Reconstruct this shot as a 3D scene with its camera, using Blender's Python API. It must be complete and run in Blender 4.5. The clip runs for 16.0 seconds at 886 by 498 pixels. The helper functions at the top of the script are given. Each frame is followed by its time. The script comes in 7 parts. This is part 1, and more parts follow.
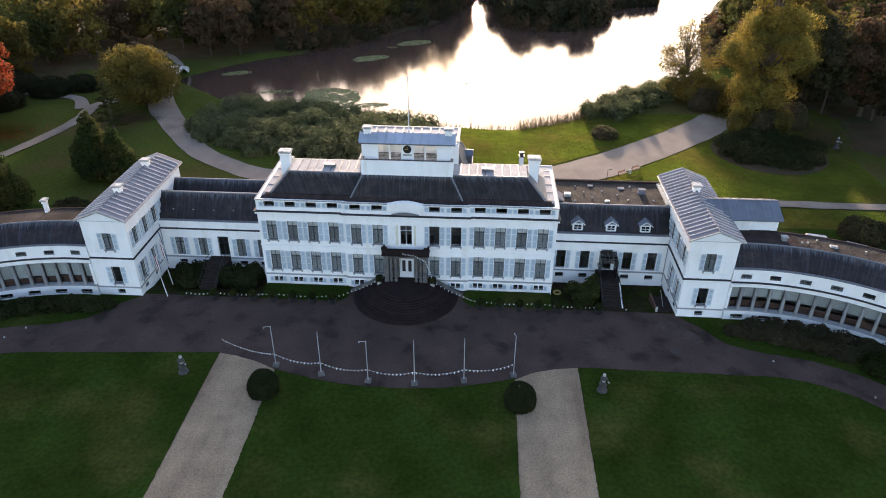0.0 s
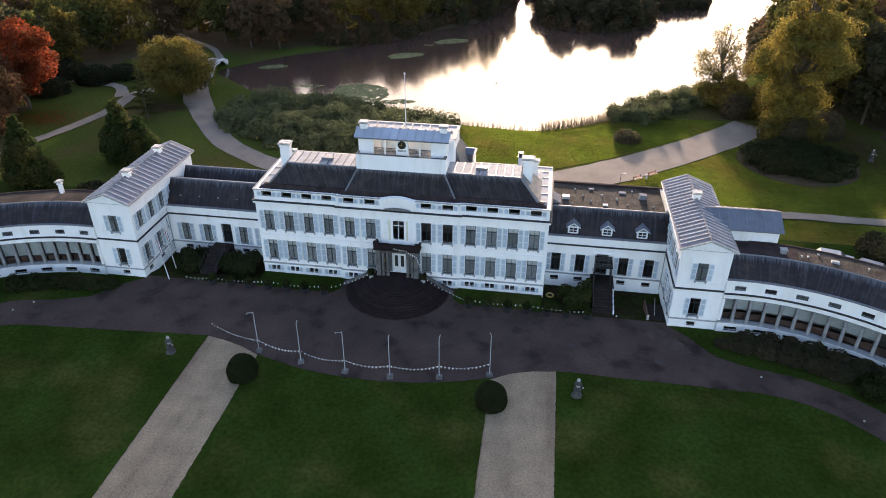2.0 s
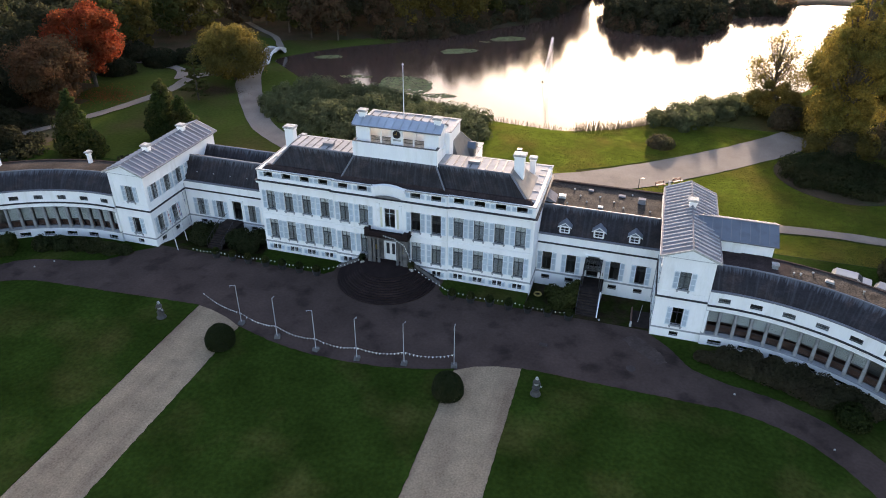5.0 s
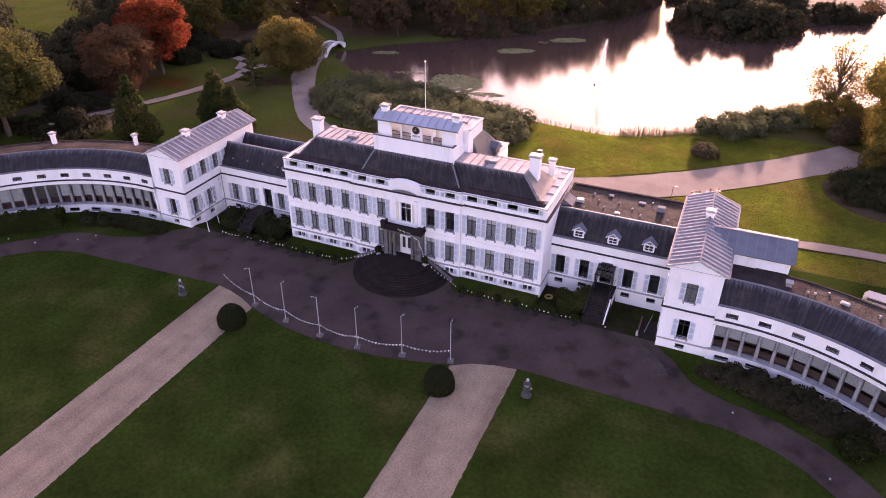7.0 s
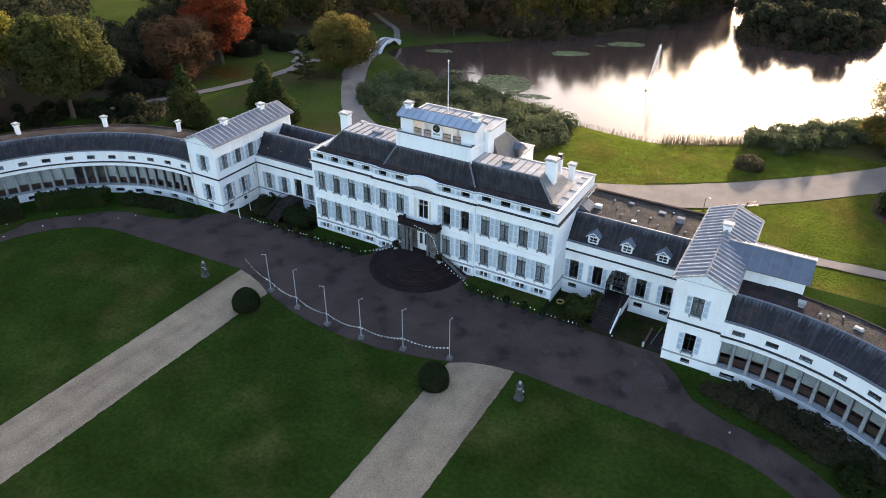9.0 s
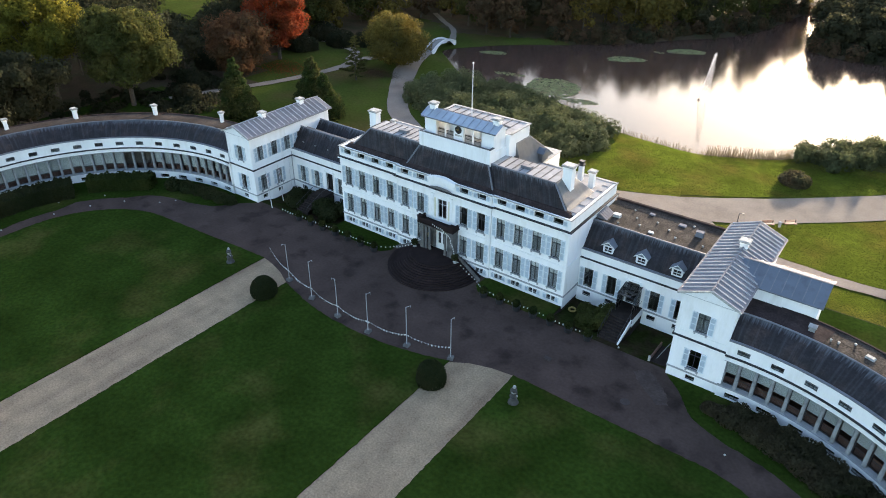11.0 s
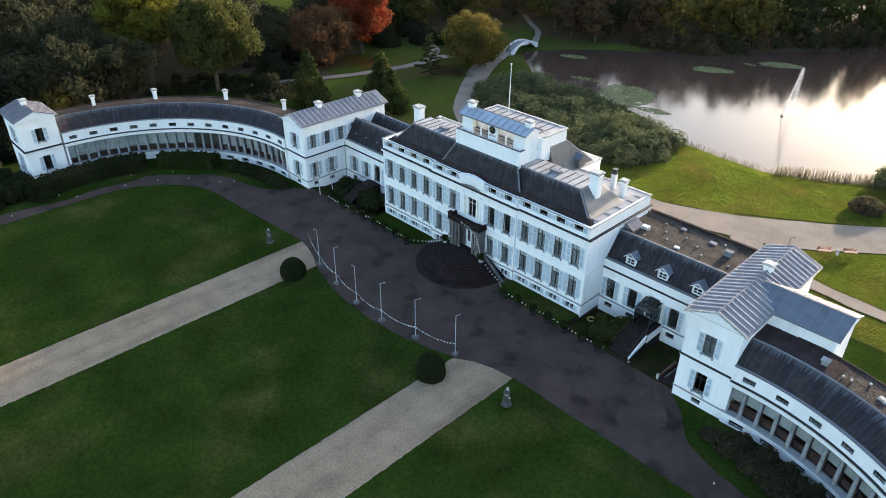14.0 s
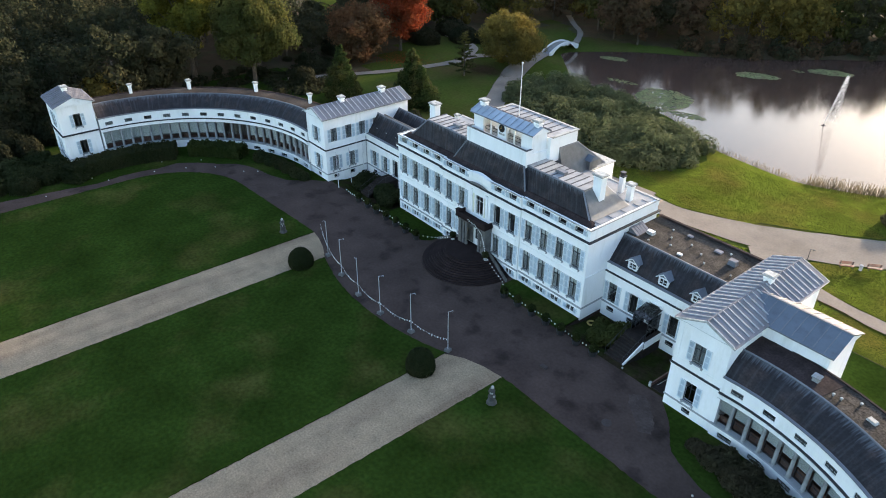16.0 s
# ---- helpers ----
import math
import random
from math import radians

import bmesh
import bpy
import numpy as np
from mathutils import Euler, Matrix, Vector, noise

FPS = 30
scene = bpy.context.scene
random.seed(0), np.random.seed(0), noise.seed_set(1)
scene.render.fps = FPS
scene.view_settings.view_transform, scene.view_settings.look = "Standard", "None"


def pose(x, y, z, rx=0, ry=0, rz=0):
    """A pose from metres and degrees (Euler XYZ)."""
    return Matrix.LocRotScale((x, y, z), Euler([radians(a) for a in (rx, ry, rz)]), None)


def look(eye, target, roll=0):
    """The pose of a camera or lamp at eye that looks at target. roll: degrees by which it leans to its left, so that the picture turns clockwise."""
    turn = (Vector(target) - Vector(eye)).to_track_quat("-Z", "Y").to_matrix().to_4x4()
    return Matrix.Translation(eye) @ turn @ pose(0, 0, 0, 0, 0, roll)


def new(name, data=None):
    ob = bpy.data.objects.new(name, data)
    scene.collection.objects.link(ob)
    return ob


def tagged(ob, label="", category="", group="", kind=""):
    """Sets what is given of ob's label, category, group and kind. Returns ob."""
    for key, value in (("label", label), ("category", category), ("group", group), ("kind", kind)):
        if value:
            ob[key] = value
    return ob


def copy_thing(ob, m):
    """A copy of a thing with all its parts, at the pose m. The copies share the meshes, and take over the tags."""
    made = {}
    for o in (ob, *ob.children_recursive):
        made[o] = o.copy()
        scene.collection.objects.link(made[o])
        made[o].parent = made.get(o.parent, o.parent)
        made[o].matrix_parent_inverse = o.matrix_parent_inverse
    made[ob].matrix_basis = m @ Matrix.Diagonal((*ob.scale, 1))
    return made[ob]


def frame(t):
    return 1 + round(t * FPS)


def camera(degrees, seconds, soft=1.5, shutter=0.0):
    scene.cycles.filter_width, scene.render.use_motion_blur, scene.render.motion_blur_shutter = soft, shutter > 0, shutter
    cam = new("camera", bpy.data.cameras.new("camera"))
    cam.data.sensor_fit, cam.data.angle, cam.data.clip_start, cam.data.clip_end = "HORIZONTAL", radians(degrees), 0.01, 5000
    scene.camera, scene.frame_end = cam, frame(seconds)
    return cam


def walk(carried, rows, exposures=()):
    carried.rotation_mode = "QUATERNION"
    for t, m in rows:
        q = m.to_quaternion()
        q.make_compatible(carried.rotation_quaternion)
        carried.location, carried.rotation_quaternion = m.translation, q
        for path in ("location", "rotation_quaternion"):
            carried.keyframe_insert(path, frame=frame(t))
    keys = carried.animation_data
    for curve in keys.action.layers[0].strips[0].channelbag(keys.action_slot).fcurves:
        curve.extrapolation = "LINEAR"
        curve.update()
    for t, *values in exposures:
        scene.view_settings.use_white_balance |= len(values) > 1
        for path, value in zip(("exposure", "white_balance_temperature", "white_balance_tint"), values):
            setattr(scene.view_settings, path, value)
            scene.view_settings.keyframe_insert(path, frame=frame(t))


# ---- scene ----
cam = camera(65.3, 16.0, soft=1.0)
ROWS = [
    (0, 9.163, -77.112, 52.179, 59.274, -0.259, 3.427),
    (0.5, 11.077, -77.041, 52.148, 59.251, -0.287, 4.705),
    (1, 13.09, -76.942, 52.063, 59.207, -0.3, 6.004),
    (1.5, 15.208, -76.828, 52.064, 59.183, -0.285, 7.349),
    (2, 17.354, -76.698, 52.123, 59.2, -0.257, 8.693),
    (2.5, 19.526, -76.534, 52.259, 59.197, -0.251, 10.018),
    (3, 21.664, -76.331, 52.329, 59.195, -0.243, 11.346),
    (5.5, 31.562, -74.93, 51.688, 59.022, -0.35, 18.328),
    (6, 33.492, -74.499, 51.688, 58.98, -0.323, 20.118),
    (6.5, 35.382, -74.014, 51.815, 58.956, -0.303, 21.863),
    (7, 37.23, -73.478, 51.981, 58.932, -0.277, 23.586),
    (7.5, 38.961, -72.902, 52.175, 58.912, -0.296, 25.283),
    (8, 40.61, -72.317, 52.24, 58.903, -0.319, 26.92),
    (8.5, 42.232, -71.657, 52.233, 58.875, -0.344, 28.504),
    (9, 43.828, -70.954, 52.249, 58.84, -0.341, 30.088),
    (11.5, 51.291, -66.963, 52.767, 58.817, -0.396, 38.126),
    (12, 52.669, -66.133, 52.791, 58.812, -0.418, 39.708),
    (12.5, 54.02, -65.224, 52.759, 58.789, -0.429, 41.292),
    (13, 55.348, -64.272, 52.665, 58.812, -0.435, 42.89),
    (13.5, 56.656, -63.216, 52.715, 58.812, -0.413, 44.459),
    (14, 57.928, -62.106, 52.77, 58.811, -0.38, 45.988),
    (14.5, 59.138, -61.007, 52.813, 58.807, -0.362, 47.489),
    (15, 60.314, -59.919, 52.795, 58.787, -0.363, 48.982),
    (15.5, 61.482, -58.776, 52.699, 58.781, -0.355, 50.246),
    (16, 62.587, -57.588, 52.57, 58.769, -0.347, 51.037),
]
EXPOSURES = [(0.0, 2.28, 7050, 25), (5.5, 2.3, 7050, 25), (6.3, 2.36, 7100, 30), (7.2, 2.55, 8000, 76), (8.0, 2.55, 8000, 72), (8.6, 2.48, 7150, 36), (9.2, 2.5, 6900, 19), (16.0, 2.48, 6700, 14)]
walk(cam, [(t, pose(*r)) for t, *r in ROWS], EXPOSURES)

# ---- world and light ----
SUN_EL, SUN_AZ = 9.0, 2.0          # degrees above the horizon; degrees from +y towards -x
world = bpy.data.worlds.new("sky")
scene.world = world
world.use_nodes = True
wn = world.node_tree
sky = wn.nodes.new("ShaderNodeTexSky")
sky.sky_type = "NISHITA"
sky.sun_disc = False
sky.sun_elevation = radians(SUN_EL)
sky.sun_rotation = radians(-SUN_AZ)
sky.air_density, sky.dust_density, sky.ozone_density = 1.0, 1.6, 1.75
back = wn.nodes["Background"]
back.inputs["Strength"].default_value = 0.15
wn.links.new(sky.outputs[0], back.inputs["Color"])

sun = new("sun", bpy.data.lights.new("sun", "SUN"))
sun.data.energy, sun.data.angle, sun.data.color = 3.0, radians(2.2), (1.0, 0.88, 0.70)      # low sun, veiled by haze
sd = Vector((-math.sin(radians(SUN_AZ)) * math.cos(radians(SUN_EL)), math.cos(radians(SUN_AZ)) * math.cos(radians(SUN_EL)), math.sin(radians(SUN_EL))))
sun.matrix_world = look(sd * 400, (0, 0, 0))

# ---- materials ----
def mat(name, base, rough=0.7, metal=0.0, var=0.12, scale=0.6, fine=0.08, fine_scale=9.0, bump=0.0, bump_scale=20.0,
        tint=None, tint_at=(0.45, 0.75), tint_scale=0.25, stretch=(1, 1, 1), pieces=0.0, island=0.0, spec=0.5, translucent=0.0, tint_stretch=None):
    """A principled surface with variation at two scales, an optional second colour in blotches or streaks, and relief."""
    m = bpy.data.materials.new(name)
    m.use_nodes = True
    t = m.node_tree
    n, l = t.nodes, t.links
    p = n["Principled BSDF"]
    p.inputs["Roughness"].default_value, p.inputs["Metallic"].default_value = rough, metal
    p.inputs["Specular IOR Level"].default_value = spec
    geo = n.new("ShaderNodeNewGeometry")
    mp = n.new("ShaderNodeMapping")
    mp.inputs["Scale"].default_value = stretch
    l.new(geo.outputs["Position"], mp.inputs["Vector"])

    def noise_at(s, detail=4.0):
        k = n.new("ShaderNodeTexNoise")
        k.inputs["Scale"].default_value, k.inputs["Detail"].default_value = s, detail
        l.new(mp.outputs[0], k.inputs["Vector"])
        return k.outputs["Fac"]

    def ranged(sock, lo, hi, a=0.25, b=0.75):
        k = n.new("ShaderNodeMapRange")
        for i, v in zip((1, 2, 3, 4), (a, b, lo, hi)):
            k.inputs[i].default_value = v
        l.new(sock, k.inputs[0])
        return k.outputs[0]

    def times(a, b):
        k = n.new("ShaderNodeMath")
        k.operation = "MULTIPLY"
        l.new(a, k.inputs[0]), l.new(b, k.inputs[1])
        return k.outputs[0]

    f = times(ranged(noise_at(scale), 1 - var, 1 + var), ranged(noise_at(fine_scale), 1 - fine, 1 + fine))
    if pieces:
        oi = n.new("ShaderNodeObjectInfo")
        f = times(f, ranged(oi.outputs["Random"], 1 - pieces, 1 + pieces, 0, 1))
    if island:
        f = times(f, ranged(geo.outputs["Random Per Island"], 1 - island, 1 + island, 0, 1))
    col = n.new("ShaderNodeRGB")
    col.outputs[0].default_value = (*base, 1)
    c = col.outputs[0]
    if tint:
        mx = n.new("ShaderNodeMix")
        mx.data_type = "RGBA"
        patches = noise_at(tint_scale, 5.0)
        if tint_stretch:
            tm = n.new("ShaderNodeMapping")
            tm.inputs["Scale"].default_value = tint_stretch
            l.new(geo.outputs["Position"], tm.inputs["Vector"])
            l.new(tm.outputs[0], patches.node.inputs["Vector"])
        l.new(ranged(patches, 0, 1, *tint_at), mx.inputs["Factor"])
        l.new(c, mx.inputs["A"])
        mx.inputs["B"].default_value = (*tint, 1)
        c = mx.outputs["Result"]
    sc = n.new("ShaderNodeVectorMath")
    sc.operation = "SCALE"
    l.new(c, sc.inputs[0]), l.new(f, sc.inputs["Scale"])
    l.new(sc.outputs[0], p.inputs["Base Color"])
    if bump:
        b = n.new("ShaderNodeBump")
        b.inputs["Strength"].default_value, b.inputs["Distance"].default_value = bump, 0.05
        l.new(noise_at(bump_scale), b.inputs["Height"])
        l.new(b.outputs[0], p.inputs["Normal"])
    if translucent:
        tr = n.new("ShaderNodeBsdfTranslucent")
        l.new(sc.outputs[0], tr.inputs["Color"])
        ms = n.new("ShaderNodeMixShader")
        ms.inputs[0].default_value = translucent
        l.new(p.outputs[0], ms.inputs[1]), l.new(tr.outputs[0], ms.inputs[2])
        l.new(ms.outputs[0], n["Material Output"].inputs["Surface"])
    return m


STUCCO = mat("white_stucco", (0.80, 0.80, 0.79), 0.75, var=0.05, scale=0.5, fine=0.03, tint=(0.66, 0.66, 0.62), tint_at=(0.55, 0.85), tint_scale=1.1, stretch=(1, 1, 0.22), bump=0.08, bump_scale=30)
TRIM = mat("white_trim", (0.78, 0.79, 0.79), 0.55, var=0.04, tint=(0.6, 0.6, 0.57), tint_at=(0.55, 0.85), tint_scale=1.6)
SILLGREY = mat("grey_stone_band", (0.27, 0.28, 0.29), 0.8, var=0.15, fine=0.1)
LEAD = mat("dark_lead_gutter", (0.030, 0.030, 0.034), 0.75, var=0.2, fine=0.1, spec=0.2)
SHUTTER = mat("pale_blue_shutter", (0.64, 0.70, 0.735), 0.55, var=0.05, fine=0.04, pieces=0.06)
LOUVRE = mat("grey_blue_louvre", (0.42, 0.50, 0.56), 0.6, var=0.10, scale=2.0, fine=0.08, pieces=0.10)
# dark fill that paints the shade between an open shutter and the wall
GAPSHADE = mat("shutter_gap_shade", (0.10, 0.11, 0.12), 0.8, var=0.2)
def slate(name):
    """Near-black slates with pale runs of lichen hanging from the ridge; 'lay' holds metres along the roof and the way up it, 0 to 1."""
    m = mat(name, (0.0150, 0.0130, 0.0155), 0.7, var=0.5, scale=0.8, fine=0.4, fine_scale=5, tint=(0.032, 0.0225, 0.0215), tint_at=(0.48, 0.72), tint_scale=0.55, bump=0.3, bump_scale=7, spec=0.25)
    t = m.node_tree
    n, l = t.nodes, t.links
    p = n["Principled BSDF"]
    old = p.inputs["Base Color"].links[0].from_socket
    at = n.new("ShaderNodeAttribute")
    at.attribute_name = "lay"
    xyz = n.new("ShaderNodeSeparateXYZ")
    l.new(at.outputs["Vector"], xyz.inputs[0])

    def runs(sx, sy, lo, hi, weight, add_v):
        mp = n.new("ShaderNodeMapping")
        mp.inputs["Scale"].default_value = (sx, sy, 1)
        l.new(at.outputs["Vector"], mp.inputs["Vector"])
        k = n.new("ShaderNodeTexNoise")
        k.inputs["Scale"].default_value, k.inputs["Detail"].default_value = 1.0, 5.0
        l.new(mp.outputs[0], k.inputs["Vector"])
        out = k.outputs["Fac"]
        if add_v:
            ad = n.new("ShaderNodeMath")
            ad.operation = "MULTIPLY_ADD"
            ad.inputs[1].default_value = 0.75
            l.new(out, ad.inputs[0]), l.new(xyz.outputs["Y"], ad.inputs[2])
            out = ad.outputs[0]
        r = n.new("ShaderNodeMapRange")
        for i, v in zip((1, 2, 3, 4), (lo, hi, 0, weight)):
            r.inputs[i].default_value = v
        l.new(out, r.inputs[0])
        return r.outputs[0]

    mx = n.new("ShaderNodeMath")
    mx.operation = "MAXIMUM"
    l.new(runs(5.5, 0.8, 1.20, 1.50, 0.85, True), mx.inputs[0])
    l.new(runs(2.8, 0.35, 0.48, 0.82, 0.20, False), mx.inputs[1])
    mix = n.new("ShaderNodeMix")
    mix.data_type = "RGBA"
    l.new(mx.outputs[0], mix.inputs["Factor"]), l.new(old, mix.inputs["A"])
    mix.inputs["B"].default_value = (0.135, 0.145, 0.165, 1)
    l.new(mix.outputs["Result"], p.inputs["Base Color"])
    return m


SLATE = slate("dark_slate")
LEADROLL = mat("lead_roll", (0.135, 0.142, 0.160), 0.55, var=0.2, spec=0.35)
ZINC = mat("zinc_sheet", (0.175, 0.170, 0.185), 0.85, var=0.12, fine=0.06, tint=(0.14, 0.137, 0.143), tint_at=(0.5, 0.8), tint_scale=0.9, pieces=0.08, spec=0.06)
DORMERLEAD = mat("blue_grey_dormer_lead", (0.125, 0.14, 0.162), 0.55, var=0.2)
LEADGREY = mat("weathered_lead", (0.130, 0.128, 0.126), 0.6, var=0.25, scale=0.8, fine=0.12, tint=(0.10, 0.10, 0.10), tint_at=(0.5, 0.75), tint_scale=1.2)
ZINCBLUE = mat("blue_zinc_sheet", (0.10, 0.12, 0.15), 0.5, metal=0.1, var=0.1, fine=0.06, tint=(0.07, 0.08, 0.10), tint_at=(0.5, 0.8), tint_scale=0.9, pieces=0.07, spec=0.4)
ROOFGRAVEL = mat("roof_gravel", (0.054, 0.045, 0.038), 0.95, var=0.4, scale=0.7, fine=0.8, fine_scale=6, tint=(0.028, 0.024, 0.021), tint_at=(0.45, 0.70), tint_scale=0.5, bump=0.6, bump_scale=18, spec=0.05)
TARROOF = mat("tarred_gravel", (0.036, 0.029, 0.025), 0.95, var=0.4, scale=0.35, fine=0.35, fine_scale=6, tint=(0.055, 0.043, 0.035), tint_at=(0.5, 0.62), tint_scale=0.18, bump=0.4, bump_scale=14, spec=0.05)
BITUMEN = mat("dark_bitumen", (0.038, 0.028, 0.027), 0.95, var=0.35, scale=0.8, fine=0.3, fine_scale=5, spec=0.03)
STONE = mat("weathered_stone", (0.25, 0.26, 0.265), 0.85, var=0.15, scale=2, fine=0.12, tint=(0.12, 0.12, 0.115), tint_at=(0.5, 0.8), tint_scale=1.2, bump=0.2)
CAPSTONE = mat("weathered_cap", (0.36, 0.355, 0.335), 0.85, var=0.3, scale=2, fine=0.15, tint=(0.17, 0.17, 0.155), tint_at=(0.5, 0.75), tint_scale=2.5)
PORTSTONE = mat("blackened_portico_stone", (0.115, 0.112, 0.110), 0.85, var=0.25, scale=1.5, fine=0.15, tint=(0.05, 0.048, 0.046), tint_at=(0.45, 0.7), tint_scale=1.0, bump=0.2)
# blind cloth darkened, so its colour holds the shade behind the columns
GALLERYBLIND = mat("shaded_gallery_blind", (0.40, 0.41, 0.40), 0.9, var=0.08, pieces=0.12)
ZINCPALE = mat("pale_zinc_sheet", (0.30, 0.30, 0.305), 0.8, var=0.16, fine=0.08, tint=(0.21, 0.205, 0.205), tint_at=(0.5, 0.8), tint_scale=0.9, pieces=0.10, spec=0.1)
RIB = mat("pale_zinc_rib", (0.33, 0.335, 0.35), 0.7, var=0.15, spec=0.15)
SEAM = mat("dark_roof_seam", (0.055, 0.055, 0.062), 0.6, var=0.2)
IRON = mat("black_iron", (0.02, 0.02, 0.023), 0.5, var=0.2)
CURTAIN = mat("grey_blind", (0.55, 0.55, 0.53), 0.9, var=0.06, pieces=0.1)
LACE = mat("lace_curtain", (0.24, 0.245, 0.25), 0.9, var=0.15, scale=3, fine=0.3, fine_scale=14, pieces=0.25)
WOODPANEL = mat("red_brown_wood", (0.11, 0.05, 0.035), 0.6, var=0.25, scale=2, fine=0.15)
# the dimness of unlit rooms is put into this plaster colour
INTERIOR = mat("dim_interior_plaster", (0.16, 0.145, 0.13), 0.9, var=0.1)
ASPHALT = mat("court_asphalt", (0.0565, 0.0385, 0.0330), 0.95, var=0.3, scale=0.2, fine=0.16, fine_scale=3, tint=(0.028, 0.019, 0.0168), tint_at=(0.54, 0.70), tint_scale=0.30, bump=0.25, bump_scale=12, spec=0.1)
DARKSTONE = mat("dark_step_stone", (0.021, 0.0135, 0.0130), 0.9, var=0.3, scale=0.8, fine=0.2, bump=0.2, pieces=0.18, spec=0.12)
GRAVEL = mat("pale_gravel", (0.254, 0.190, 0.128), 0.95, var=0.16, scale=0.5, fine=0.30, fine_scale=5.0, tint=(0.180, 0.128, 0.088), tint_at=(0.45, 0.70), tint_scale=0.42, tint_stretch=(1, 0.14, 1), bump=0.6, bump_scale=10, spec=0.05)
PATH = mat("park_path_sand", (0.185, 0.155, 0.130), 0.95, var=0.14, scale=0.2, fine=0.14, fine_scale=4, tint=(0.135, 0.112, 0.092), tint_at=(0.5, 0.75), tint_scale=0.12, bump=0.3, bump_scale=10, spec=0.1)
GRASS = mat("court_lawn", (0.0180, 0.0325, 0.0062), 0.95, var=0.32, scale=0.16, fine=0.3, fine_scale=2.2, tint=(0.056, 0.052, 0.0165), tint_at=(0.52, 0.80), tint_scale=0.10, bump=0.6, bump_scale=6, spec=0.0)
BORDERGRASS = mat("thin_border_grass", (0.021, 0.028, 0.0080), 0.95, var=0.3, scale=0.5, fine=0.3, fine_scale=2.5, tint=(0.030, 0.022, 0.014), tint_at=(0.42, 0.62), tint_scale=0.45, bump=0.6, bump_scale=6, spec=0.0)
PARKGRASS = mat("park_grass", (0.044, 0.058, 0.013), 0.95, var=0.2, scale=0.08, fine=0.2, fine_scale=1.6, tint=(0.064, 0.050, 0.020), tint_at=(0.47, 0.68), tint_scale=0.06, bump=0.9, bump_scale=1.3, spec=0.0)
LITTER = mat("leaf_litter", (0.050, 0.034, 0.020), 0.95, var=0.3, scale=0.2, fine=0.3, fine_scale=3, tint=(0.034, 0.036, 0.016), tint_at=(0.45, 0.65), tint_scale=0.15, bump=0.6, bump_scale=3, spec=0.1)
BARK = mat("bark", (0.07, 0.055, 0.04), 0.95, var=0.3, scale=2, fine=0.2, bump=0.5, bump_scale=9)
WHITEPAINT = mat("white_pole_paint", (0.60, 0.60, 0.60), 0.45, var=0.08)
CONCRETE = mat("concrete_block", (0.30, 0.30, 0.295), 0.9, var=0.1, fine=0.1, bump=0.2)
FLAGCLOTH = mat("white_pennant", (0.85, 0.85, 0.83), 0.9, var=0.05, translucent=0.3)
FLAGRED = mat("flag_red", (0.30, 0.075, 0.075), 0.9, var=0.15, translucent=0.2)
FLAGBLUE = mat("flag_blue", (0.10, 0.12, 0.24), 0.9, var=0.15, translucent=0.2)
STAIRSTONE = mat("worn_stair_stone", (0.026, 0.020, 0.018), 0.9, var=0.3, scale=1.5, fine=0.2, bump=0.2, pieces=0.1, spec=0.1)
POLEGREY = mat("weathered_pole_paint", (0.40, 0.40, 0.41), 0.5, var=0.1)
BENCHWOOD = mat("red_brown_bench", (0.16, 0.055, 0.035), 0.6, var=0.15)
STATUESTONE = mat("statue_stone", (0.30, 0.295, 0.28), 0.85, var=0.4, scale=3, fine=0.15)
STATUEDARK = mat("statue_dark", (0.045, 0.043, 0.04), 0.85, var=0.35, scale=3)
POTMAT = mat("dark_pot", (0.018, 0.018, 0.02), 0.6, var=0.2)
CLOCKFACE = mat("clock_black", (0.015, 0.013, 0.012), 0.4, var=0.1)
GILT = mat("gilt", (0.55, 0.38, 0.12), 0.35, metal=0.9, var=0.1)
PAD = mat("lily_pad", (0.150, 0.155, 0.070), 0.95, var=0.2, island=0.3, tint=(0.17, 0.135, 0.075), tint_at=(0.5, 0.7), tint_scale=0.5, spec=0.02)
SPRAY = mat("water_spray", (0.9, 0.9, 0.9), 0.3, var=0.02, translucent=0.5)
REED = mat("dry_reed", (0.135, 0.105, 0.058), 0.9, var=0.2, island=0.3, translucent=0.3)
CARPAINT = mat("white_car_paint", (0.24, 0.245, 0.25), 0.3, var=0.03)
TYRE = mat("tyre_rubber", (0.02, 0.02, 0.02), 0.8, var=0.1)


def leaf(name, base, other, dens=0.36):
    return mat(name, base, 0.85, var=0.25, scale=0.12, fine=0.12, fine_scale=1.0, tint=other, tint_at=(0.42, 0.66), tint_scale=0.22, island=dens, spec=0.06, translucent=0.5)


LEAF_GREEN = leaf("leaf_green", (0.050, 0.060, 0.018), (0.080, 0.078, 0.022), 0.16)
LEAF_DARK = leaf("leaf_dark", (0.040, 0.042, 0.023), (0.060, 0.053, 0.026), 0.12)
LEAF_NIGHT = leaf("leaf_blackgreen", (0.026, 0.030, 0.016), (0.040, 0.038, 0.020), 0.12)
LEAF_YELLOW = leaf("leaf_yellow", (0.22, 0.158, 0.034), (0.130, 0.122, 0.030), 0.26)
LEAF_OLIVE = leaf("leaf_olive_gold", (0.145, 0.110, 0.026), (0.095, 0.082, 0.024), 0.24)
LEAF_RED = leaf("leaf_red", (0.19, 0.036, 0.014), (0.115, 0.036, 0.014), 0.24)
LEAF_BROWN = leaf("leaf_brown", (0.100, 0.060, 0.034), (0.075, 0.056, 0.030), 0.16)
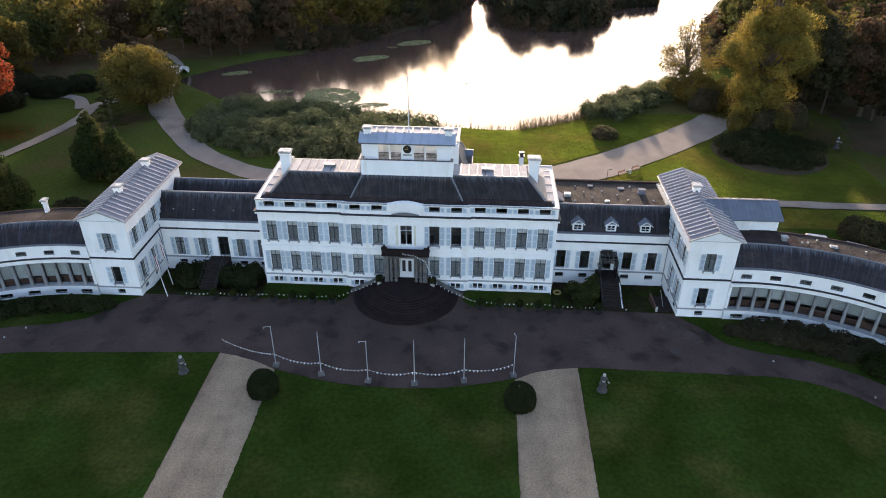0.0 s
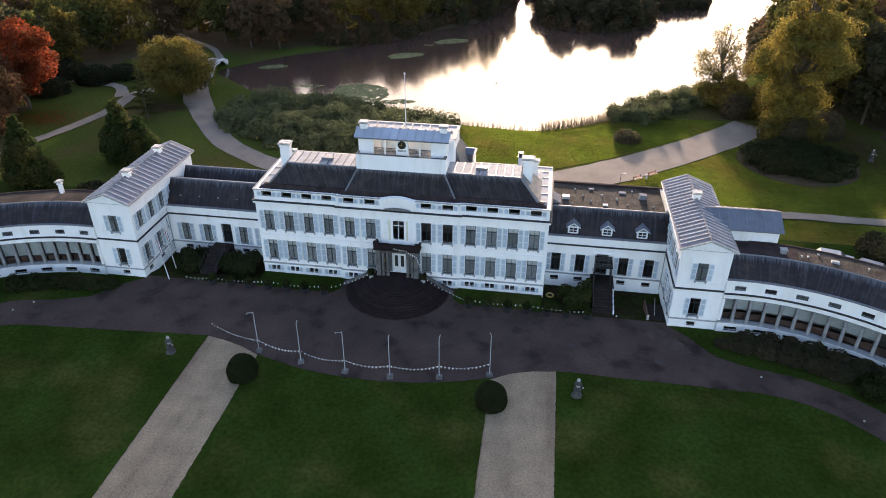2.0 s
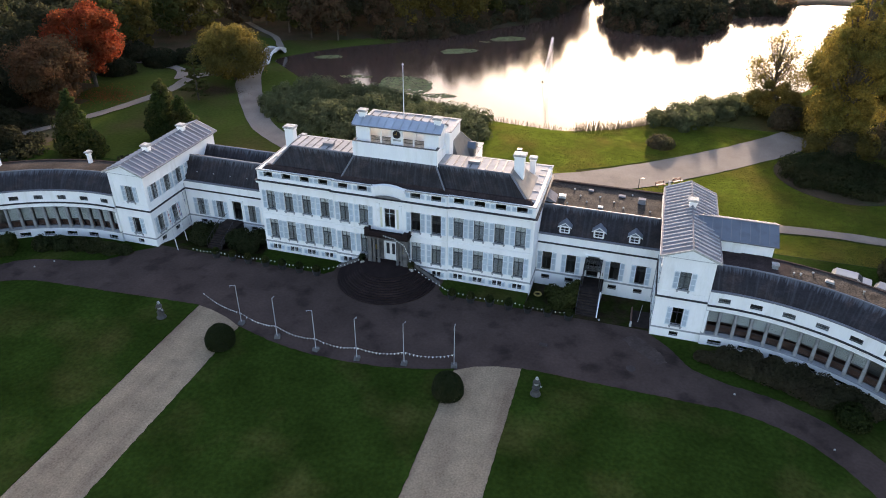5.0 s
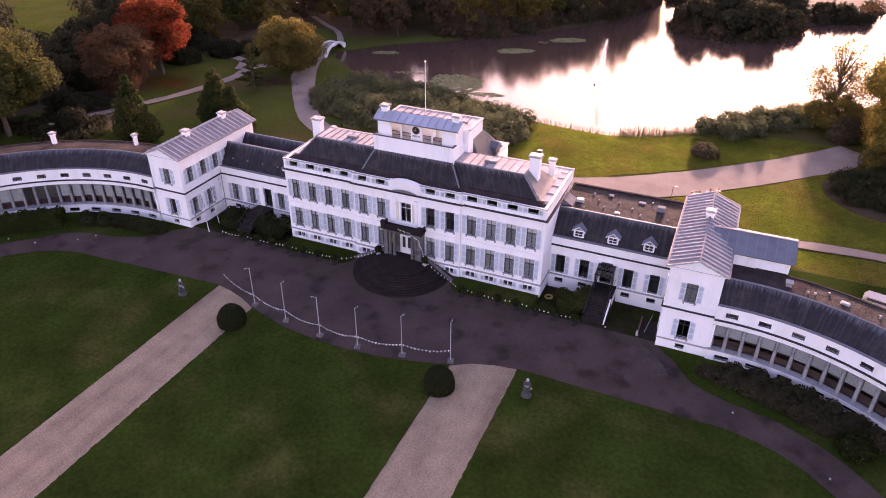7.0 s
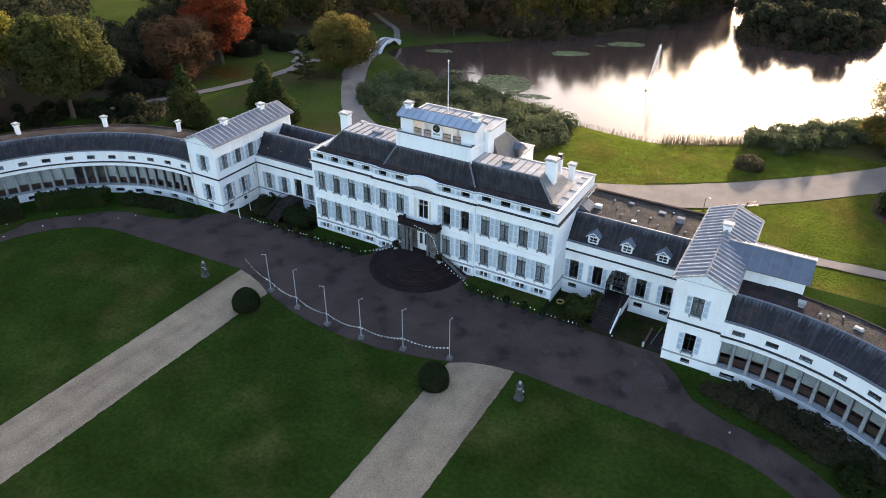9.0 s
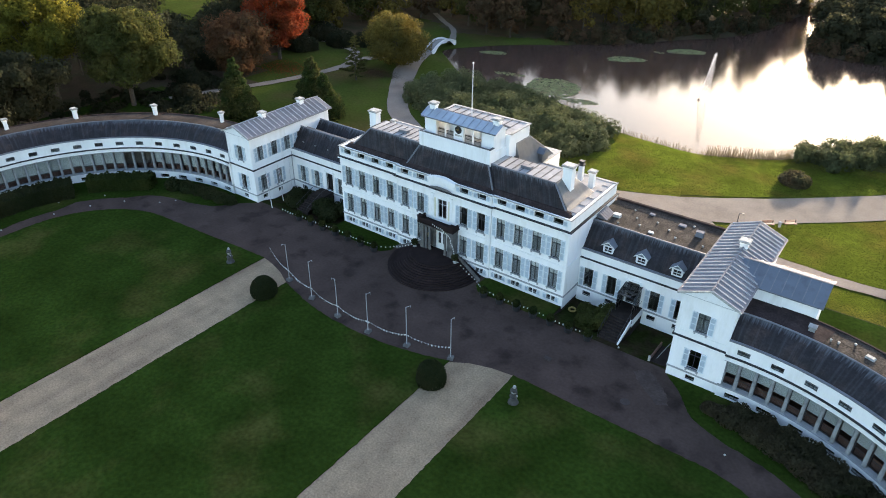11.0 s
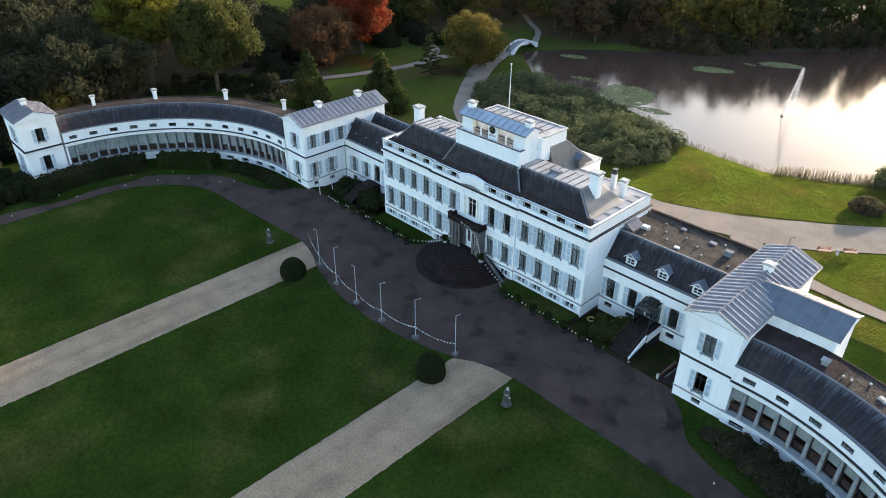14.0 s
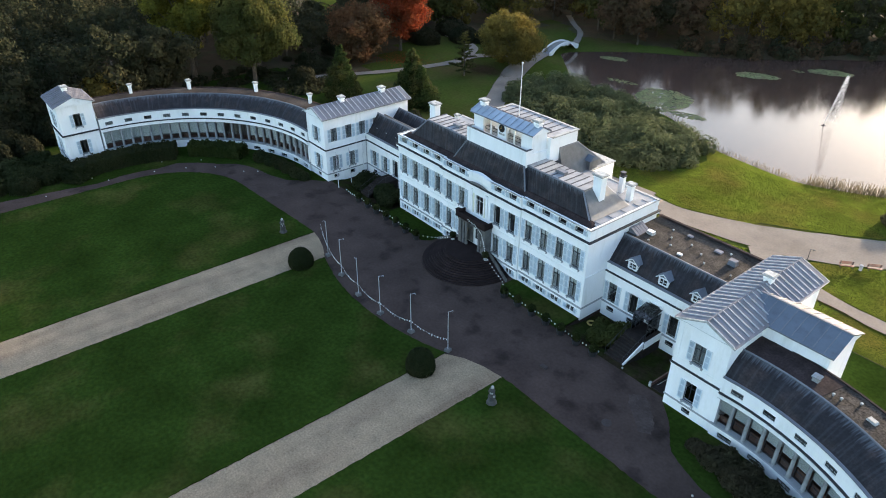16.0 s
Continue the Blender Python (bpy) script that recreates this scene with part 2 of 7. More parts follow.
LEAF_CONIFER = leaf("leaf_conifer", (0.026, 0.042, 0.012), (0.055, 0.055, 0.018))
LEAF_RHODO = leaf("leaf_rhododendron", (0.080, 0.094, 0.044), (0.105, 0.115, 0.058), 0.12)
LEAF_BOX = leaf("leaf_box", (0.028, 0.036, 0.0145), (0.040, 0.042, 0.018), 0.12)
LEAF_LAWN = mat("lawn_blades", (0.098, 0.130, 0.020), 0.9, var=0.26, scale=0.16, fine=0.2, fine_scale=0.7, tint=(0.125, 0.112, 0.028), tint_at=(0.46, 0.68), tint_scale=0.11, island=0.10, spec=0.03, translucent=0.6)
LEAF_LIME = leaf("leaf_lime", (0.15, 0.135, 0.020), (0.075, 0.082, 0.016), 0.24)
LEAF_DUN = leaf("leaf_dun", (0.050, 0.048, 0.026), (0.066, 0.055, 0.033), 0.1)
LEAF_RUST = leaf("leaf_rust", (0.125, 0.062, 0.030), (0.085, 0.056, 0.030), 0.2)
LEAF_UMBER = leaf("leaf_umber", (0.085, 0.066, 0.040), (0.070, 0.070, 0.036), 0.2)
LEAF_HEDGE = leaf("leaf_hedge", (0.030, 0.044, 0.012), (0.042, 0.053, 0.015), 0.2)
PATCHED = mat("pale_patched_asphalt", (0.064, 0.047, 0.042), 0.95, var=0.3, scale=0.7, fine=0.2, fine_scale=4, spec=0.05)
COVER = mat("worn_iron_cover", (0.056, 0.044, 0.041), 0.9, var=0.2, fine=0.15, spec=0.08)
LEAF_POT = leaf("leaf_pot", (0.024, 0.034, 0.010), (0.038, 0.042, 0.013))


def glass(name, tintc, see):
    m = bpy.data.materials.new(name)
    m.use_nodes = True
    n, l = m.node_tree.nodes, m.node_tree.links
    gl = n.new("ShaderNodeBsdfGlossy")
    gl.inputs["Roughness"].default_value = 0.03
    tr = n.new("ShaderNodeBsdfTransparent")
    tr.inputs["Color"].default_value = (*tintc, 1)
    lw = n.new("ShaderNodeLayerWeight")
    pw = n.new("ShaderNodeMath")
    pw.operation = "POWER"
    pw.inputs[1].default_value = 4.0
    l.new(lw.outputs["Facing"], pw.inputs[0])
    fr = n.new("ShaderNodeMapRange")
    fr.inputs[3].default_value, fr.inputs[4].default_value = see, 0.6
    l.new(pw.outputs[0], fr.inputs[0])
    mx = n.new("ShaderNodeMixShader")
    l.new(fr.outputs[0], mx.inputs[0]), l.new(tr.outputs[0], mx.inputs[1]), l.new(gl.outputs[0], mx.inputs[2])
    l.new(mx.outputs[0], n["Material Output"].inputs["Surface"])
    return m


PANE = glass("window_glass", (0.92, 0.94, 0.94), 0.03)
DARKPANE = glass("smoked_glass", (0.34, 0.36, 0.37), 0.05)

WATER = bpy.data.materials.new("pond_water")
WATER.use_nodes = True
_n, _l = WATER.node_tree.nodes, WATER.node_tree.links
_p = _n["Principled BSDF"]
_p.inputs["Base Color"].default_value = (0.058, 0.034, 0.026, 1)
_p.inputs["Roughness"].default_value = 0.10
_p.inputs["IOR"].default_value = 1.33
_g = _n.new("ShaderNodeNewGeometry")
_b = _n.new("ShaderNodeBump")
_b.inputs["Strength"].default_value, _b.inputs["Distance"].default_value = 0.22, 0.05
_k = _n.new("ShaderNodeTexNoise")
_k.inputs["Scale"].default_value, _k.inputs["Detail"].default_value = 2.2, 3.0
_l.new(_g.outputs["Position"], _k.inputs["Vector"])
_l.new(_k.outputs["Fac"], _b.inputs["Height"]), _l.new(_b.outputs[0], _p.inputs["Normal"])


# ---- building helpers ----
class Shape:
    """Collects corners and faces of one mesh."""

    def __init__(self):
        self.v, self.f, self.mi = [], [], []

    def quad(self, *p, mi=0):
        k = len(self.v)
        self.v += [tuple(q) for q in p]
        self.f.append(tuple(range(k, k + len(p))))
        self.mi.append(mi)
        return self

    def box(self, x0, y0, z0, x1, y1, z1, mi=0):
        k = len(self.v)
        self.v += [(x, y, z) for z in (z0, z1) for y in (y0, y1) for x in (x0, x1)]
        for q in ((0, 2, 3, 1), (4, 5, 7, 6), (0, 1, 5, 4), (2, 6, 7, 3), (0, 4, 6, 2), (1, 3, 7, 5)):
            self.f.append(tuple(k + i for i in q))
            self.mi.append(mi)
        return self

    def solid(self, low, high, mi=0):
        """A closed body between two rings of equal length."""
        k, n = len(self.v), len(low)
        self.v += [tuple(q) for q in low] + [tuple(q) for q in high]
        for i in range(n):
            j = (i + 1) % n
            self.f.append((k + i, k + j, k + n + j, k + n + i))
        self.f += [tuple(k + i for i in reversed(range(n))), tuple(k + n + i for i in range(n))]
        self.mi += [mi] * (n + 2)
        return self

    def lathe(self, cx, cy, rows, n=12, mi=0):
        """A turned body: rows of (radius, height)."""
        k = len(self.v)
        for r, z in rows:
            self.v += [(cx + r * math.cos(2 * math.pi * i / n), cy + r * math.sin(2 * math.pi * i / n), z) for i in range(n)]
        for a in range(len(rows) - 1):
            for i in range(n):
                j = (i + 1) % n
                self.f.append((k + a * n + i, k + a * n + j, k + a * n + n + j, k + a * n + n + i))
                self.mi.append(mi)
        self.f += [tuple(k + i for i in reversed(range(n))), tuple(k + (len(rows) - 1) * n + i for i in range(n))]
        self.mi += [mi, mi]
        return self

    def rod(self, a, b, r, n=6, r2=None, mi=0):
        a, b = Vector(a), Vector(b)
        q = (b - a).to_track_quat("Z", "Y")
        ring = [Vector((math.cos(2 * math.pi * i / n), math.sin(2 * math.pi * i / n), 0)) for i in range(n)]
        r2 = r if r2 is None else r2
        return self.solid([a + q @ (c * r) for c in ring], [b + q @ (c * r2) for c in ring], mi)

    def mesh(self, name, mats, smooth=False, weld=False):
        me = bpy.data.meshes.new(name)
        me.from_pydata(self.v, [], self.f)
        if weld:
            bm = bmesh.new()
            bm.from_mesh(me)
            bmesh.ops.remove_doubles(bm, verts=bm.verts, dist=1e-4)
            bm.to_mesh(me)
            bm.free()
        for m in mats if isinstance(mats, (list, tuple)) else [mats]:
            me.materials.append(m)
        if any(self.mi):
            me.polygons.foreach_set("material_index", self.mi)
        if smooth:
            me.polygons.foreach_set("use_smooth", [True] * len(self.f))
        return me


BASE = {}


def thing(name, at, label, category, group="", kind=""):
    """An Empty at the base of a thing whose parts are given in world metres."""
    ob = new(name)
    ob.empty_display_size = 0.3
    ob.location = at
    BASE[ob] = Vector(at)
    return tagged(ob, label, category, group, kind)


def part(name, shape, material, parent, label="", smooth=False, m=None):
    """Links a shape, or a mesh, as one object under a thing or a part. m: its pose in world metres."""
    me = shape.mesh(name, material, smooth) if isinstance(shape, Shape) else shape
    ob = new(name, me)
    ob.parent = parent
    base = BASE.get(parent, Vector((0, 0, 0)))
    if m is None:
        ob.location = -base
        BASE[ob] = Vector((0, 0, 0))
    else:
        ob.matrix_basis = Matrix.Translation(-base) @ m
    if label:
        ob["label"] = label
    return ob


def whole(name, shape, material, label, category, group="", kind="", smooth=False, at=(0, 0, 0)):
    """A thing that is one mesh."""
    me = shape.mesh(name, material, smooth) if isinstance(shape, Shape) else shape
    ob = new(name, me)
    ob.location = at
    return tagged(ob, label, category, group, kind)


def wall(sh, P, s0, s1, z0, z1, holes=(), th=0.4, step=None, mi=0):
    """A wall of thickness th with openings (s0, z0, s1, z1) that go through it. P(s, depth, z) lays it out."""
    ss = {s0, s1} | {h[i] for h in holes for i in (0, 2)}
    if step:
        ss |= {s0 + (s1 - s0) * i / step for i in range(step + 1)}
    ss = sorted(s for s in ss if s0 - 1e-6 <= s <= s1 + 1e-6)
    zs = sorted(z for z in {z0, z1} | {h[i] for h in holes for i in (1, 3)} if z0 - 1e-6 <= z <= z1 + 1e-6)

    def full(i, j):
        if not (0 <= i < len(ss) - 1 and 0 <= j < len(zs) - 1):
            return False
        s, z = (ss[i] + ss[i + 1]) / 2, (zs[j] + zs[j + 1]) / 2
        return not any(h[0] < s < h[2] and h[1] < z < h[3] for h in holes)

    for i in range(len(ss) - 1):
        for j in range(len(zs) - 1):
            if not full(i, j):
                continue
            a, b, c, d = ss[i], ss[i + 1], zs[j], zs[j + 1]
            sh.quad(P(a, 0, c), P(b, 0, c), P(b, 0, d), P(a, 0, d), mi=mi)
            sh.quad(P(a, th, c), P(a, th, d), P(b, th, d), P(b, th, c), mi=mi)
            if not full(i - 1, j):
                sh.quad(P(a, 0, c), P(a, 0, d), P(a, th, d), P(a, th, c), mi=mi)
            if not full(i + 1, j):
                sh.quad(P(b, 0, c), P(b, th, c), P(b, th, d), P(b, 0, d), mi=mi)
            if not full(i, j - 1):
                sh.quad(P(a, 0, c), P(a, th, c), P(b, th, c), P(b, 0, c), mi=mi)
            if not full(i, j + 1):
                sh.quad(P(a, 0, d), P(b, 0, d), P(b, th, d), P(a, th, d), mi=mi)
    return sh


def bar(sh, P, s0, s1, d0, d1, z0, z1, step=1, mi=0):
    """A band along a wall from depth d0 (outer, negative is proud) to d1."""
    k = len(sh.v)
    for i in range(step + 1):
        a = s0 + (s1 - s0) * i / step
        sh.v += [tuple(P(a, d, z)) for d, z in ((d0, z0), (d1, z0), (d1, z1), (d0, z1))]
    for i in range(step):
        for j in range(4):
            a, b = k + i * 4 + j, k + i * 4 + (j + 1) % 4
            sh.f.append((a, b, b + 4, a + 4))
    e = k + step * 4
    sh.f += [(k, k + 1, k + 2, k + 3), (e + 3, e + 2, e + 1, e)]
    sh.mi += [mi] * (step * 4 + 2)
    return sh


def laid(shape, name, material, lay):
    """A mesh whose corners know their place on the roof."""
    me = shape.mesh(name, material)
    a = me.attributes.new("lay", "FLOAT_VECTOR", "POINT")
    a.data.foreach_set("vector", [c for v in shape.v for c in lay(*v)])
    return me


_cache = {}


def cached(key, make):
    if key not in _cache:
        _cache[key] = make()
    return _cache[key]


def lattice(P, w, h, bars, transom, th=0.07, b=0.06, m=0.028):
    """A window frame in one piece: a border and its glazing bars, with a hole for each pane."""
    xs = [b] + [c for i in range(1, bars) for c in (w * i / bars - m, w * i / bars + m)] + [w - b]
    zs = [b] + [c for t in transom for c in (t * h - m, t * h + m)] + [h - b]
    holes = [(x0, z0, x1, z1) for x0, x1 in zip(xs[::2], xs[1::2]) for z0, z1 in zip(zs[::2], zs[1::2])]
    return wall(Shape(), P, 0, w, 0, h, holes, th)


def frame_mesh(w, h, bars, transom):
    return lattice(lambda s, d, z: (s - w / 2, 0.10 + d, z), w, h, bars, transom).mesh("window", FRAMEDARK, weld=True)


FRAMEDARK = mat("dark_window_frame", (0.040, 0.043, 0.047), 0.5, var=0.1)
FRAMEWHITE = mat("white_window_frame", (0.74, 0.75, 0.75), 0.5, var=0.05)


def shutter_mesh(w, h):
    """An open louvred shutter: pale frame with two rails, darker slats, and a dark box painting the shade in the gap
    behind it.
    """
    sh = Shape()
    f = 0.085
    rails = [0.0, 0.36, 0.70, 1.0] if h > 1.6 else [0.0, 1.0]
    sh.box(0, -0.115, 0, f, -0.045, h).box(w - f, -0.115, 0, w, -0.045, h)
    for t in rails:
        z = min(max(h * t - f / 2, 0), h - f)
        sh.box(f, -0.11, z, w - f, -0.05, z + f)
    k = max(3, int(h / 0.13))
    for i in range(k):
        z = f + (h - 2 * f) * (i + 0.5) / k
        sh.quad((f, -0.060, z - 0.055), (w - f, -0.060, z - 0.055), (w - f, -0.095, z + 0.045), (f, -0.095, z + 0.045), mi=1)
    sh.quad((f, -0.056, f), (w - f, -0.056, f), (w - f, -0.056, h - f), (f, -0.056, h - f), mi=1)
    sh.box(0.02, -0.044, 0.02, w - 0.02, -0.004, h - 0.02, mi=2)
    return sh.mesh("shutter", [SHUTTER, LOUVRE, GAPSHADE])


def sill_mesh(w):
    sh = Shape().box(-w / 2 - 0.14, -0.20, -0.10, w / 2 + 0.14, 0.1, 0.0)
    sh.box(-w / 2 - 0.08, -0.13, -0.36, -w / 2 + 0.10, -0.003, -0.10).box(w / 2 - 0.10, -0.13, -0.36, w / 2 + 0.08, -0.003, -0.10)
    return sh.mesh("sill", SILLGREY)


def window(parent, x, y, z, turn, w, h, shutters=(1, 1), sw=None, bars=2, transom=(0.72,), sill=True, blind=0.26, lace=True, frame=None):
    """One window in its opening: frame, pane, blind, lace, sill and open shutters. turn: degrees about z; 0 looks to -y."""
    m = pose(x, y, z, 0, 0, turn)
    me = cached(("fr", w, h, bars, transom, frame and frame.name), lambda: frame_mesh(w, h, bars, transom))
    if frame and me.materials[0] is not frame:
        me.materials[0] = frame
    ob = part("window", me, None, parent, m=m)
    sub = lambda nm, key, mk, loc=(0, 0, 0): part(nm, cached(key, mk), None, ob, m=Matrix.Translation(loc))
    sub("pane", ("pn", w, h), lambda: Shape().box(-w / 2 + 0.05, 0.13, 0.05, w / 2 - 0.05, 0.14, h - 0.05).mesh("pane", PANE))
    if blind:
        sub("blind", ("bl", w, h, blind), lambda: Shape().box(-w / 2 + 0.06, 0.19, h * (1 - blind), w / 2 - 0.06, 0.20, h - 0.06).mesh("blind", CURTAIN))
    if lace:
        def lace_mesh():
            sh = Shape()
            for s in (-1, 1):
                n = 5
                for i in range(n):
                    a, b = s * (w / 2 - 0.05 - (w * 0.43) * i / n), s * (w / 2 - 0.05 - (w * 0.43) * (i + 1) / n)
                    sh.quad((a, 0.24 + 0.03 * (i % 2), 0.06), (b, 0.24 + 0.03 * ((i + 1) % 2), 0.06), (b, 0.24 + 0.03 * ((i + 1) % 2), h - 0.1), (a, 0.24 + 0.03 * (i % 2), h - 0.1))
            return sh.mesh("curtain", LACE)
        sub("curtain", ("lc", w, h), lace_mesh)
    if sill:
        sub("sill", ("si", w), lambda: sill_mesh(w))
    q = sw or w * 0.52
    for s, on in zip((-1, 1), shutters):
        if on:
            sub("shutter", ("sh", q, h), lambda: shutter_mesh(q, h), (w / 2 + 0.02 if s > 0 else -w / 2 - 0.02 - q, 0, 0))
    return ob


def chimney(parent, x, y, z0, z1, wx, wy, label=""):
    ob = part("chimney", Shape().box(x - wx / 2, y - wy / 2, z0, x + wx / 2, y + wy / 2, z1 - 0.25)
              .box(x - wx / 2 - 0.08, y - wy / 2 - 0.08, z1 - 0.55, x + wx / 2 + 0.08, y + wy / 2 + 0.08, z1 - 0.42), STUCCO, parent, label or "white plastered chimney stack")
    part("cap", Shape().box(x - wx / 2 - 0.2, y - wy / 2 - 0.2, z1 - 0.25, x + wx / 2 + 0.2, y + wy / 2 + 0.2, z1 - 0.08)
         .box(x - wx / 2 - 0.1, y - wy / 2 - 0.1, z1 - 0.08, x + wx / 2 + 0.1, y + wy / 2 + 0.1, z1), CAPSTONE, ob)
    return ob


def panel_roof(parent, a, b, c, d, n, material, name="roof_panel", rib=0.17, seam=None):
    """Standing-seam sheets from the eave a-b up to the ridge d-c, each with its rib."""
    a, b, c, d = map(Vector, (a, b, c, d))
    nor = (b - a).cross(d - a).normalized()
    if nor.z < 0:
        nor = -nor
    for i in range(n):
        u, v = i / n, (i + 1) / n
        p, q, r, s = a.lerp(b, u), a.lerp(b, v), d.lerp(c, v), d.lerp(c, u)
        sh = Shape()
        sh.solid([p, q, r, s], [p + nor * 0.05, q + nor * 0.05, r + nor * 0.05, s + nor * 0.05])
        e = (b - a).normalized() * 0.05
        g = p.lerp(s, 0.06)
        sh.solid([g - e, g + e, s + e, s - e], [g - e + nor * rib, g + e + nor * rib, s + e + nor * rib, s - e + nor * rib], 1 if seam else 0)
        part(name, sh, [material, seam] if seam else material, parent)
    out = (a - d).normalized() * 0.06
    part("eaves_trim", Shape().solid([a - nor * 0.1, b - nor * 0.1, b + out - nor * 0.1, a + out - nor * 0.1], [a + nor * 0.07, b + nor * 0.07, b + out + nor * 0.07, a + out + nor * 0.07]), LEADROLL, parent)


def straight(x, y, turn):
    """Lays out a wall that starts at (x, y) and runs along turn degrees; depth goes to its left."""
    c, s = math.cos(radians(turn)), math.sin(radians(turn))
    return lambda t, d, z: (x + t * c - d * s, y + t * s + d * c, z)


# ---- foliage helpers ----
def leaves(rng, pts, nor, size, jitter=0.9, wide=0.75):
    """Leaf sprays as quads: corner array and faces for points with outward normals."""
    n = len(pts)
    d = nor + rng.normal(0, jitter, (n, 3))
    d /= np.linalg.norm(d, axis=1)[:, None] + 1e-9
    up = rng.normal(0, 1, (n, 3))
    u = np.cross(d, up)
    u /= np.linalg.norm(u, axis=1)[:, None] + 1e-9
    w = np.cross(d, u)
    s = (size * rng.uniform(0.6, 1.4, n))[:, None]
    q = np.stack([pts - u * s - w * s * wide * 0.4, pts + u * s * 0.25 - w * s * wide, pts + u * s + w * s * wide * 0.3, pts - u * s * 0.3 + w * s * wide], 1)
    return q.reshape(-1, 3)


def ball_points(rng, n, c, r, hollow=0.75, low=-0.6, ripple=0.07):
    v = rng.normal(0, 1, (int(n * 1.6) + 8, 3))
    v /= np.linalg.norm(v, axis=1)[:, None]
    v = v[v[:, 2] > low][:n]
    k = rng.uniform(hollow, 1.0, len(v))[:, None] + ripple * np.sin(v * rng.uniform(4, 7, 3) + rng.uniform(0, 6.28, 3)).sum(1)[:, None]
    return np.array(c) + v * k * np.array(r), v


class Cloud:
    def __init__(self):
        self.v, self.f, self.k = [], [], 0

    def add_quads(self, q):
        n = len(q) // 4
        self.v.append(q)
        self.f.append(np.arange(n * 4).reshape(n, 4) + self.k)
        self.k += len(q)

    def mesh(self, name, material):
        v, f = np.concatenate(self.v), np.concatenate(self.f)
        me = bpy.data.meshes.new(name)
        me.vertices.add(len(v)), me.loops.add(len(f) * 4), me.polygons.add(len(f))
        me.vertices.foreach_set("co", v.astype(np.float32).ravel())
        me.loops.foreach_set("vertex_index", f.astype(np.int32).ravel())
        me.polygons.foreach_set("loop_start", np.arange(0, len(f) * 4, 4, dtype=np.int32))
        me.polygons.foreach_set("loop_total", np.full(len(f), 4, np.int32))
        me.materials.append(material)
        me.update(calc_edges=True)
        return me


def mound(c, rng, x, y, rx, ry, h, count, size, z=0.0, jit=0.7, shell=0.9, ripple=0.05):
    """A low dome of leaves."""
    p, nr = ball_points(rng, count, (x, y, z + h * 0.25), (rx, ry, h * 0.75), shell, -0.45, ripple)
    c.add_quads(leaves(rng, p, nr, size, jit))
    p, nr = ball_points(rng, count // 3, (x, y, z + h * 0.2), (rx * 0.8, ry * 0.8, h * 0.6), 0.9, -0.6)
    c.add_quads(leaves(rng, p, nr, size * 2.0, 0.3, 1.0))


# ---- pond and ground ----
POND = [(-67.5, 92), (-63, 87), (-56, 81), (-50, 76.5), (-40, 74.5), (-28, 74), (-16.6, 71.5), (-9, 66.5), (-2, 64), (6, 62.8), (15, 62.3), (21.5, 64.7), (29.5, 69.5),
        (36, 77), (43.5, 86), (51, 93), (61, 99.5), (69, 110), (73, 126), (78, 148), (85, 171), (94, 196), (101, 215), (80, 214), (72, 194), (62, 190), (54, 181), (51, 168), (44, 155.5), (30, 152),
        (17, 155), (13, 170), (12.5, 190), (11, 203), (4, 203), (2, 190), (-2, 170), (-8, 156), (-17, 146), (-29, 131), (-43, 118), (-53, 111), (-62, 101)]
WATER_Z = -1.0


def inside(x, y, poly):
    hit, j = False, len(poly) - 1
    for i in range(len(poly)):
        (ax, ay), (bx, by) = poly[i], poly[j]
        if (ay > y) != (by > y) and x < (bx - ax) * (y - ay) / (by - ay) + ax:
            hit = not hit
        j = i
    return hit


def edge_distance(X, Y, poly):
    """Distance of many points from a polygon's outline, and which lie inside."""
    best, ins = np.full(X.shape, 1e9), np.zeros(X.shape, bool)
    for i in range(len(poly)):
        (ax, ay), (bx, by) = poly[i], poly[(i + 1) % len(poly)]
        dx, dy = bx - ax, by - ay
        t = np.clip(((X - ax) * dx + (Y - ay) * dy) / (dx * dx + dy * dy), 0, 1)
        best = np.minimum(best, np.hypot(X - ax - t * dx, Y - ay - t * dy))
        if ay != by:
            ins ^= ((ay > Y) != (by > Y)) & (X < (bx - ax) * (Y - ay) / (by - ay) + ax)
    return best, ins


def smooth_loop(poly, k=4):
    out, n = [], len(poly)
    for i in range(n):
        p0, p1, p2, p3 = (np.array(poly[(i + j) % n], float) for j in (-1, 0, 1, 2))
        for t in np.linspace(0, 1, k, endpoint=False):
            out.append(tuple(0.5 * (2 * p1 + (p2 - p0) * t + (2 * p0 - 5 * p1 + 4 * p2 - p3) * t * t + (3 * p1 - p0 - 3 * p2 + p3) * t ** 3)))
    return out


SHORE = smooth_loop(POND, 3)


def court_dip(x, y):
    """The grass beside the link wings falls towards their cellar windows."""
    ax = abs(x)
    if 19.0 < ax < 34.9 and -3.4 < y < 4.6:
        return -0.95 * min(1.0, max(0.0, (y + 3.2) / 3.6))
    return 0.0


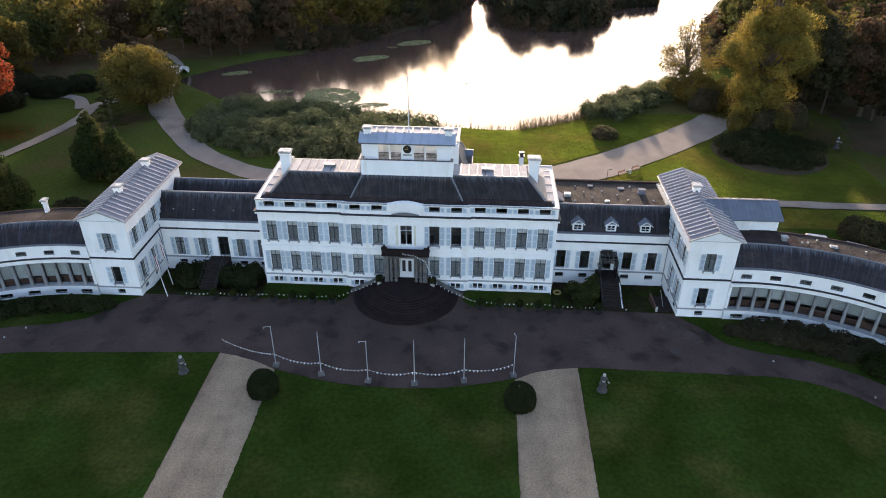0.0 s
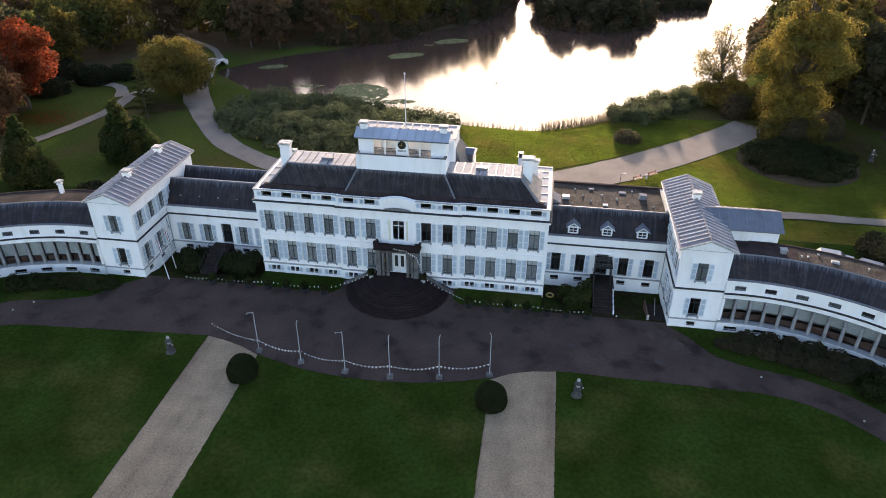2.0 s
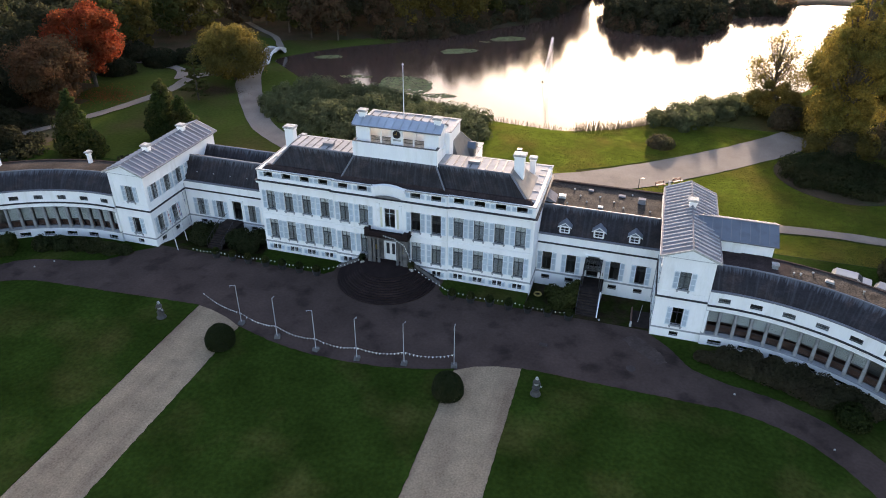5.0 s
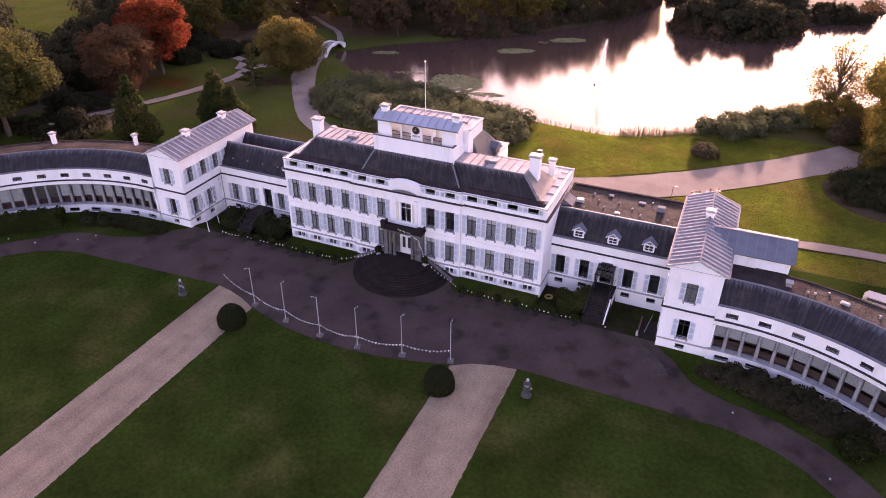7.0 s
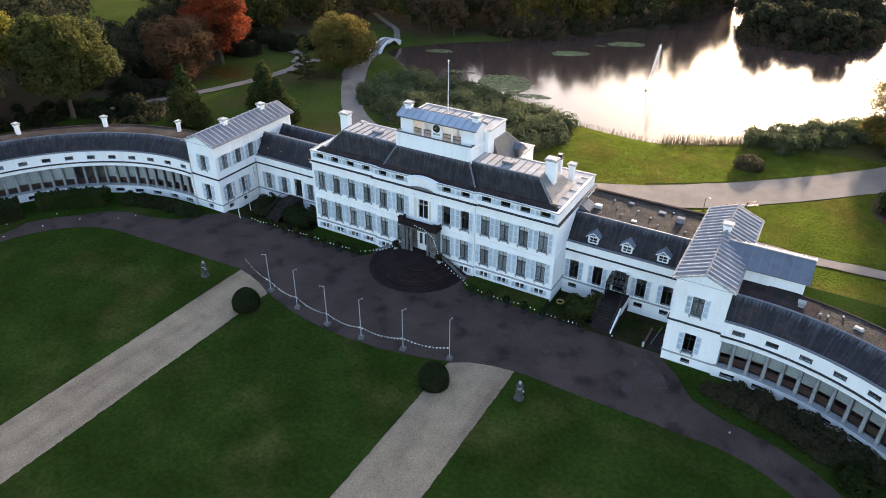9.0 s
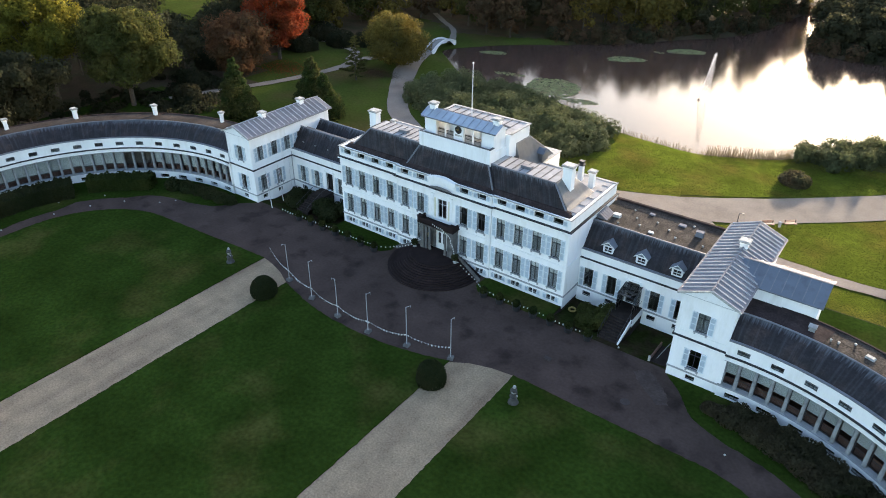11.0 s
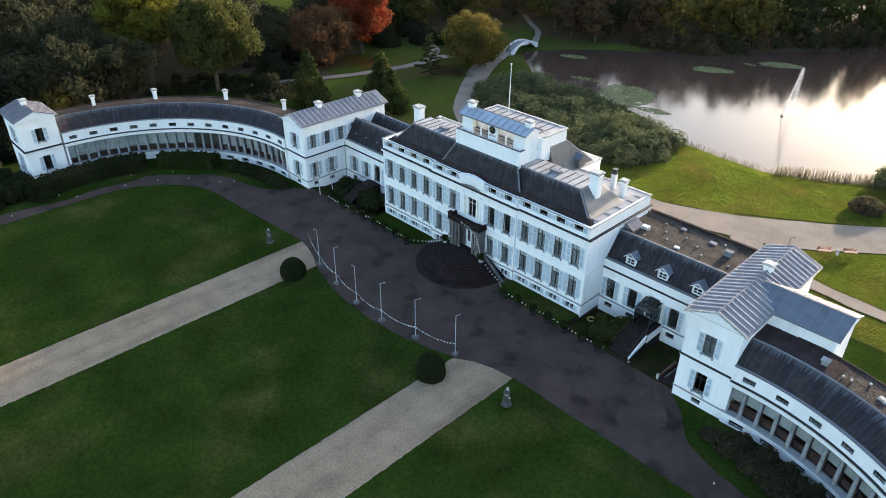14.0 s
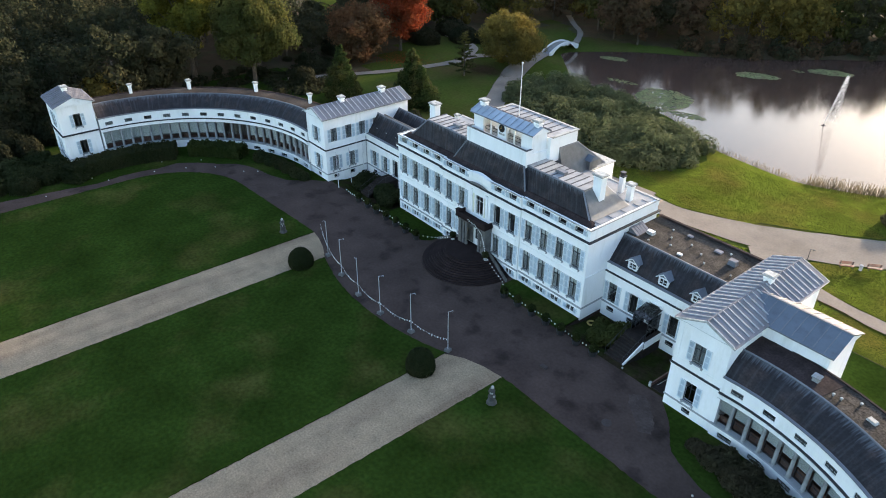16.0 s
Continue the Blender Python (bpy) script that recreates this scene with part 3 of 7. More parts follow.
def ground():
    xs = np.concatenate([[-3000, -900, -420], np.arange(-280, -84, 5.6), np.arange(-84, 100, 1.4), np.arange(100, 281, 5.6), [420, 900, 3000]])
    ys = np.concatenate([[-3000, -900, -300], np.arange(-140, 20, 5.0), np.arange(20, 216, 1.4), np.arange(216, 330, 6), [420, 900, 3000]])
    X, Y = np.meshgrid(xs, ys)
    d, ins = edge_distance(X, Y, SHORE)
    sd_ = np.where(ins, -d, d)
    Z = np.interp(sd_, [-5, -1.5, 0, 1.2, 4, 12], [-2.6, -1.7, -1.05, -0.55, -0.2, -0.02])
    far = np.clip((np.hypot(X, Y - 60) - 115) / 60, 0, 1)
    Z = Z + np.where(sd_ > 12, far * 0.35 * (np.sin(X * 0.07 + 1.3) + np.cos(Y * 0.06)), 0) * (np.abs(X) < 300)
    court = (np.abs(X) < 100) & (Y < 20)
    Z = np.where(court, -1.3, Z - 0.012)
    me = bpy.data.meshes.new("ground")
    n, m = X.shape
    idx = np.arange(n * m).reshape(n, m)
    faces = np.stack([idx[:-1, :-1], idx[:-1, 1:], idx[1:, 1:], idx[1:, :-1]], -1).reshape(-1, 4)
    me.from_pydata(np.stack([X, Y, Z], -1).reshape(-1, 3).tolist(), [], faces.tolist())
    me.materials.append(PARKGRASS), me.materials.append(LITTER)
    cx, cy = X[:-1, :-1].ravel(), Y[:-1, :-1].ravel()
    wood = np.array([any(inside(a, b, w) for w in WOODS) for a, b in zip(cx, cy)])
    wood |= (cy > 118) & (cx > -48)
    wood &= ~np.array([in_clearing(a, b) and a < -126 for a, b in zip(cx, cy)])
    me.polygons.foreach_set("material_index", wood.astype(int))
    me.polygons.foreach_set("use_smooth", [True] * len(faces))
    return tagged(new("ground", me), "mown park grass and leaf-strewn woodland floor round a pond", "ground", kind="structure")


def in_clearing(x, y):
    """The open meadow beyond the maples, with the low ground that leads to it."""
    t = max(0.0, min(1.0, ((x + 108) * -92 + (y - 37) * 73) / (92 ** 2 + 73 ** 2)))
    return math.hypot(x + 108 + 92 * t, y - 37 - 73 * t) < 9 + 8 * t or (x < -148 and y > 66)


WOODS = [
    [(-84, -150), (-84, -34), (-76, -8), (-75, 8), (-79, 21), (-86, 33), (-93, 43), (-101, 56), (-106, 70), (-100, 84), (-93, 100), (-97, 116), (-76, 106), (-60, 112), (-47, 120), (-31, 135), (-19, 149), (-9, 161), (-2, 180), (1, 204), (-1, 330), (-330, 330), (-330, -150)],
    [(15, 157), (17.5, 156), (30, 152.8), (43.5, 156.5), (50, 169), (53, 182), (61, 191), (71, 196), (78, 217), (10, 216), (13, 190), (13.6, 172)],
    [(78, 112), (74, 97), (78, 86), (86, 70), (82, 54), (96, 40), (150, 34), (330, 30), (330, 330), (104, 330), (106, 214), (91, 170), (84, 146)],
    [(9, 222), (104, 222), (104, 330), (9, 330)],
]
ground()


def sheet(name, ring, z, material, label, cat, thick=1.2):
    """A flat piece of ground with its edge going down."""
    sh = Shape()
    n = len(ring)
    sh.v = [(x, y, z) for x, y in ring] + [(x, y, z - thick) for x, y in ring]
    sh.f = [tuple(range(n))] + [(i, n + i, n + (i + 1) % n, (i + 1) % n) for i in range(n)]
    sh.mi = [0] * (n + 1)
    return whole(name, sh, material, label, cat, kind="structure")


def rough(ring, amp=0.10, step=0.45):
    """The same outline with a ragged, trodden edge."""
    out, n = [], len(ring)
    for i in range(n):
        (x0, y0), (x1, y1) = ring[i], ring[(i + 1) % n]
        L = math.hypot(x1 - x0, y1 - y0)
        k = max(1, int(L / step)) if min(y0, y1) > -139 and max(abs(x0), abs(x1)) < 100 else 1
        for j in range(k):
            x, y = x0 + (x1 - x0) * j / k, y0 + (y1 - y0) * j / k
            q = Vector((x * 2.3, y * 2.3, 0.5))
            a = amp if abs(x) > 1e-3 and abs(y0) < 137.9 or j else 0
            out.append((x + a * noise.noise(q), y + a * noise.noise(q + Vector((7, 3, 1)))))
    return out


def arc(cx, cy, r, a0, a1, n=24):
    return [(cx + r * math.cos(radians(a0 + (a1 - a0) * i / n)), cy + r * math.sin(radians(a0 + (a1 - a0) * i / n))) for i in range(n + 1)]


# the sunk ground sheet under the court is closed by this asphalt slab and the lawns on it
def slab(name, x0, y0, x1, y1, z, material, label, cat):
    return sheet(name, [(x0, y0), (x1, y0), (x1, y1), (x0, y1)], z, material, label, cat)


CX, CY = 42.0, -31.0
court = wall(Shape(), lambda s, d, z: (s, z, -d), -101, 101, -139, 20.5, [(-34.8, -3.4, -19.1, 4.3), (19.1, -3.4, 34.8, 4.3)], 1.25)
whole("driveway", court, ASPHALT, "dark worn asphalt driveway of the front court", "driveway", kind="structure")
lift = 0.11
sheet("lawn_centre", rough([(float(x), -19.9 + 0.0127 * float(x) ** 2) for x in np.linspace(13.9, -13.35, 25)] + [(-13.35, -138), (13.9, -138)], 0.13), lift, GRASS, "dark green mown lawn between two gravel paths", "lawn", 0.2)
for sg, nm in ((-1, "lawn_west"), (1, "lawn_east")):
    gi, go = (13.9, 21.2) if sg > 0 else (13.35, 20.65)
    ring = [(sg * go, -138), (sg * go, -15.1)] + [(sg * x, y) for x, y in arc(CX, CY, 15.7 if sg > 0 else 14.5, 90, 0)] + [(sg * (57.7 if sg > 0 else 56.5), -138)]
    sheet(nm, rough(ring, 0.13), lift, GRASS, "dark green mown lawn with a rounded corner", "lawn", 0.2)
    sheet("gravel_path_west" if sg < 0 else "gravel_path_east", [(sg * gi, -138), (sg * go, -138), (sg * go, -15.1), (sg * 18.5, -15.5), (sg * 16, -16.3), (sg * gi, -17.6)], 0.02, GRAVEL, "pale gravel path across the lawn", "path", 0.2)
    # verge between the drive and the curved wing
    ring = [(sg * x, y) for x, y in [(34.9, -4.4), (37, -6.2), (39.5, -9.5)] + (arc(CX, CY, 20.0, 85, 0) + [(62, -138)] if sg > 0 else arc(CX, CY, 20.0, 85, 62) + arc(CX, CY, 18.8, 52, 28) + arc(CX, CY, 17.2, 18, 0) + [(58.6, -36), (59.6, -41), (61, -50), (61, -138)]) + [(101, -138), (101, 20.4)]]
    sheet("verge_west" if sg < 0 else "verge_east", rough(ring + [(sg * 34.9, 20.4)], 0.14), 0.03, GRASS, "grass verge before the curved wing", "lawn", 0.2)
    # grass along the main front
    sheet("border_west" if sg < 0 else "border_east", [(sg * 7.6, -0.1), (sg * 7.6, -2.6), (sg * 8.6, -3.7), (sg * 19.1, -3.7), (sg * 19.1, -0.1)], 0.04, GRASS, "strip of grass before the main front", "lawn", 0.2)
    dip = Shape()
    nx, ny = 4, 10
    for i in range(nx):
        for j in range(ny):
            a, b = 19.1 + 15.7 * i / nx, 19.1 + 15.7 * (i + 1) / nx
            c, d = -3.7 + 7.8 * j / ny, -3.7 + 7.8 * (j + 1) / ny
            dip.quad(*[(sg * x, y, 0.035 + court_dip(x, y)) for x, y in ((a, c), (b, c), (b, d), (a, d))])
    whole("court_grass_west" if sg < 0 else "court_grass_east", dip, BORDERGRASS, "thin grass falling towards the link wing", "lawn", kind="structure")
sheet("back_lawn", [(-100, 20.4), (100, 20.4), (100, 22.2), (-100, 22.2)], -0.02, PARKGRASS, "mown grass behind the palace", "lawn", 1.2)

whole("pond", Shape().quad((-90, 40, WATER_Z), (130, 40, WATER_Z), (130, 235, WATER_Z), (-90, 235, WATER_Z)), WATER, "still dark pond mirroring the bright sky", "pond", kind="structure")


def ribbon(name, centre, label, z=0.05):
    """A path along a line of (x, y, width)."""
    pts = []
    for i in range(len(centre) - 1):
        p0, p1, p2, p3 = (np.array(centre[min(max(i + j, 0), len(centre) - 1)], float) for j in (-1, 0, 1, 2))
        for t in np.linspace(0, 1, 8, endpoint=False):
            pts.append(0.5 * (2 * p1 + (p2 - p0) * t + (2 * p0 - 5 * p1 + 4 * p2 - p3) * t * t + (3 * p1 - p0 - 3 * p2 + p3) * t ** 3))
    pts.append(np.array(centre[-1], float))
    sh = Shape()
    row = []
    for i, p in enumerate(pts):
        d = pts[min(i + 1, len(pts) - 1)] - pts[max(i - 1, 0)]
        n = np.array([-d[1], d[0]]) / np.hypot(d[0], d[1])
        w = p[2] / 2 + 0.25 * noise.noise((p[0] * 0.3, p[1] * 0.3, 0))
        row.append(((p[0] + n[0] * w, p[1] + n[1] * w, z), (p[0] - n[0] * w, p[1] - n[1] * w, z)))
    for a, b in zip(row, row[1:]):
        sh.quad(a[1], b[1], b[0], a[0])
    whole(name, sh, PATH, label, "path", kind="structure")


ribbon("park_path_west", [(4, 34, 6), (-12, 33, 6), (-23, 33, 5.4), (-31, 34.8, 5), (-37.2, 38.2, 4.6), (-44.6, 43.8, 4.6), (-51.6, 52.5, 5), (-57.8, 61.5, 5.6), (-62.6, 69, 6), (-66.4, 78, 4.8), (-68.2, 85.5, 3.6)], "sandy park path curving towards the bridge", 0.10)
ribbon("park_path_far", [(-68.4, 96.3, 2.2), (-71.7, 101.9, 1.9), (-77.6, 110, 1.8), (-86, 116.5, 1.8), (-95, 124, 1.8)], "narrow sandy path beyond the bridge", 0.08)
ribbon("park_path_lawn", [(-91, 18, 2.0), (-84.5, 32, 2.5), (-79.6, 45, 2.6), (-76.9, 58.5, 2.9), (-77.6, 67.5, 3.1), (-73.4, 73.2, 3.4), (-68, 74.2, 3.4), (-65, 73, 3)], "sandy path through the west lawn", 0.14)
ribbon("park_path_loop", [(-79.5, 66, 3.2), (-84, 72.5, 2.6), (-93, 75, 2.4), (-106, 76, 2.4)], "narrow sandy side path", 0.18)
ribbon("park_path_east", [(-2, 34.2, 6), (9, 33.4, 4.5), (19.5, 36.0, 7.0), (28, 40.0, 8.8), (38, 47.6, 8.4), (47.5, 55.9, 8.4), (56, 64.2, 8.4), (61, 70.5, 7.6)], "broad sandy park path behind the palace", 0.07)
ribbon("park_path_side", [(24.6, 34.5, 4.6), (27.5, 31.4, 4.0), (32, 29.6, 2.9), (38.3, 28.6, 2.5), (47, 28.0, 2.4), (59, 28.9, 2.4), (72.4, 28.7, 2.4), (95, 30, 2.5), (130, 38, 2.7)], "narrow sandy path across the east lawn", 0.12)

# ---- main building ----
MAIN = thing("palace_main_block", (0, 6.5, 0), "white stuccoed palace block with grey slate roof and pale shutters", "palace")
BAYS = [(-17.5, 0), (-14.8, 0), (-12.1, 0), (-9.4, 0), (-6.45, 1), (-3.65, 1), (3.65, 1), (6.45, 1), (9.4, 0), (12.1, 0), (14.8, 0), (17.5, 0)]
RX, RY = 7.95, -0.22                     # half width and plane of the projecting centre
FLOORS = [(2.35, 2.85), (6.88, 2.78)]
sh = Shape()
for x0, x1, y, c in ((-19.2, -RX, 0.0, 0), (-RX, RX, RY, 1), (RX, 19.2, 0.0, 0)):
    P = straight(x0, y, 0)
    holes = []
    for bx, k in BAYS:
        if x0 < bx < x1:
            s = bx - x0
            holes += [(s - 0.65, z, s + 0.65, z + h) for z, h in FLOORS] + [(s - 0.68, 11.70, s + 0.68, 12.44)]
            if abs(bx) > 5:
                holes += [(s - 0.62, 0.38, s - 0.06, 1.12), (s + 0.06, 0.38, s + 0.62, 1.12)]
    if c:
        holes += [(RX - 0.78, 6.75, RX + 0.78, 9.66), (RX - 0.85, 1.95, RX + 0.85, 4.95)]
    wall(sh, P, 0, x1 - x0, -0.3, 12.6, holes, 0.45)
part("wall", sh, STUCCO, MAIN, "white stucco wall with faint streaks")
for s in (-1, 1):
    x = s * 19.2
    part("side_wall", Shape().box(min(x, x - s * 0.45), 0.45, -0.3, max(x, x - s * 0.45), 13.1, 12.6), STUCCO, MAIN)
    part("quoin", Shape().box(min(s * RX, s * (RX - 0.4)) + 0.002, RY + 0.02, -0.3, max(s * RX, s * (RX - 0.4)) - 0.002, 0.3, 12.598), STUCCO, MAIN)
part("rear_wall", Shape().box(-18.75, 12.65, -0.3, 18.75, 13.1, 12.6), STUCCO, MAIN)
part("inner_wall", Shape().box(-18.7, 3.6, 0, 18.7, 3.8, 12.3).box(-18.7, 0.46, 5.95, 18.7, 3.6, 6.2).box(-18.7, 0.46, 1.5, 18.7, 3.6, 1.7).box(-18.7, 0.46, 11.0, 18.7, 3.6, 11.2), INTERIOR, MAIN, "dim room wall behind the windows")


def run_band(name, z0, z1, proud, material, parent, label=""):
    sh = Shape()
    for x0, x1, y in ((-19.2, -RX - proud, 0.0), (-RX - proud, RX + proud, RY), (RX + proud, 19.2, 0.0)):
        sh.box(x0 - (proud if x0 < -19 else 0), y - proud, z0, x1 + (proud if x1 > 19 else 0), y - 0.002, z1)
    for s in (-1, 1):
        a, b = sorted((s * 19.202, s * (19.2 + proud)))
        sh.box(a, -0.002, z0, b, 13.1 + proud, z1)
    part(name, sh, material, parent, label)


run_band("plinth_band", 1.46, 1.66, 0.10, SILLGREY, MAIN, "grey stone plinth band")
run_band("cornice", 10.72, 11.02, 0.22, TRIM, MAIN, "white moulded cornice")
run_band("gutter", 11.04, 11.17, 0.34, LEAD, MAIN, "dark lead-covered cornice ledge")
run_band("coping", 12.6, 12.74, 0.10, CAPSTONE, MAIN, "white parapet coping")
run_band("storey_band", 5.92, 6.10, 0.07, TRIM, MAIN)
for bx, k in BAYS:
    y = RY if k else 0.0
    dark = bx > 0 and bx < 8
    for i, (z, h) in enumerate(FLOORS):
        window(MAIN, bx, y, z, 0, 1.3, h, sw=0.645, blind=0 if dark and i else 0.24, lace=not (dark and i))
    window(MAIN, bx, y, 11.70, 0, 1.36, 0.74, sw=0.60, bars=1, transom=(), sill=False, blind=0, lace=False)
    if abs(bx) > 5:
        for q in (-0.34, 0.34):
            window(MAIN, bx + q, y, 0.38, 0, 0.56, 0.74, shutters=(q < 0, q > 0), sw=0.5, bars=2, transom=(0.5,), sill=False, blind=0, lace=False)
# balcony window and its pilasters
window(MAIN, 0, RY, 6.75, 0, 1.56, 2.9, shutters=(0, 0), sill=False, blind=0, lace=False, transom=(0.74,), frame=FRAMEWHITE)
for s in (-1, 1):
    part("pilaster", Shape().box(s * 1.55 - 0.2, RY - 0.1, 6.4, s * 1.55 + 0.2, RY - 0.002, 10.3).box(s * 1.55 - 0.27, RY - 0.14, 10.1, s * 1.55 + 0.27, RY - 0.002, 10.3), TRIM, MAIN)
    part("blind_panel", Shape().box(s * 1.15 - 0.13, RY - 0.05, 6.8, s * 1.15 + 0.13, RY - 0.002, 9.7), mat("cream_panel_%d" % (s + 1), (0.62, 0.60, 0.46), 0.7), MAIN, "cream side panel")
# raised segment over the centre
xs = np.linspace(-1.85, 1.85, 15)
ring = [(-2.3, 12.3), (2.3, 12.3), (2.3, 12.72)] + [(float(x), 12.78 + 0.3 * (1 - (x / 1.85) ** 2)) for x in xs[::-1]] + [(-2.3, 12.72)]
part("segment_parapet", Shape().solid([(x, RY - 0.3, z) for x, z in ring], [(x, 0.08, z) for x, z in ring]), STUCCO, MAIN, "raised curved parapet over the centre")
ring = [(-1.75, 11.3), (1.75, 11.3), (1.75, 11.42)] + [(float(x) * 0.94, 11.44 + 0.24 * (1 - (x / 1.85) ** 2)) for x in xs[::-1]] + [(-1.75, 11.42)]
part("arched_hood", Shape().solid([(x, RY - 0.36, z) for x, z in ring], [(x, RY - 0.302, z) for x, z in ring]), LEADGREY, MAIN, "grey lead arched hood")
# roof behind the parapet
sh = Shape()
MB, MT = 12.62, 15.5
sh.solid([(-17.8, 1.45, MB), (17.8, 1.45, MB), (17.8, 8.7, MB), (-17.8, 8.7, MB)], [(-15.2, 2.75, MT), (15.2, 2.75, MT), (15.2, 6.3, MT), (-15.2, 6.3, MT)])
part("mansard_roof", laid(sh, "mansard_roof", SLATE, lambda x, y, z: (x + y, (z - MB) / (MT - MB), 0)), None, MAIN, "dark streaked slate mansard")
part("centre_mansard", laid(Shape().solid([(-7.2, 1.12, MB), (7.2, 1.12, MB), (7.2, 4, MB), (-7.2, 4, MB)], [(-5.65, 2.25, MT - 0.02), (5.65, 2.25, MT - 0.02), (5.65, 4, MT - 0.02), (-5.65, 4, MT - 0.02)]), "centre_mansard", SLATE, lambda x, y, z: (x, (z - MB) / (MT - MB), 0)), None, MAIN, "dark slate slope below the belvedere")
for a, b in (((-17.8, 1.45, MB), (-15.2, 2.75, MT)), ((17.8, 1.45, MB), (15.2, 2.75, MT)), ((17.8, 8.7, MB), (15.2, 6.3, MT)), ((-17.8, 8.7, MB), (-15.2, 6.3, MT)),
             ((-7.2, 1.12, MB), (-5.65, 2.25, MT)), ((7.2, 1.12, MB), (5.65, 2.25, MT)), ((-15.2, 2.75, MT), (-5.7, 2.75, MT)), ((5.7, 2.75, MT), (15.2, 2.75, MT))):
    part("lead_hip", Shape().rod(a, b, 0.12, 6), LEADROLL, MAIN)
part("roof_gutter", Shape().box(-18.9, 0.5, 12.3, 18.9, 1.5, 12.5), LEAD, MAIN)
part("front_ledge", Shape().solid([(-18.6, 0.75, 12.5), (18.6, 0.75, 12.5), (18.6, 1.7, 12.5), (-18.6, 1.7, 12.5)], [(-18.2, 1.25, 12.9), (18.2, 1.25, 12.9), (18.2, 1.7, 12.9), (-18.2, 1.7, 12.9)]), BITUMEN, MAIN, "dark brown eaves flashing")
part("flat_roof", Shape().box(-18.8, 1.5, 12.3, 18.8, 12.7, 12.69), ZINCPALE, MAIN, "pale zinc flat roof")
for s in (-1, 1):
    n = 9
    for i in range(n):
        x0, x1 = 5.7 + (15.2 - 5.7) * i / n, 5.7 + (15.2 - 5.7) * (i + 1) / n
        a, b = sorted((s * x0, s * x1))
        part("roof_panel", Shape().box(a, 2.8, MT, b, 6.3, MT + 0.05), ZINCPALE, MAIN)
        part("seam", Shape().box(a - 0.06, 2.8, MT + 0.05, a + 0.06, 6.3, MT + 0.13), SEAM, MAIN)
    part("skylight", Shape().box(s * 10.2 - 0.75, 4.0, MT + 0.05, s * 10.2 + 0.75, 4.7, MT + 0.45), LEADROLL, MAIN, "low grey roof light")
    for y in (2.0, 4.4, 6.8, 9.4, 11.2):
        part("roof_panel", Shape().box(min(s * 17.9, s * 18.75), y, 12.69, max(s * 17.9, s * 18.75), y + 0.12, 12.76), LEADROLL, MAIN)
    e0, e1, e2, e3 = (s * 17.86, 1.6, MB + 0.07), (s * 17.86, 8.6, MB + 0.07), (s * 15.3, 6.25, MT - 0.04), (s * 15.3, 2.85, MT - 0.04)
    lift_ = lambda p: (p[0] + s * 0.05, p[1], p[2] + 0.05)
    part("end_slope", Shape().solid([e0, e1, e2, e3], [lift_(e0), lift_(e1), lift_(e2), lift_(e3)]), LEADGREY, MAIN, "grey lead-covered end slope")
    chimney(MAIN, s * 16.0, 4.7, 13.4, 17.55, 1.25, 1.0)
    chimney(MAIN, s * 16.9, 9.9, 12.5, 15.1 if s > 0 else 14.3, 0.72 if s > 0 else 0.42, 0.66 if s > 0 else 0.42)
st = part("vent_stack", Shape().box(14.5, 10.6, 12.5, 15.1, 11.2, 14.9), STUCCO, MAIN, "white stack with a dark pot")
part("cap", Shape().box(14.42, 10.52, 14.9, 15.18, 11.28, 15.05).box(14.55, 10.65, 15.05, 15.05, 11.15, 15.45).box(14.48, 10.58, 15.45, 15.12, 11.22, 15.53), IRON, st)
part("parapet_rear", Shape().box(-19.2, 12.75, 12.6, 19.2, 13.1, 12.75), CAPSTONE, MAIN)
# belvedere
sh = Shape().box(-5.8, 2.3, 14.6, 5.8, 6.2, 16.85)
part("belvedere_base", sh, STUCCO, MAIN, "white belvedere base")
part("balcony_deck", Shape().box(-5.45, 2.62, 16.85, 5.45, 3.4, 16.93), LEADGREY, MAIN, "lead deck of the belvedere balcony")
part("balcony_parapet", Shape().box(-5.8, 2.3, 16.852, 5.8, 2.6, 17.5).box(-5.8, 2.6, 16.852, -5.5, 3.398, 17.5).box(5.5, 2.6, 16.852, 5.8, 3.398, 17.5), STUCCO, MAIN, "white balcony parapet before the loggia")
part("parapet_lead", Shape().box(-5.83, 2.27, 17.5, 5.83, 2.62, 17.54).box(-5.83, 2.62, 17.5, -5.47, 3.39, 17.54).box(5.47, 2.62, 17.5, 5.83, 3.39, 17.54), SEAM, MAIN, "dark lead capping")
P = straight(-5.65, 3.4, 0)
wall(sh := Shape(), P, 0, 11.3, 16.85, 19.45, [(1.95, 17.0, 4.85, 19.2), (6.45, 17.0, 9.35, 19.2)], 0.3)
sh.box(-5.65, 3.75, 16.85, -5.3, 6.1, 19.45).box(5.3, 3.75, 16.85, 5.65, 6.1, 19.45)
# pale floor colour stands in for sunlight that the rear storey blocks
part("loggia_floor", Shape().box(-5.3, 3.4, 16.86, 5.3, 6.15, 16.95), CAPSTONE, MAIN)
for x in (-3.6, -1.5, 1.5, 3.6):
    part("rear_pier", Shape().box(x - 0.3, 5.8, 16.95, x + 0.3, 6.1, 19.45), STUCCO, MAIN)
part("belvedere_wall", sh, STUCCO, MAIN, "white open loggia wall")
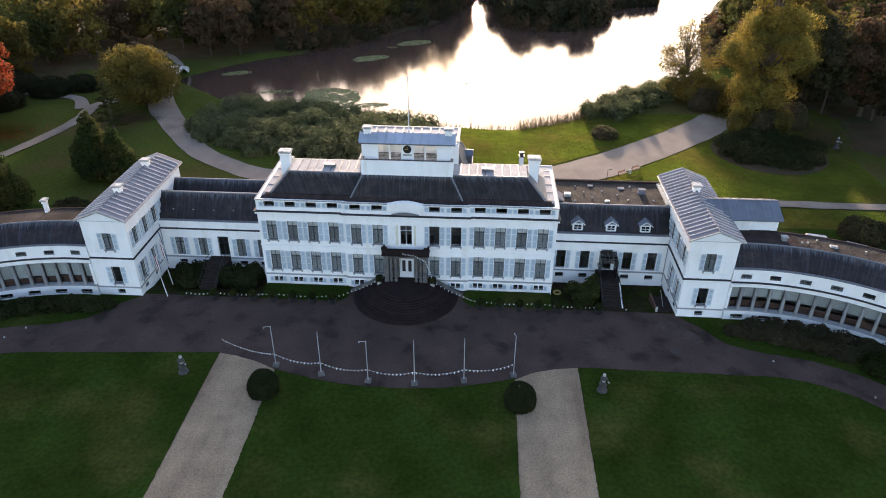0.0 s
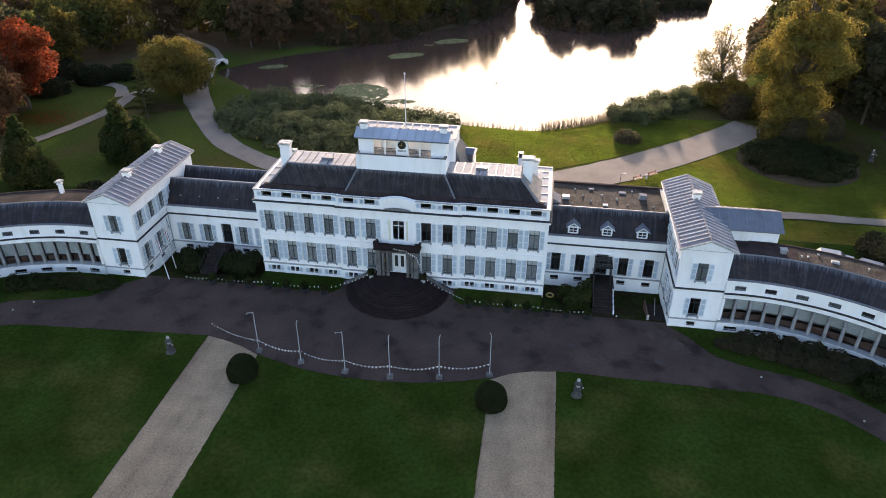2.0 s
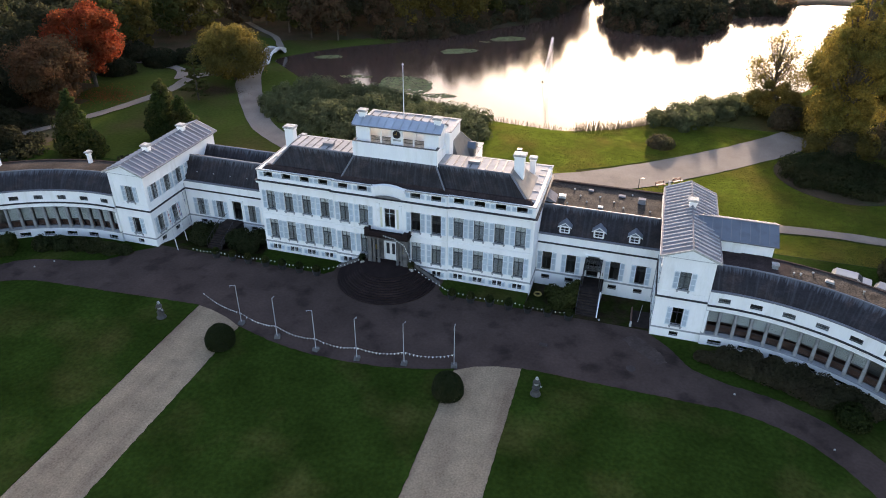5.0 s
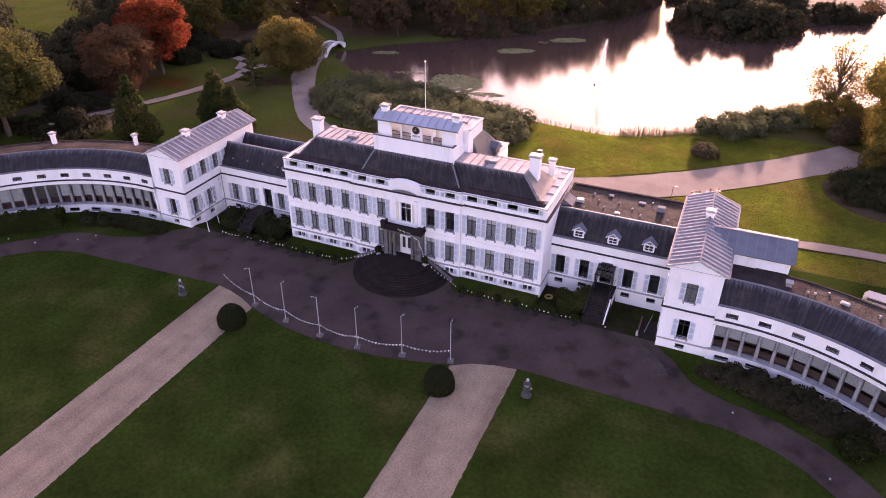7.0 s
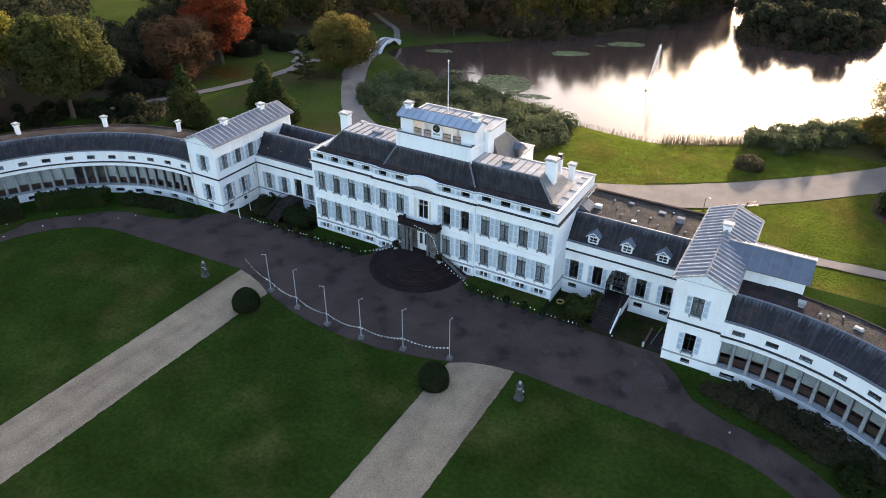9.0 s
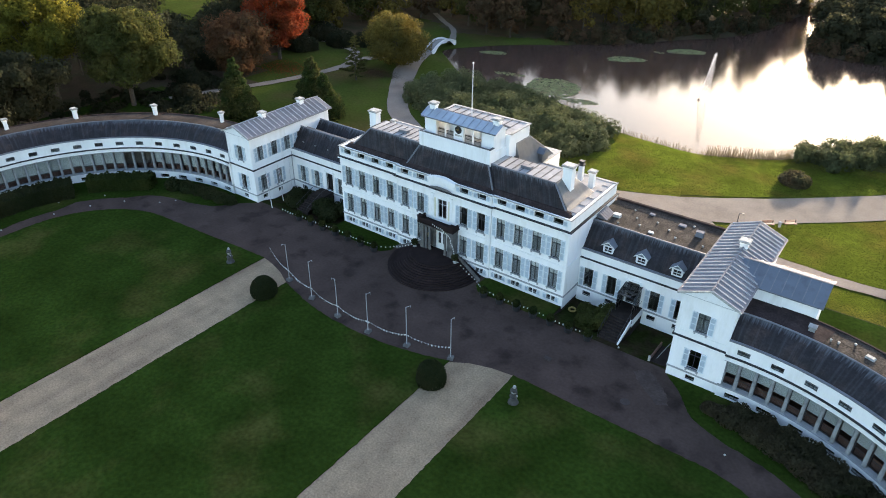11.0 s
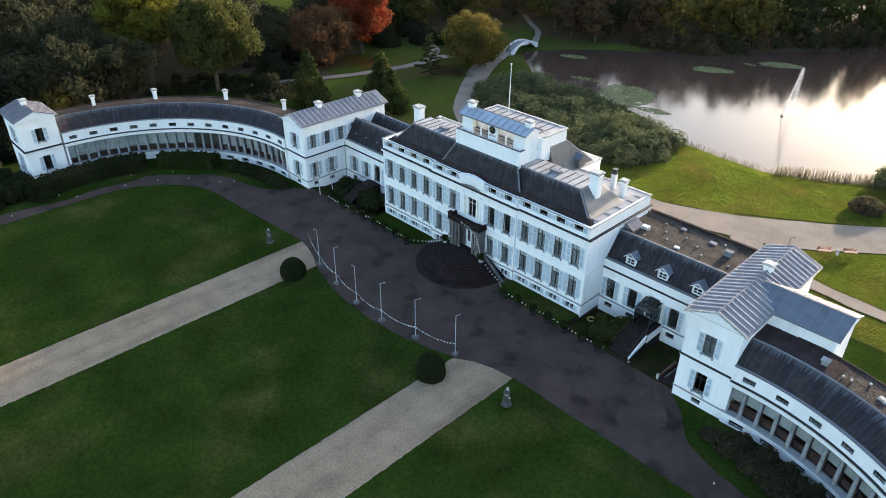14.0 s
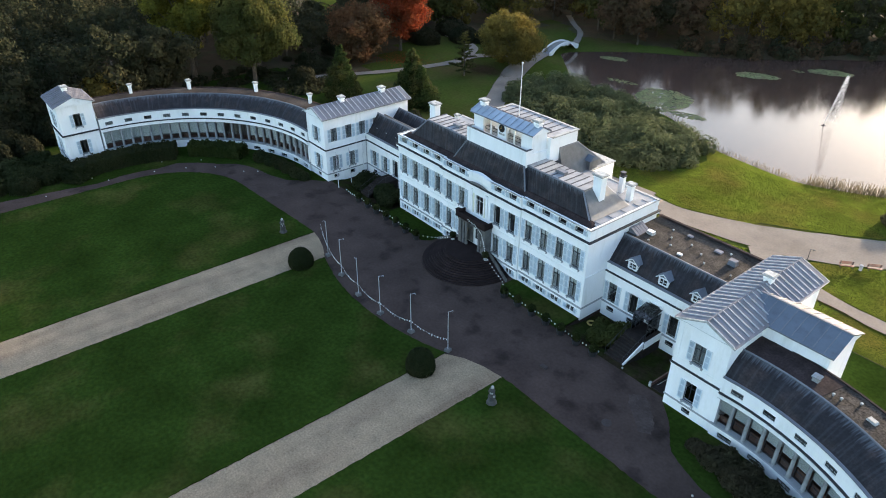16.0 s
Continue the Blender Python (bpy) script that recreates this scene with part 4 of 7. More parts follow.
for x in (-2.25, 2.25):
    part("column", Shape().lathe(x, 3.55, [(0.16, 17.0), (0.13, 17.1), (0.11, 19.05), (0.16, 19.2)], 10), STUCCO, MAIN)
    part("railing", Shape().box(x - 1.45, 3.85, 17.86, x + 1.45, 3.9, 17.92).box(x - 1.45, 3.85, 17.4, x + 1.45, 3.9, 17.45), LEAD, MAIN, "dark iron loggia railing")
part("gable_roof", Shape().solid([(-6.0, 3.1, 19.4), (6.0, 3.1, 19.4), (6.0, 6.3, 19.4), (-6.0, 6.3, 19.4)], [(-6.0, 4.75, 20.15), (6.0, 4.75, 20.15), (6.0, 4.85, 20.15), (-6.0, 4.85, 20.15)]), TRIM, MAIN)
panel_roof(MAIN, (-6.05, 3.05, 19.42), (6.05, 3.05, 19.42), (6.05, 4.8, 20.2), (-6.05, 4.8, 20.2), 11, mat("belvedere_zinc", (0.30, 0.35, 0.41), 0.4, metal=0.3, pieces=0.06))
panel_roof(MAIN, (6.05, 6.4, 19.42), (-6.05, 6.4, 19.42), (-6.05, 4.8, 20.2), (6.05, 4.8, 20.2), 11, ZINC)
for s in (-1, 1):
    chimney(MAIN, s * 5.15, 4.8, 19.9, 21.05, 0.85, 0.75)
cl = part("clock", Shape().rod((0, 3.4, 18.62), (0, 3.3, 18.62), 0.47, 24), CLOCKFACE, MAIN, "round black clock with gilt hands")
part("clock_ring", Shape().rod((0, 3.36, 18.62), (0, 3.32, 18.62), 0.54, 24), FRAMEDARK, cl)
part("clock_hand", Shape().box(-0.03, 3.27, 18.55, 0.03, 3.29, 18.98), GILT, cl)
part("clock_hand", Shape().box(-0.3, 3.265, 18.58, 0.06, 3.285, 18.66), GILT, cl)
part("wall_plaque", Shape().box(-0.55, 3.36, 17.7, 0.55, 3.397, 17.95), CAPSTONE, MAIN, "small grey carved plaque")
# rear upper storey and garden front
part("rear_storey", Shape().box(-6.3, 6.2, 15.0, 6.3, 11.4, 18.45), STUCCO, MAIN, "white rear attic storey")
part("rear_coping", Shape().box(-6.45, 6.45, 18.45, -6.05, 11.55, 18.6).box(6.05, 6.45, 18.45, 6.45, 11.55, 18.6).box(-6.05, 11.2, 18.45, 6.05, 11.55, 18.6), CAPSTONE, MAIN)
for i in range(10):
    a = -6.05 + 1.21 * i
    part("roof_panel", Shape().box(a, 6.4, 18.4, a + 1.21, 11.2, 18.5), ZINCPALE, MAIN)
    part("seam", Shape().box(a - 0.06, 6.4, 18.5, a + 0.06, 11.2, 18.58), SEAM, MAIN)
part("garden_wall", Shape().box(-8.0, 13.1, -0.3, 8.0, 18.0, 12.6), STUCCO, MAIN)
part("garden_coping", Shape().box(-8.15, 13.15, 12.6, 8.15, 18.15, 12.78), CAPSTONE, MAIN)
part("rear_mansard", Shape().solid([(-7.6, 8.0, 12.62), (7.6, 8.0, 12.62), (7.6, 16.4, 12.8), (-7.6, 16.4, 12.8)], [(-6.28, 8.0, 16.7), (6.28, 8.0, 16.7), (6.28, 11.6, 16.7), (-6.28, 11.6, 16.7)]), LEADGREY, MAIN, "grey lead-covered rear roof")
for a, b in (((7.6, 16.4, 12.8), (6.28, 11.6, 16.7)), ((6.28, 8.0, 16.72), (6.28, 11.6, 16.72))):
    part("lead_hip", Shape().rod(a, b, 0.11, 6), LEADROLL, MAIN)
dm = part("dormer", Shape().box(6.2, 12.6, 12.85, 8.0, 14.2, 14.1), LEADGREY, MAIN, "small lead-covered roof dormer")
part("dormer_roof", Shape().solid([(5.9, 12.4, 14.1), (8.2, 12.4, 14.1), (8.2, 14.4, 14.1), (5.9, 14.4, 14.1)], [(5.9, 13.35, 14.7), (8.1, 13.35, 14.7), (8.1, 13.45, 14.7), (5.9, 13.45, 14.7)]), ZINCBLUE, dm)
part("flagpole", Shape().rod((-0.1, 6.6, 18.4), (-0.1, 6.6, 26.7), 0.075, 8, 0.045).lathe(-0.1, 6.6, [(0.05, 26.7), (0.16, 26.82), (0.05, 26.95)], 8), WHITEPAINT, MAIN, "tall white flagpole")
# portico and steps
FL = 1.9
steps = thing("entrance_steps", (0, -1.5, 0), "half-round flight of dark stone steps", "steps")
for i in range(11):
    r = 6.9 - 0.33 * i
    z1 = FL * (i + 1) / 11
    ring = [(x, y) for x, y in arc(0, -1.5, r, 180, 360, 40)] + [(r, -0.35), (-r, -0.35)]
    k = Shape().solid([(x, y, z1 - FL / 11 - (0.2 if i == 0 else 0)) for x, y in ring], [(x, y, z1) for x, y in ring])
    part("step", k, DARKSTONE, steps)
PORT = thing("entrance_portico", (0, -1.2, FL), "grey stone portico with a dark balcony over the door", "portico")
for x in (-1.95, -1.35, 1.35, 1.95):
    part("column", Shape().lathe(x, -1.25, [(0.25, FL), (0.25, FL + 0.15), (0.20, FL + 0.2), (0.17, 5.4), (0.24, 5.5), (0.24, 5.6)], 14), PORTSTONE, PORT)
for s in (-1, 1):
    part("pier", Shape().box(s * 2.52 - 0.26, -1.5, FL, s * 2.52 + 0.26, RY - 0.003, 5.6).box(s * 2.52 - 0.31, -1.55, FL, s * 2.52 + 0.31, RY - 0.004, FL + 0.35), PORTSTONE, PORT)
part("entablature", Shape().box(-2.85, -1.6, 5.6, 2.85, RY - 0.003, 6.02), PORTSTONE, PORT)
part("balcony_floor", Shape().box(-3.05, -1.9, 6.02, 3.05, RY - 0.003, 6.2), DARKSTONE, PORT)
sh = Shape().box(-2.95, -1.82, 6.2, 2.95, -1.64, 6.8)
for s in (-1, 1):
    sh.box(min(s * 2.95, s * 2.77), -1.64, 6.2, max(s * 2.95, s * 2.77), RY - 0.003, 6.8).box(s * 2.72 - 0.3, -1.88, 6.2, s * 2.72 + 0.3, -1.3, 7.0).box(s * 2.72 - 0.35, -1.93, 7.0, s * 2.72 + 0.35, -1.25, 7.1)
part("balcony_parapet", sh, DARKSTONE, PORT, "blackened stone balcony parapet")
dr = part("door", Shape().box(-0.8, RY + 0.1, FL + 0.03, 0.8, RY + 0.16, 4.9), FRAMEWHITE, PORT, "white double entrance door")
for s in (-1, 1):
    part("pane", Shape().box(s * 0.4 - 0.22, RY + 0.085, 2.7, s * 0.4 + 0.22, RY + 0.1, 4.4), LEAD, dr)
    part("wall_lantern", Shape().lathe(s * 2.0, RY - 0.35, [(0.05, 3.3), (0.16, 3.45), (0.2, 3.9), (0.06, 4.1)], 8), GILT, PORT)
    ur = part("urn", Shape().lathe(s * 3.5, -1.9, [(0.3, FL - 0.5), (0.3, FL), (0.14, FL + 0.1), (0.34, FL + 0.55), (0.38, FL + 0.62)], 12), CAPSTONE, PORT)
    pl = Cloud()
    mound(pl, np.random.default_rng(7), s * 3.5, -1.9, 0.5, 0.5, 0.7, 260, 0.08, FL + 0.55)
    part("plant", pl.mesh("plant", LEAF_BOX), None, ur, "dark green plant in the urn")
    part("stair_wall", Shape().solid([(s * 3.1, -1.0, 0), (s * 7.4, -1.6, 0), (s * 7.4, -1.35, 0), (s * 3.1, -0.75, 0)], [(s * 3.1, -1.0, 2.5), (s * 7.4, -1.6, 0.35), (s * 7.4, -1.35, 0.35), (s * 3.1, -0.75, 2.5)]), PORTSTONE, PORT)
for x0, x1 in ((-2.3, -0.95), (0.95, 2.3)):
    part("side_panel", Shape().box(x0, RY - 0.06, FL, x1, RY - 0.003, 5.6), PORTSTONE, PORT)


# ---- pavilions ----
def pavilion(sg, chimneys, side):
    """One end pavilion of the main front; sg -1 west, 1 east."""
    X0, X1, Y0, Y1, E, R = 34.7, 40.4, -4.2, 13.2, 11.3, 12.6
    lab = "white stuccoed corner pavilion with a low zinc gable roof"
    T = thing("palace_pavilion", (sg * 37.55, 4.5, 0), lab, "palace pavilion", "palace pavilions")
    a, b = sorted((sg * X0, sg * X1))
    inner = sg * X0                                   # wall that looks to the centre
    fw = [(0, 1.9, 2.5), (0, 7.0, 2.35)]
    mid = sg * 37.4
    sh = Shape()
    holes = [(mid - a - 0.62, z, mid - a + 0.62, z + h) for _, z, h in fw] + [(mid - a - 0.5, 0.3, mid - a + 0.5, 0.95)]
    wall(sh, straight(a, Y0, 0), 0, b - a, -0.6, E, holes, 0.4)
    up, dn = (-2.4, 0.5, 3.3, 6.2), (-2.4, 0.9)
    if sg < 0:
        P, pos, turn = straight(inner, Y0 + 0.4, 90), (lambda y: y - Y0 - 0.4), 90
    else:
        P, pos, turn = straight(inner, Y1, -90), (lambda y: Y1 - y), -90
    holes = [(pos(y) - 0.62, 7.0, pos(y) + 0.62, 9.35) for y in up] + [(pos(y) - 0.62, 1.9, pos(y) + 0.62, 4.4) for y in dn] + [(pos(y) - 0.5, 0.3, pos(y) + 0.5, 0.95) for y in dn]
    wall(sh, P, 0, Y1 - Y0 - 0.4, -0.6, E, holes, 0.4)
    o = sorted((sg * X1, sg * (X1 - 0.4)))
    sh.box(o[0], Y0 + 0.4, -0.6, o[1], Y1, E)
    sh.box(a + 0.4, Y1 - 0.4, -0.6, b - 0.4, Y1, E)
    part("wall", sh, STUCCO, T)
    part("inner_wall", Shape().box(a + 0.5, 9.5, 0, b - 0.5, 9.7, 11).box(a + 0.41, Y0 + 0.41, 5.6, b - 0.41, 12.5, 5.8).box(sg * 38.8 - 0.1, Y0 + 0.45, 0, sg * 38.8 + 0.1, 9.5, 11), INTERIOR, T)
    for _, z, h in fw:
        window(T, mid, Y0, z, 0, 1.24, h, sw=0.62, blind=0, lace=z > 5)
    window(T, mid, Y0, 0.3, 0, 1.0, 0.65, shutters=(0, 0), sill=False, blind=0, lace=False, bars=3)
    for y in up:
        window(T, inner, y, 7.0, turn, 1.24, 2.35, sw=0.62, blind=0, sill=False)
    for y in dn:
        window(T, inner, y, 1.9, turn, 1.24, 2.5, sw=0.62, blind=0)
        window(T, inner, y, 0.3, turn, 1.0, 0.65, shutters=(0, 0), sill=False, blind=0, lace=False, bars=3)

    def band(name, z0, z1, pr, material, label=""):
        k = Shape().box(a - pr, Y0 - pr, z0, b + pr, Y0 - 0.002, z1)
        q = sorted((inner - sg * 0.002, inner - sg * pr))
        k.box(q[0], Y0, z0, q[1], 4.0 if z0 < 6.3 else Y1, z1)
        if z0 > 8:
            q = sorted((sg * X1 + sg * 0.002, sg * X1 + sg * pr))
            k.box(q[0], Y0, z0, q[1], Y1, z1)
        part(name, k, material, T, label)
    band("plinth_band", 1.2, 1.38, 0.09, SILLGREY)
    band("storey_band", 5.5, 5.62, 0.10, TRIM)
    band("gutter", 5.64, 5.82, 0.17, LEAD, "dark lead-covered string course")
    band("coping", 6.5, 6.6, 0.05, TRIM)
    band("cornice", 11.02, 11.16, 0.16, TRIM)
    band("eaves_line", 11.16, 11.24, 0.24, SILLGREY, "grey line along the eaves")
    for s in (a, b - 0.55):
        part("corner_pilaster", Shape().box(s, Y0 - 0.06, 6.62, s + 0.55, Y0 - 0.002, 11.05), STUCCO, T)
    # roof
    xm, ov = sg * 37.55, 0.35
    body = Shape().solid([(a - ov, Y0 - ov, E - 0.02), (b + ov, Y0 - ov, E - 0.02), (b + ov, Y1 + ov, E - 0.02), (a - ov, Y1 + ov, E - 0.02)],
                         [(xm - 0.02, Y0 - ov, R), (xm + 0.02, Y0 - ov, R), (xm + 0.02, Y1 + ov, R), (xm - 0.02, Y1 + ov, R)])
    rf = part("roof", body, TRIM, T, "low gable roof with standing seams")
    nP = 21 if sg > 0 else 19
    panel_roof(T, (a - ov - 0.1, Y1 + ov + .1, E), (a - ov - 0.1, Y0 - ov - .1, E), (xm, Y0 - ov - .1, R + 0.03), (xm, Y1 + ov + .1, R + 0.03), nP, ZINC, seam=RIB)
    panel_roof(T, (b + ov + 0.1, Y0 - ov - .1, E), (b + ov + 0.1, Y1 + ov + .1, E), (xm, Y1 + ov + .1, R + 0.03), (xm, Y0 - ov - .1, R + 0.03), nP, ZINC, seam=RIB)
    part("ridge_cap", Shape().rod((xm, Y0 - ov - .1, R + 0.1), (xm, Y1 + ov + .1, R + 0.1), 0.11, 6), ZINC, T)
    for ex in (a - ov - 0.1, b + ov + 0.1):
        for vy in (Y0 - ov - 0.1, Y1 + ov + 0.1):
            w0, w1 = sorted((vy, vy + (-0.09 if vy < 0 else 0.09)))
            part("verge_trim", Shape().solid([(ex, w0, E - 0.14), (xm, w0, R - 0.11), (xm, w1, R - 0.11), (ex, w1, E - 0.14)], [(ex, w0, E + 0.08), (xm, w0, R + 0.11), (xm, w1, R + 0.11), (ex, w1, E + 0.08)]), CAPSTONE, T, "pale verge board")
    for y in chimneys:
        chimney(T, xm, y, R - 0.5, R + 0.95, 0.85, 0.8)
    if side:
        ax, bx = 40.4, 46.9
        part("side_wall", Shape().box(ax - 0.1, 1.6, -0.6, bx, 7.0, 11.2), STUCCO, T, "white wall of the rear side wing")
        part("side_roof", Shape().solid([(ax - 2.6, 1.3, 11.22), (bx + 0.3, 1.3, 11.22), (bx + 0.3, 7.3, 11.22), (ax - 2.6, 7.3, 11.22)], [(ax - 2.6, 4.28, 12.5), (bx + 0.3, 4.28, 12.5), (bx + 0.3, 4.32, 12.5), (ax - 2.6, 4.32, 12.5)]), TRIM, T)
        panel_roof(T, (37.8, 1.2, 11.24), (47.3, 1.2, 11.24), (47.3, 4.3, 12.55), (37.8, 4.3, 12.55), 9, ZINCBLUE, rib=0.085, seam=LEADROLL)
        part("side_ridge", Shape().box(38.2, 4.2, 12.56, 47.3, 4.4, 12.66), ZINC, T)
        panel_roof(T, (47.3, 7.4, 11.24), (37.8, 7.4, 11.24), (37.8, 4.3, 12.55), (47.3, 4.3, 12.55), 9, ZINC, rib=0.12, seam=SEAM)
    for s, w_ in ((inner - sg * 0.1, 0.05),):
        part("downpipe", Shape().rod((s, 3.9, 0), (s, 3.9, 6.5), 0.06, 6), SILLGREY, T)
    return T


pavilion(-1, (1.2, 9.6), False)
pavilion(1, (6.6,), True)


# ---- straight link wings ----
def link_wing(sg):
    Y = 4.1
    a, b = sorted((sg * 19.2, sg * 34.7))
    T = thing("palace_link_wing", (sg * 27, 9, 0), "white link wing with dark slate roof" + (" and three small dormers" if sg > 0 else ""), "palace wing", "palace link wings")
    if sg > 0:
        ws = [20.6, 23.8, 29.5, 32.8]
        door = 26.7
    else:
        ws = [-32.3, -29.0, -23.6, -20.6]
        door = -26.1
    holes = [(x - a - 0.62, 1.5, x - a + 0.62, 4.3) for x in ws] + [(door - a - 0.75, 1.5, door - a + 0.75, 4.6)] + [(x - a - 0.55, 0.05, x - a + 0.55, 0.75) for x in ws]
    sh = wall(Shape(), straight(a, Y, 0), 0, b - a, -1.6, 6.9, holes, 0.4)
    part("wall", sh, STUCCO, T)
    part("rear_wall", Shape().box(a, 13.6, -1.3, b, 14.0, 9.6 if sg > 0 else 6.9), STUCCO, T)
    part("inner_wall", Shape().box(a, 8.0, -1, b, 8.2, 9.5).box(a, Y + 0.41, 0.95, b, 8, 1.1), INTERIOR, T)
    for x in ws:
        window(T, x, Y, 1.5, 0, 1.24, 2.8, sw=0.62, blind=0, lace=sg < 0, sill=False)
        window(T, x, Y, 0.05, 0, 1.1, 0.7, shutters=(0, 0), sill=False, blind=0, lace=False, bars=3)
    window(T, door, Y, 1.5, 0, 1.5, 3.1, shutters=(0, 0), sill=False, blind=0, lace=False)
    part("door_surround", Shape().box(door - 1.0, Y - 0.08, 1.4, door - 0.77, Y - 0.002, 4.7).box(door + 0.77, Y - 0.08, 1.4, door + 1.0, Y - 0.002, 4.7).box(door - 1.15, Y - 0.16, 4.7, door + 1.15, Y - 0.002, 4.9), TRIM, T)
    P = straight(a, Y, 0)
    part("plinth_band", bar(Shape(), P, 0, b - a, -0.1, -0.002, 1.12, 1.32), SILLGREY, T)
    part("storey_band", bar(Shape(), P, 0, b - a, -0.10, -0.002, 5.5, 5.62), TRIM, T)
    part("gutter", bar(Shape(), P, 0, b - a, -0.17, -0.002, 5.64, 5.82), LEAD, T, "dark lead-covered string course")
    part("coping", bar(Shape(), P, 0, b - a, -0.06, 0.42, 6.9, 7.0), LEADROLL, T)
    far, top = (13.7, 13.7) if sg > 0 else (9.4, 6.9)
    part("mansard_roof", laid(Shape().solid([(a, Y + 0.25, 6.85), (b, Y + 0.25, 6.85), (b, far, 6.85), (a, far, 6.85)], [(a, 6.7, 10.0), (b, 6.7, 10.0), (b, top, 10.0), (a, top, 10.0)]), "mansard_roof", SLATE, lambda x, y, z: (x, (z - 6.85) / 3.15, 0)), None, T, "dark streaked slate slope")
    part("ridge_lead", Shape().rod((a, 6.72, 10.02), (b, 6.72, 10.02), 0.13, 6), LEADROLL, T)
    if sg < 0:
        part("rear_roof", laid(Shape().solid([(a, 8.6, 6.85), (b, 8.6, 6.85), (b, 13.9, 6.85), (a, 13.9, 6.85)], [(a, 11.2, 9.9), (b, 11.2, 9.9), (b, 11.4, 9.9), (a, 11.4, 9.9)]), "rear_roof", SLATE, lambda x, y, z: (x, (z - 6.85) / 3.05, 0)), None, T, "second dark slate roof behind")
        part("ridge_lead", Shape().rod((a, 11.3, 9.92), (b, 11.3, 9.92), 0.12, 6), LEADROLL, T)
        for i in range(5):
            part("roof_hook", Shape().rod((a + 2 + 2.8 * i, 5.2, 8.1), (a + 2 + 2.8 * i, 5.0, 8.25), 0.06, 5), CAPSTONE, T)
        return T
    part("flat_roof", Shape().box(a, 6.9, 9.98, b, 13.75, 10.03), ROOFGRAVEL, T, "brown gravelled flat roof")
    part("rear_parapet", Shape().box(a, 13.75, 9.5, b, 14.1, 10.3), BITUMEN, T)
    for x in (22.5, 26.9, 31.4):
        d = part("dormer", wall(Shape(), straight(x - 0.68, 4.62, 0), 0, 1.36, 7.1, 8.2, [(0.2, 7.3, 1.16, 8.05)], 0.12).box(x - 0.68, 4.74, 7.1, x - 0.56, 6.3, 8.2).box(x + 0.56, 4.74, 7.1, x + 0.68, 6.3, 8.2), STUCCO, T, "small white dormer with a leaded gable")
        part("gable", Shape().solid([(x - 0.68, 4.6, 8.2), (x + 0.68, 4.6, 8.2), (x + 0.68, 4.74, 8.2), (x - 0.68, 4.74, 8.2)], [(x - 0.02, 4.6, 8.7), (x + 0.02, 4.6, 8.7), (x + 0.02, 4.74, 8.7), (x - 0.02, 4.74, 8.7)]), DORMERLEAD, d)
        part("window_frame", lattice(lambda s, d, z: (x - 0.6 + s, 4.58 + d, 7.18 + z), 1.2, 0.95, 2, (0.5,), 0.05, 0.1, 0.03).mesh("window_frame", FRAMEWHITE, weld=True), None, d)
        for s in (-1, 1):
            e, f = x + s * 0.92, x
            part("dormer_roof", Shape().solid([(e, 4.36, 8.1), (f, 4.36, 8.74), (f, 6.6, 8.74), (e, 6.6, 8.1)], [(e, 4.36, 8.17), (f, 4.36, 8.83), (f, 6.6, 8.83), (e, 6.6, 8.17)]), DORMERLEAD, d)
            part("barge_board", Shape().solid([(e, 4.33, 8.06), (f, 4.33, 8.70), (f, 4.36, 8.70), (e, 4.36, 8.06)], [(e, 4.33, 8.16), (f, 4.33, 8.82), (f, 4.36, 8.82), (e, 4.36, 8.16)]), TRIM, d)
        part("dormer_window", Shape().box(x - 0.48, 4.70, 7.3, x + 0.48, 4.72, 8.05), PANE, d)
        part("dormer_room", Shape().box(x - 0.56, 5.3, 7.1, x + 0.56, 5.35, 8.2), INTERIOR, d)
    for x, y, w_, h_, mt in ((21.3, 9.2, 0.75, 0.35, CAPSTONE), (26.5, 7.7, 0.45, 0.14, CAPSTONE), (29.0, 11.9, 0.7, 0.10, ZINC), (31.6, 10.6, 0.8, 0.6, LEADROLL), (24.8, 12.4, 0.5, 0.12, ZINC)):
        d = part("roof_light" if h_ < 0.5 else "vent_housing", Shape().solid([(x - w_ / 2 - .12, y - w_ * 0.5, 10.03), (x + w_ / 2 + .12, y - w_ * 0.5, 10.03), (x + w_ / 2 + .12, y + w_ * 0.5, 10.03), (x - w_ / 2 - .12, y + w_ * 0.5, 10.03)],
                 [(x - w_ / 2, y - w_ * 0.38, 10.03 + h_), (x + w_ / 2, y - w_ * 0.38, 10.03 + h_), (x + w_ / 2, y + w_ * 0.38, 10.03 + h_), (x - w_ / 2, y + w_ * 0.38, 10.03 + h_)]), mt, T)
        part("cover", Shape().box(x - w_ / 2 - 0.08, y - w_ * 0.42, 10.031 + h_, x + w_ / 2 + 0.08, y + w_ * 0.42, 10.07 + h_), TRIM if mt is CAPSTONE else ZINC, d)
    for k in range(5):
        y = 7.4 + 0.5 * k
        part("glass_lean_to", Shape().solid([(19.3, y, 10.03), (20.7, y, 10.03), (20.7, y + 0.42, 10.03), (19.3, y + 0.42, 10.03)], [(19.3, y, 10.8), (19.4, y, 10.8), (19.4, y + 0.42, 10.8), (19.3, y + 0.42, 10.8)]), ZINC, T)
    part("lead_flashing", Shape().box(34.2, 7.0, 10.03, 34.65, 13.6, 10.2), CAPSTONE, T)
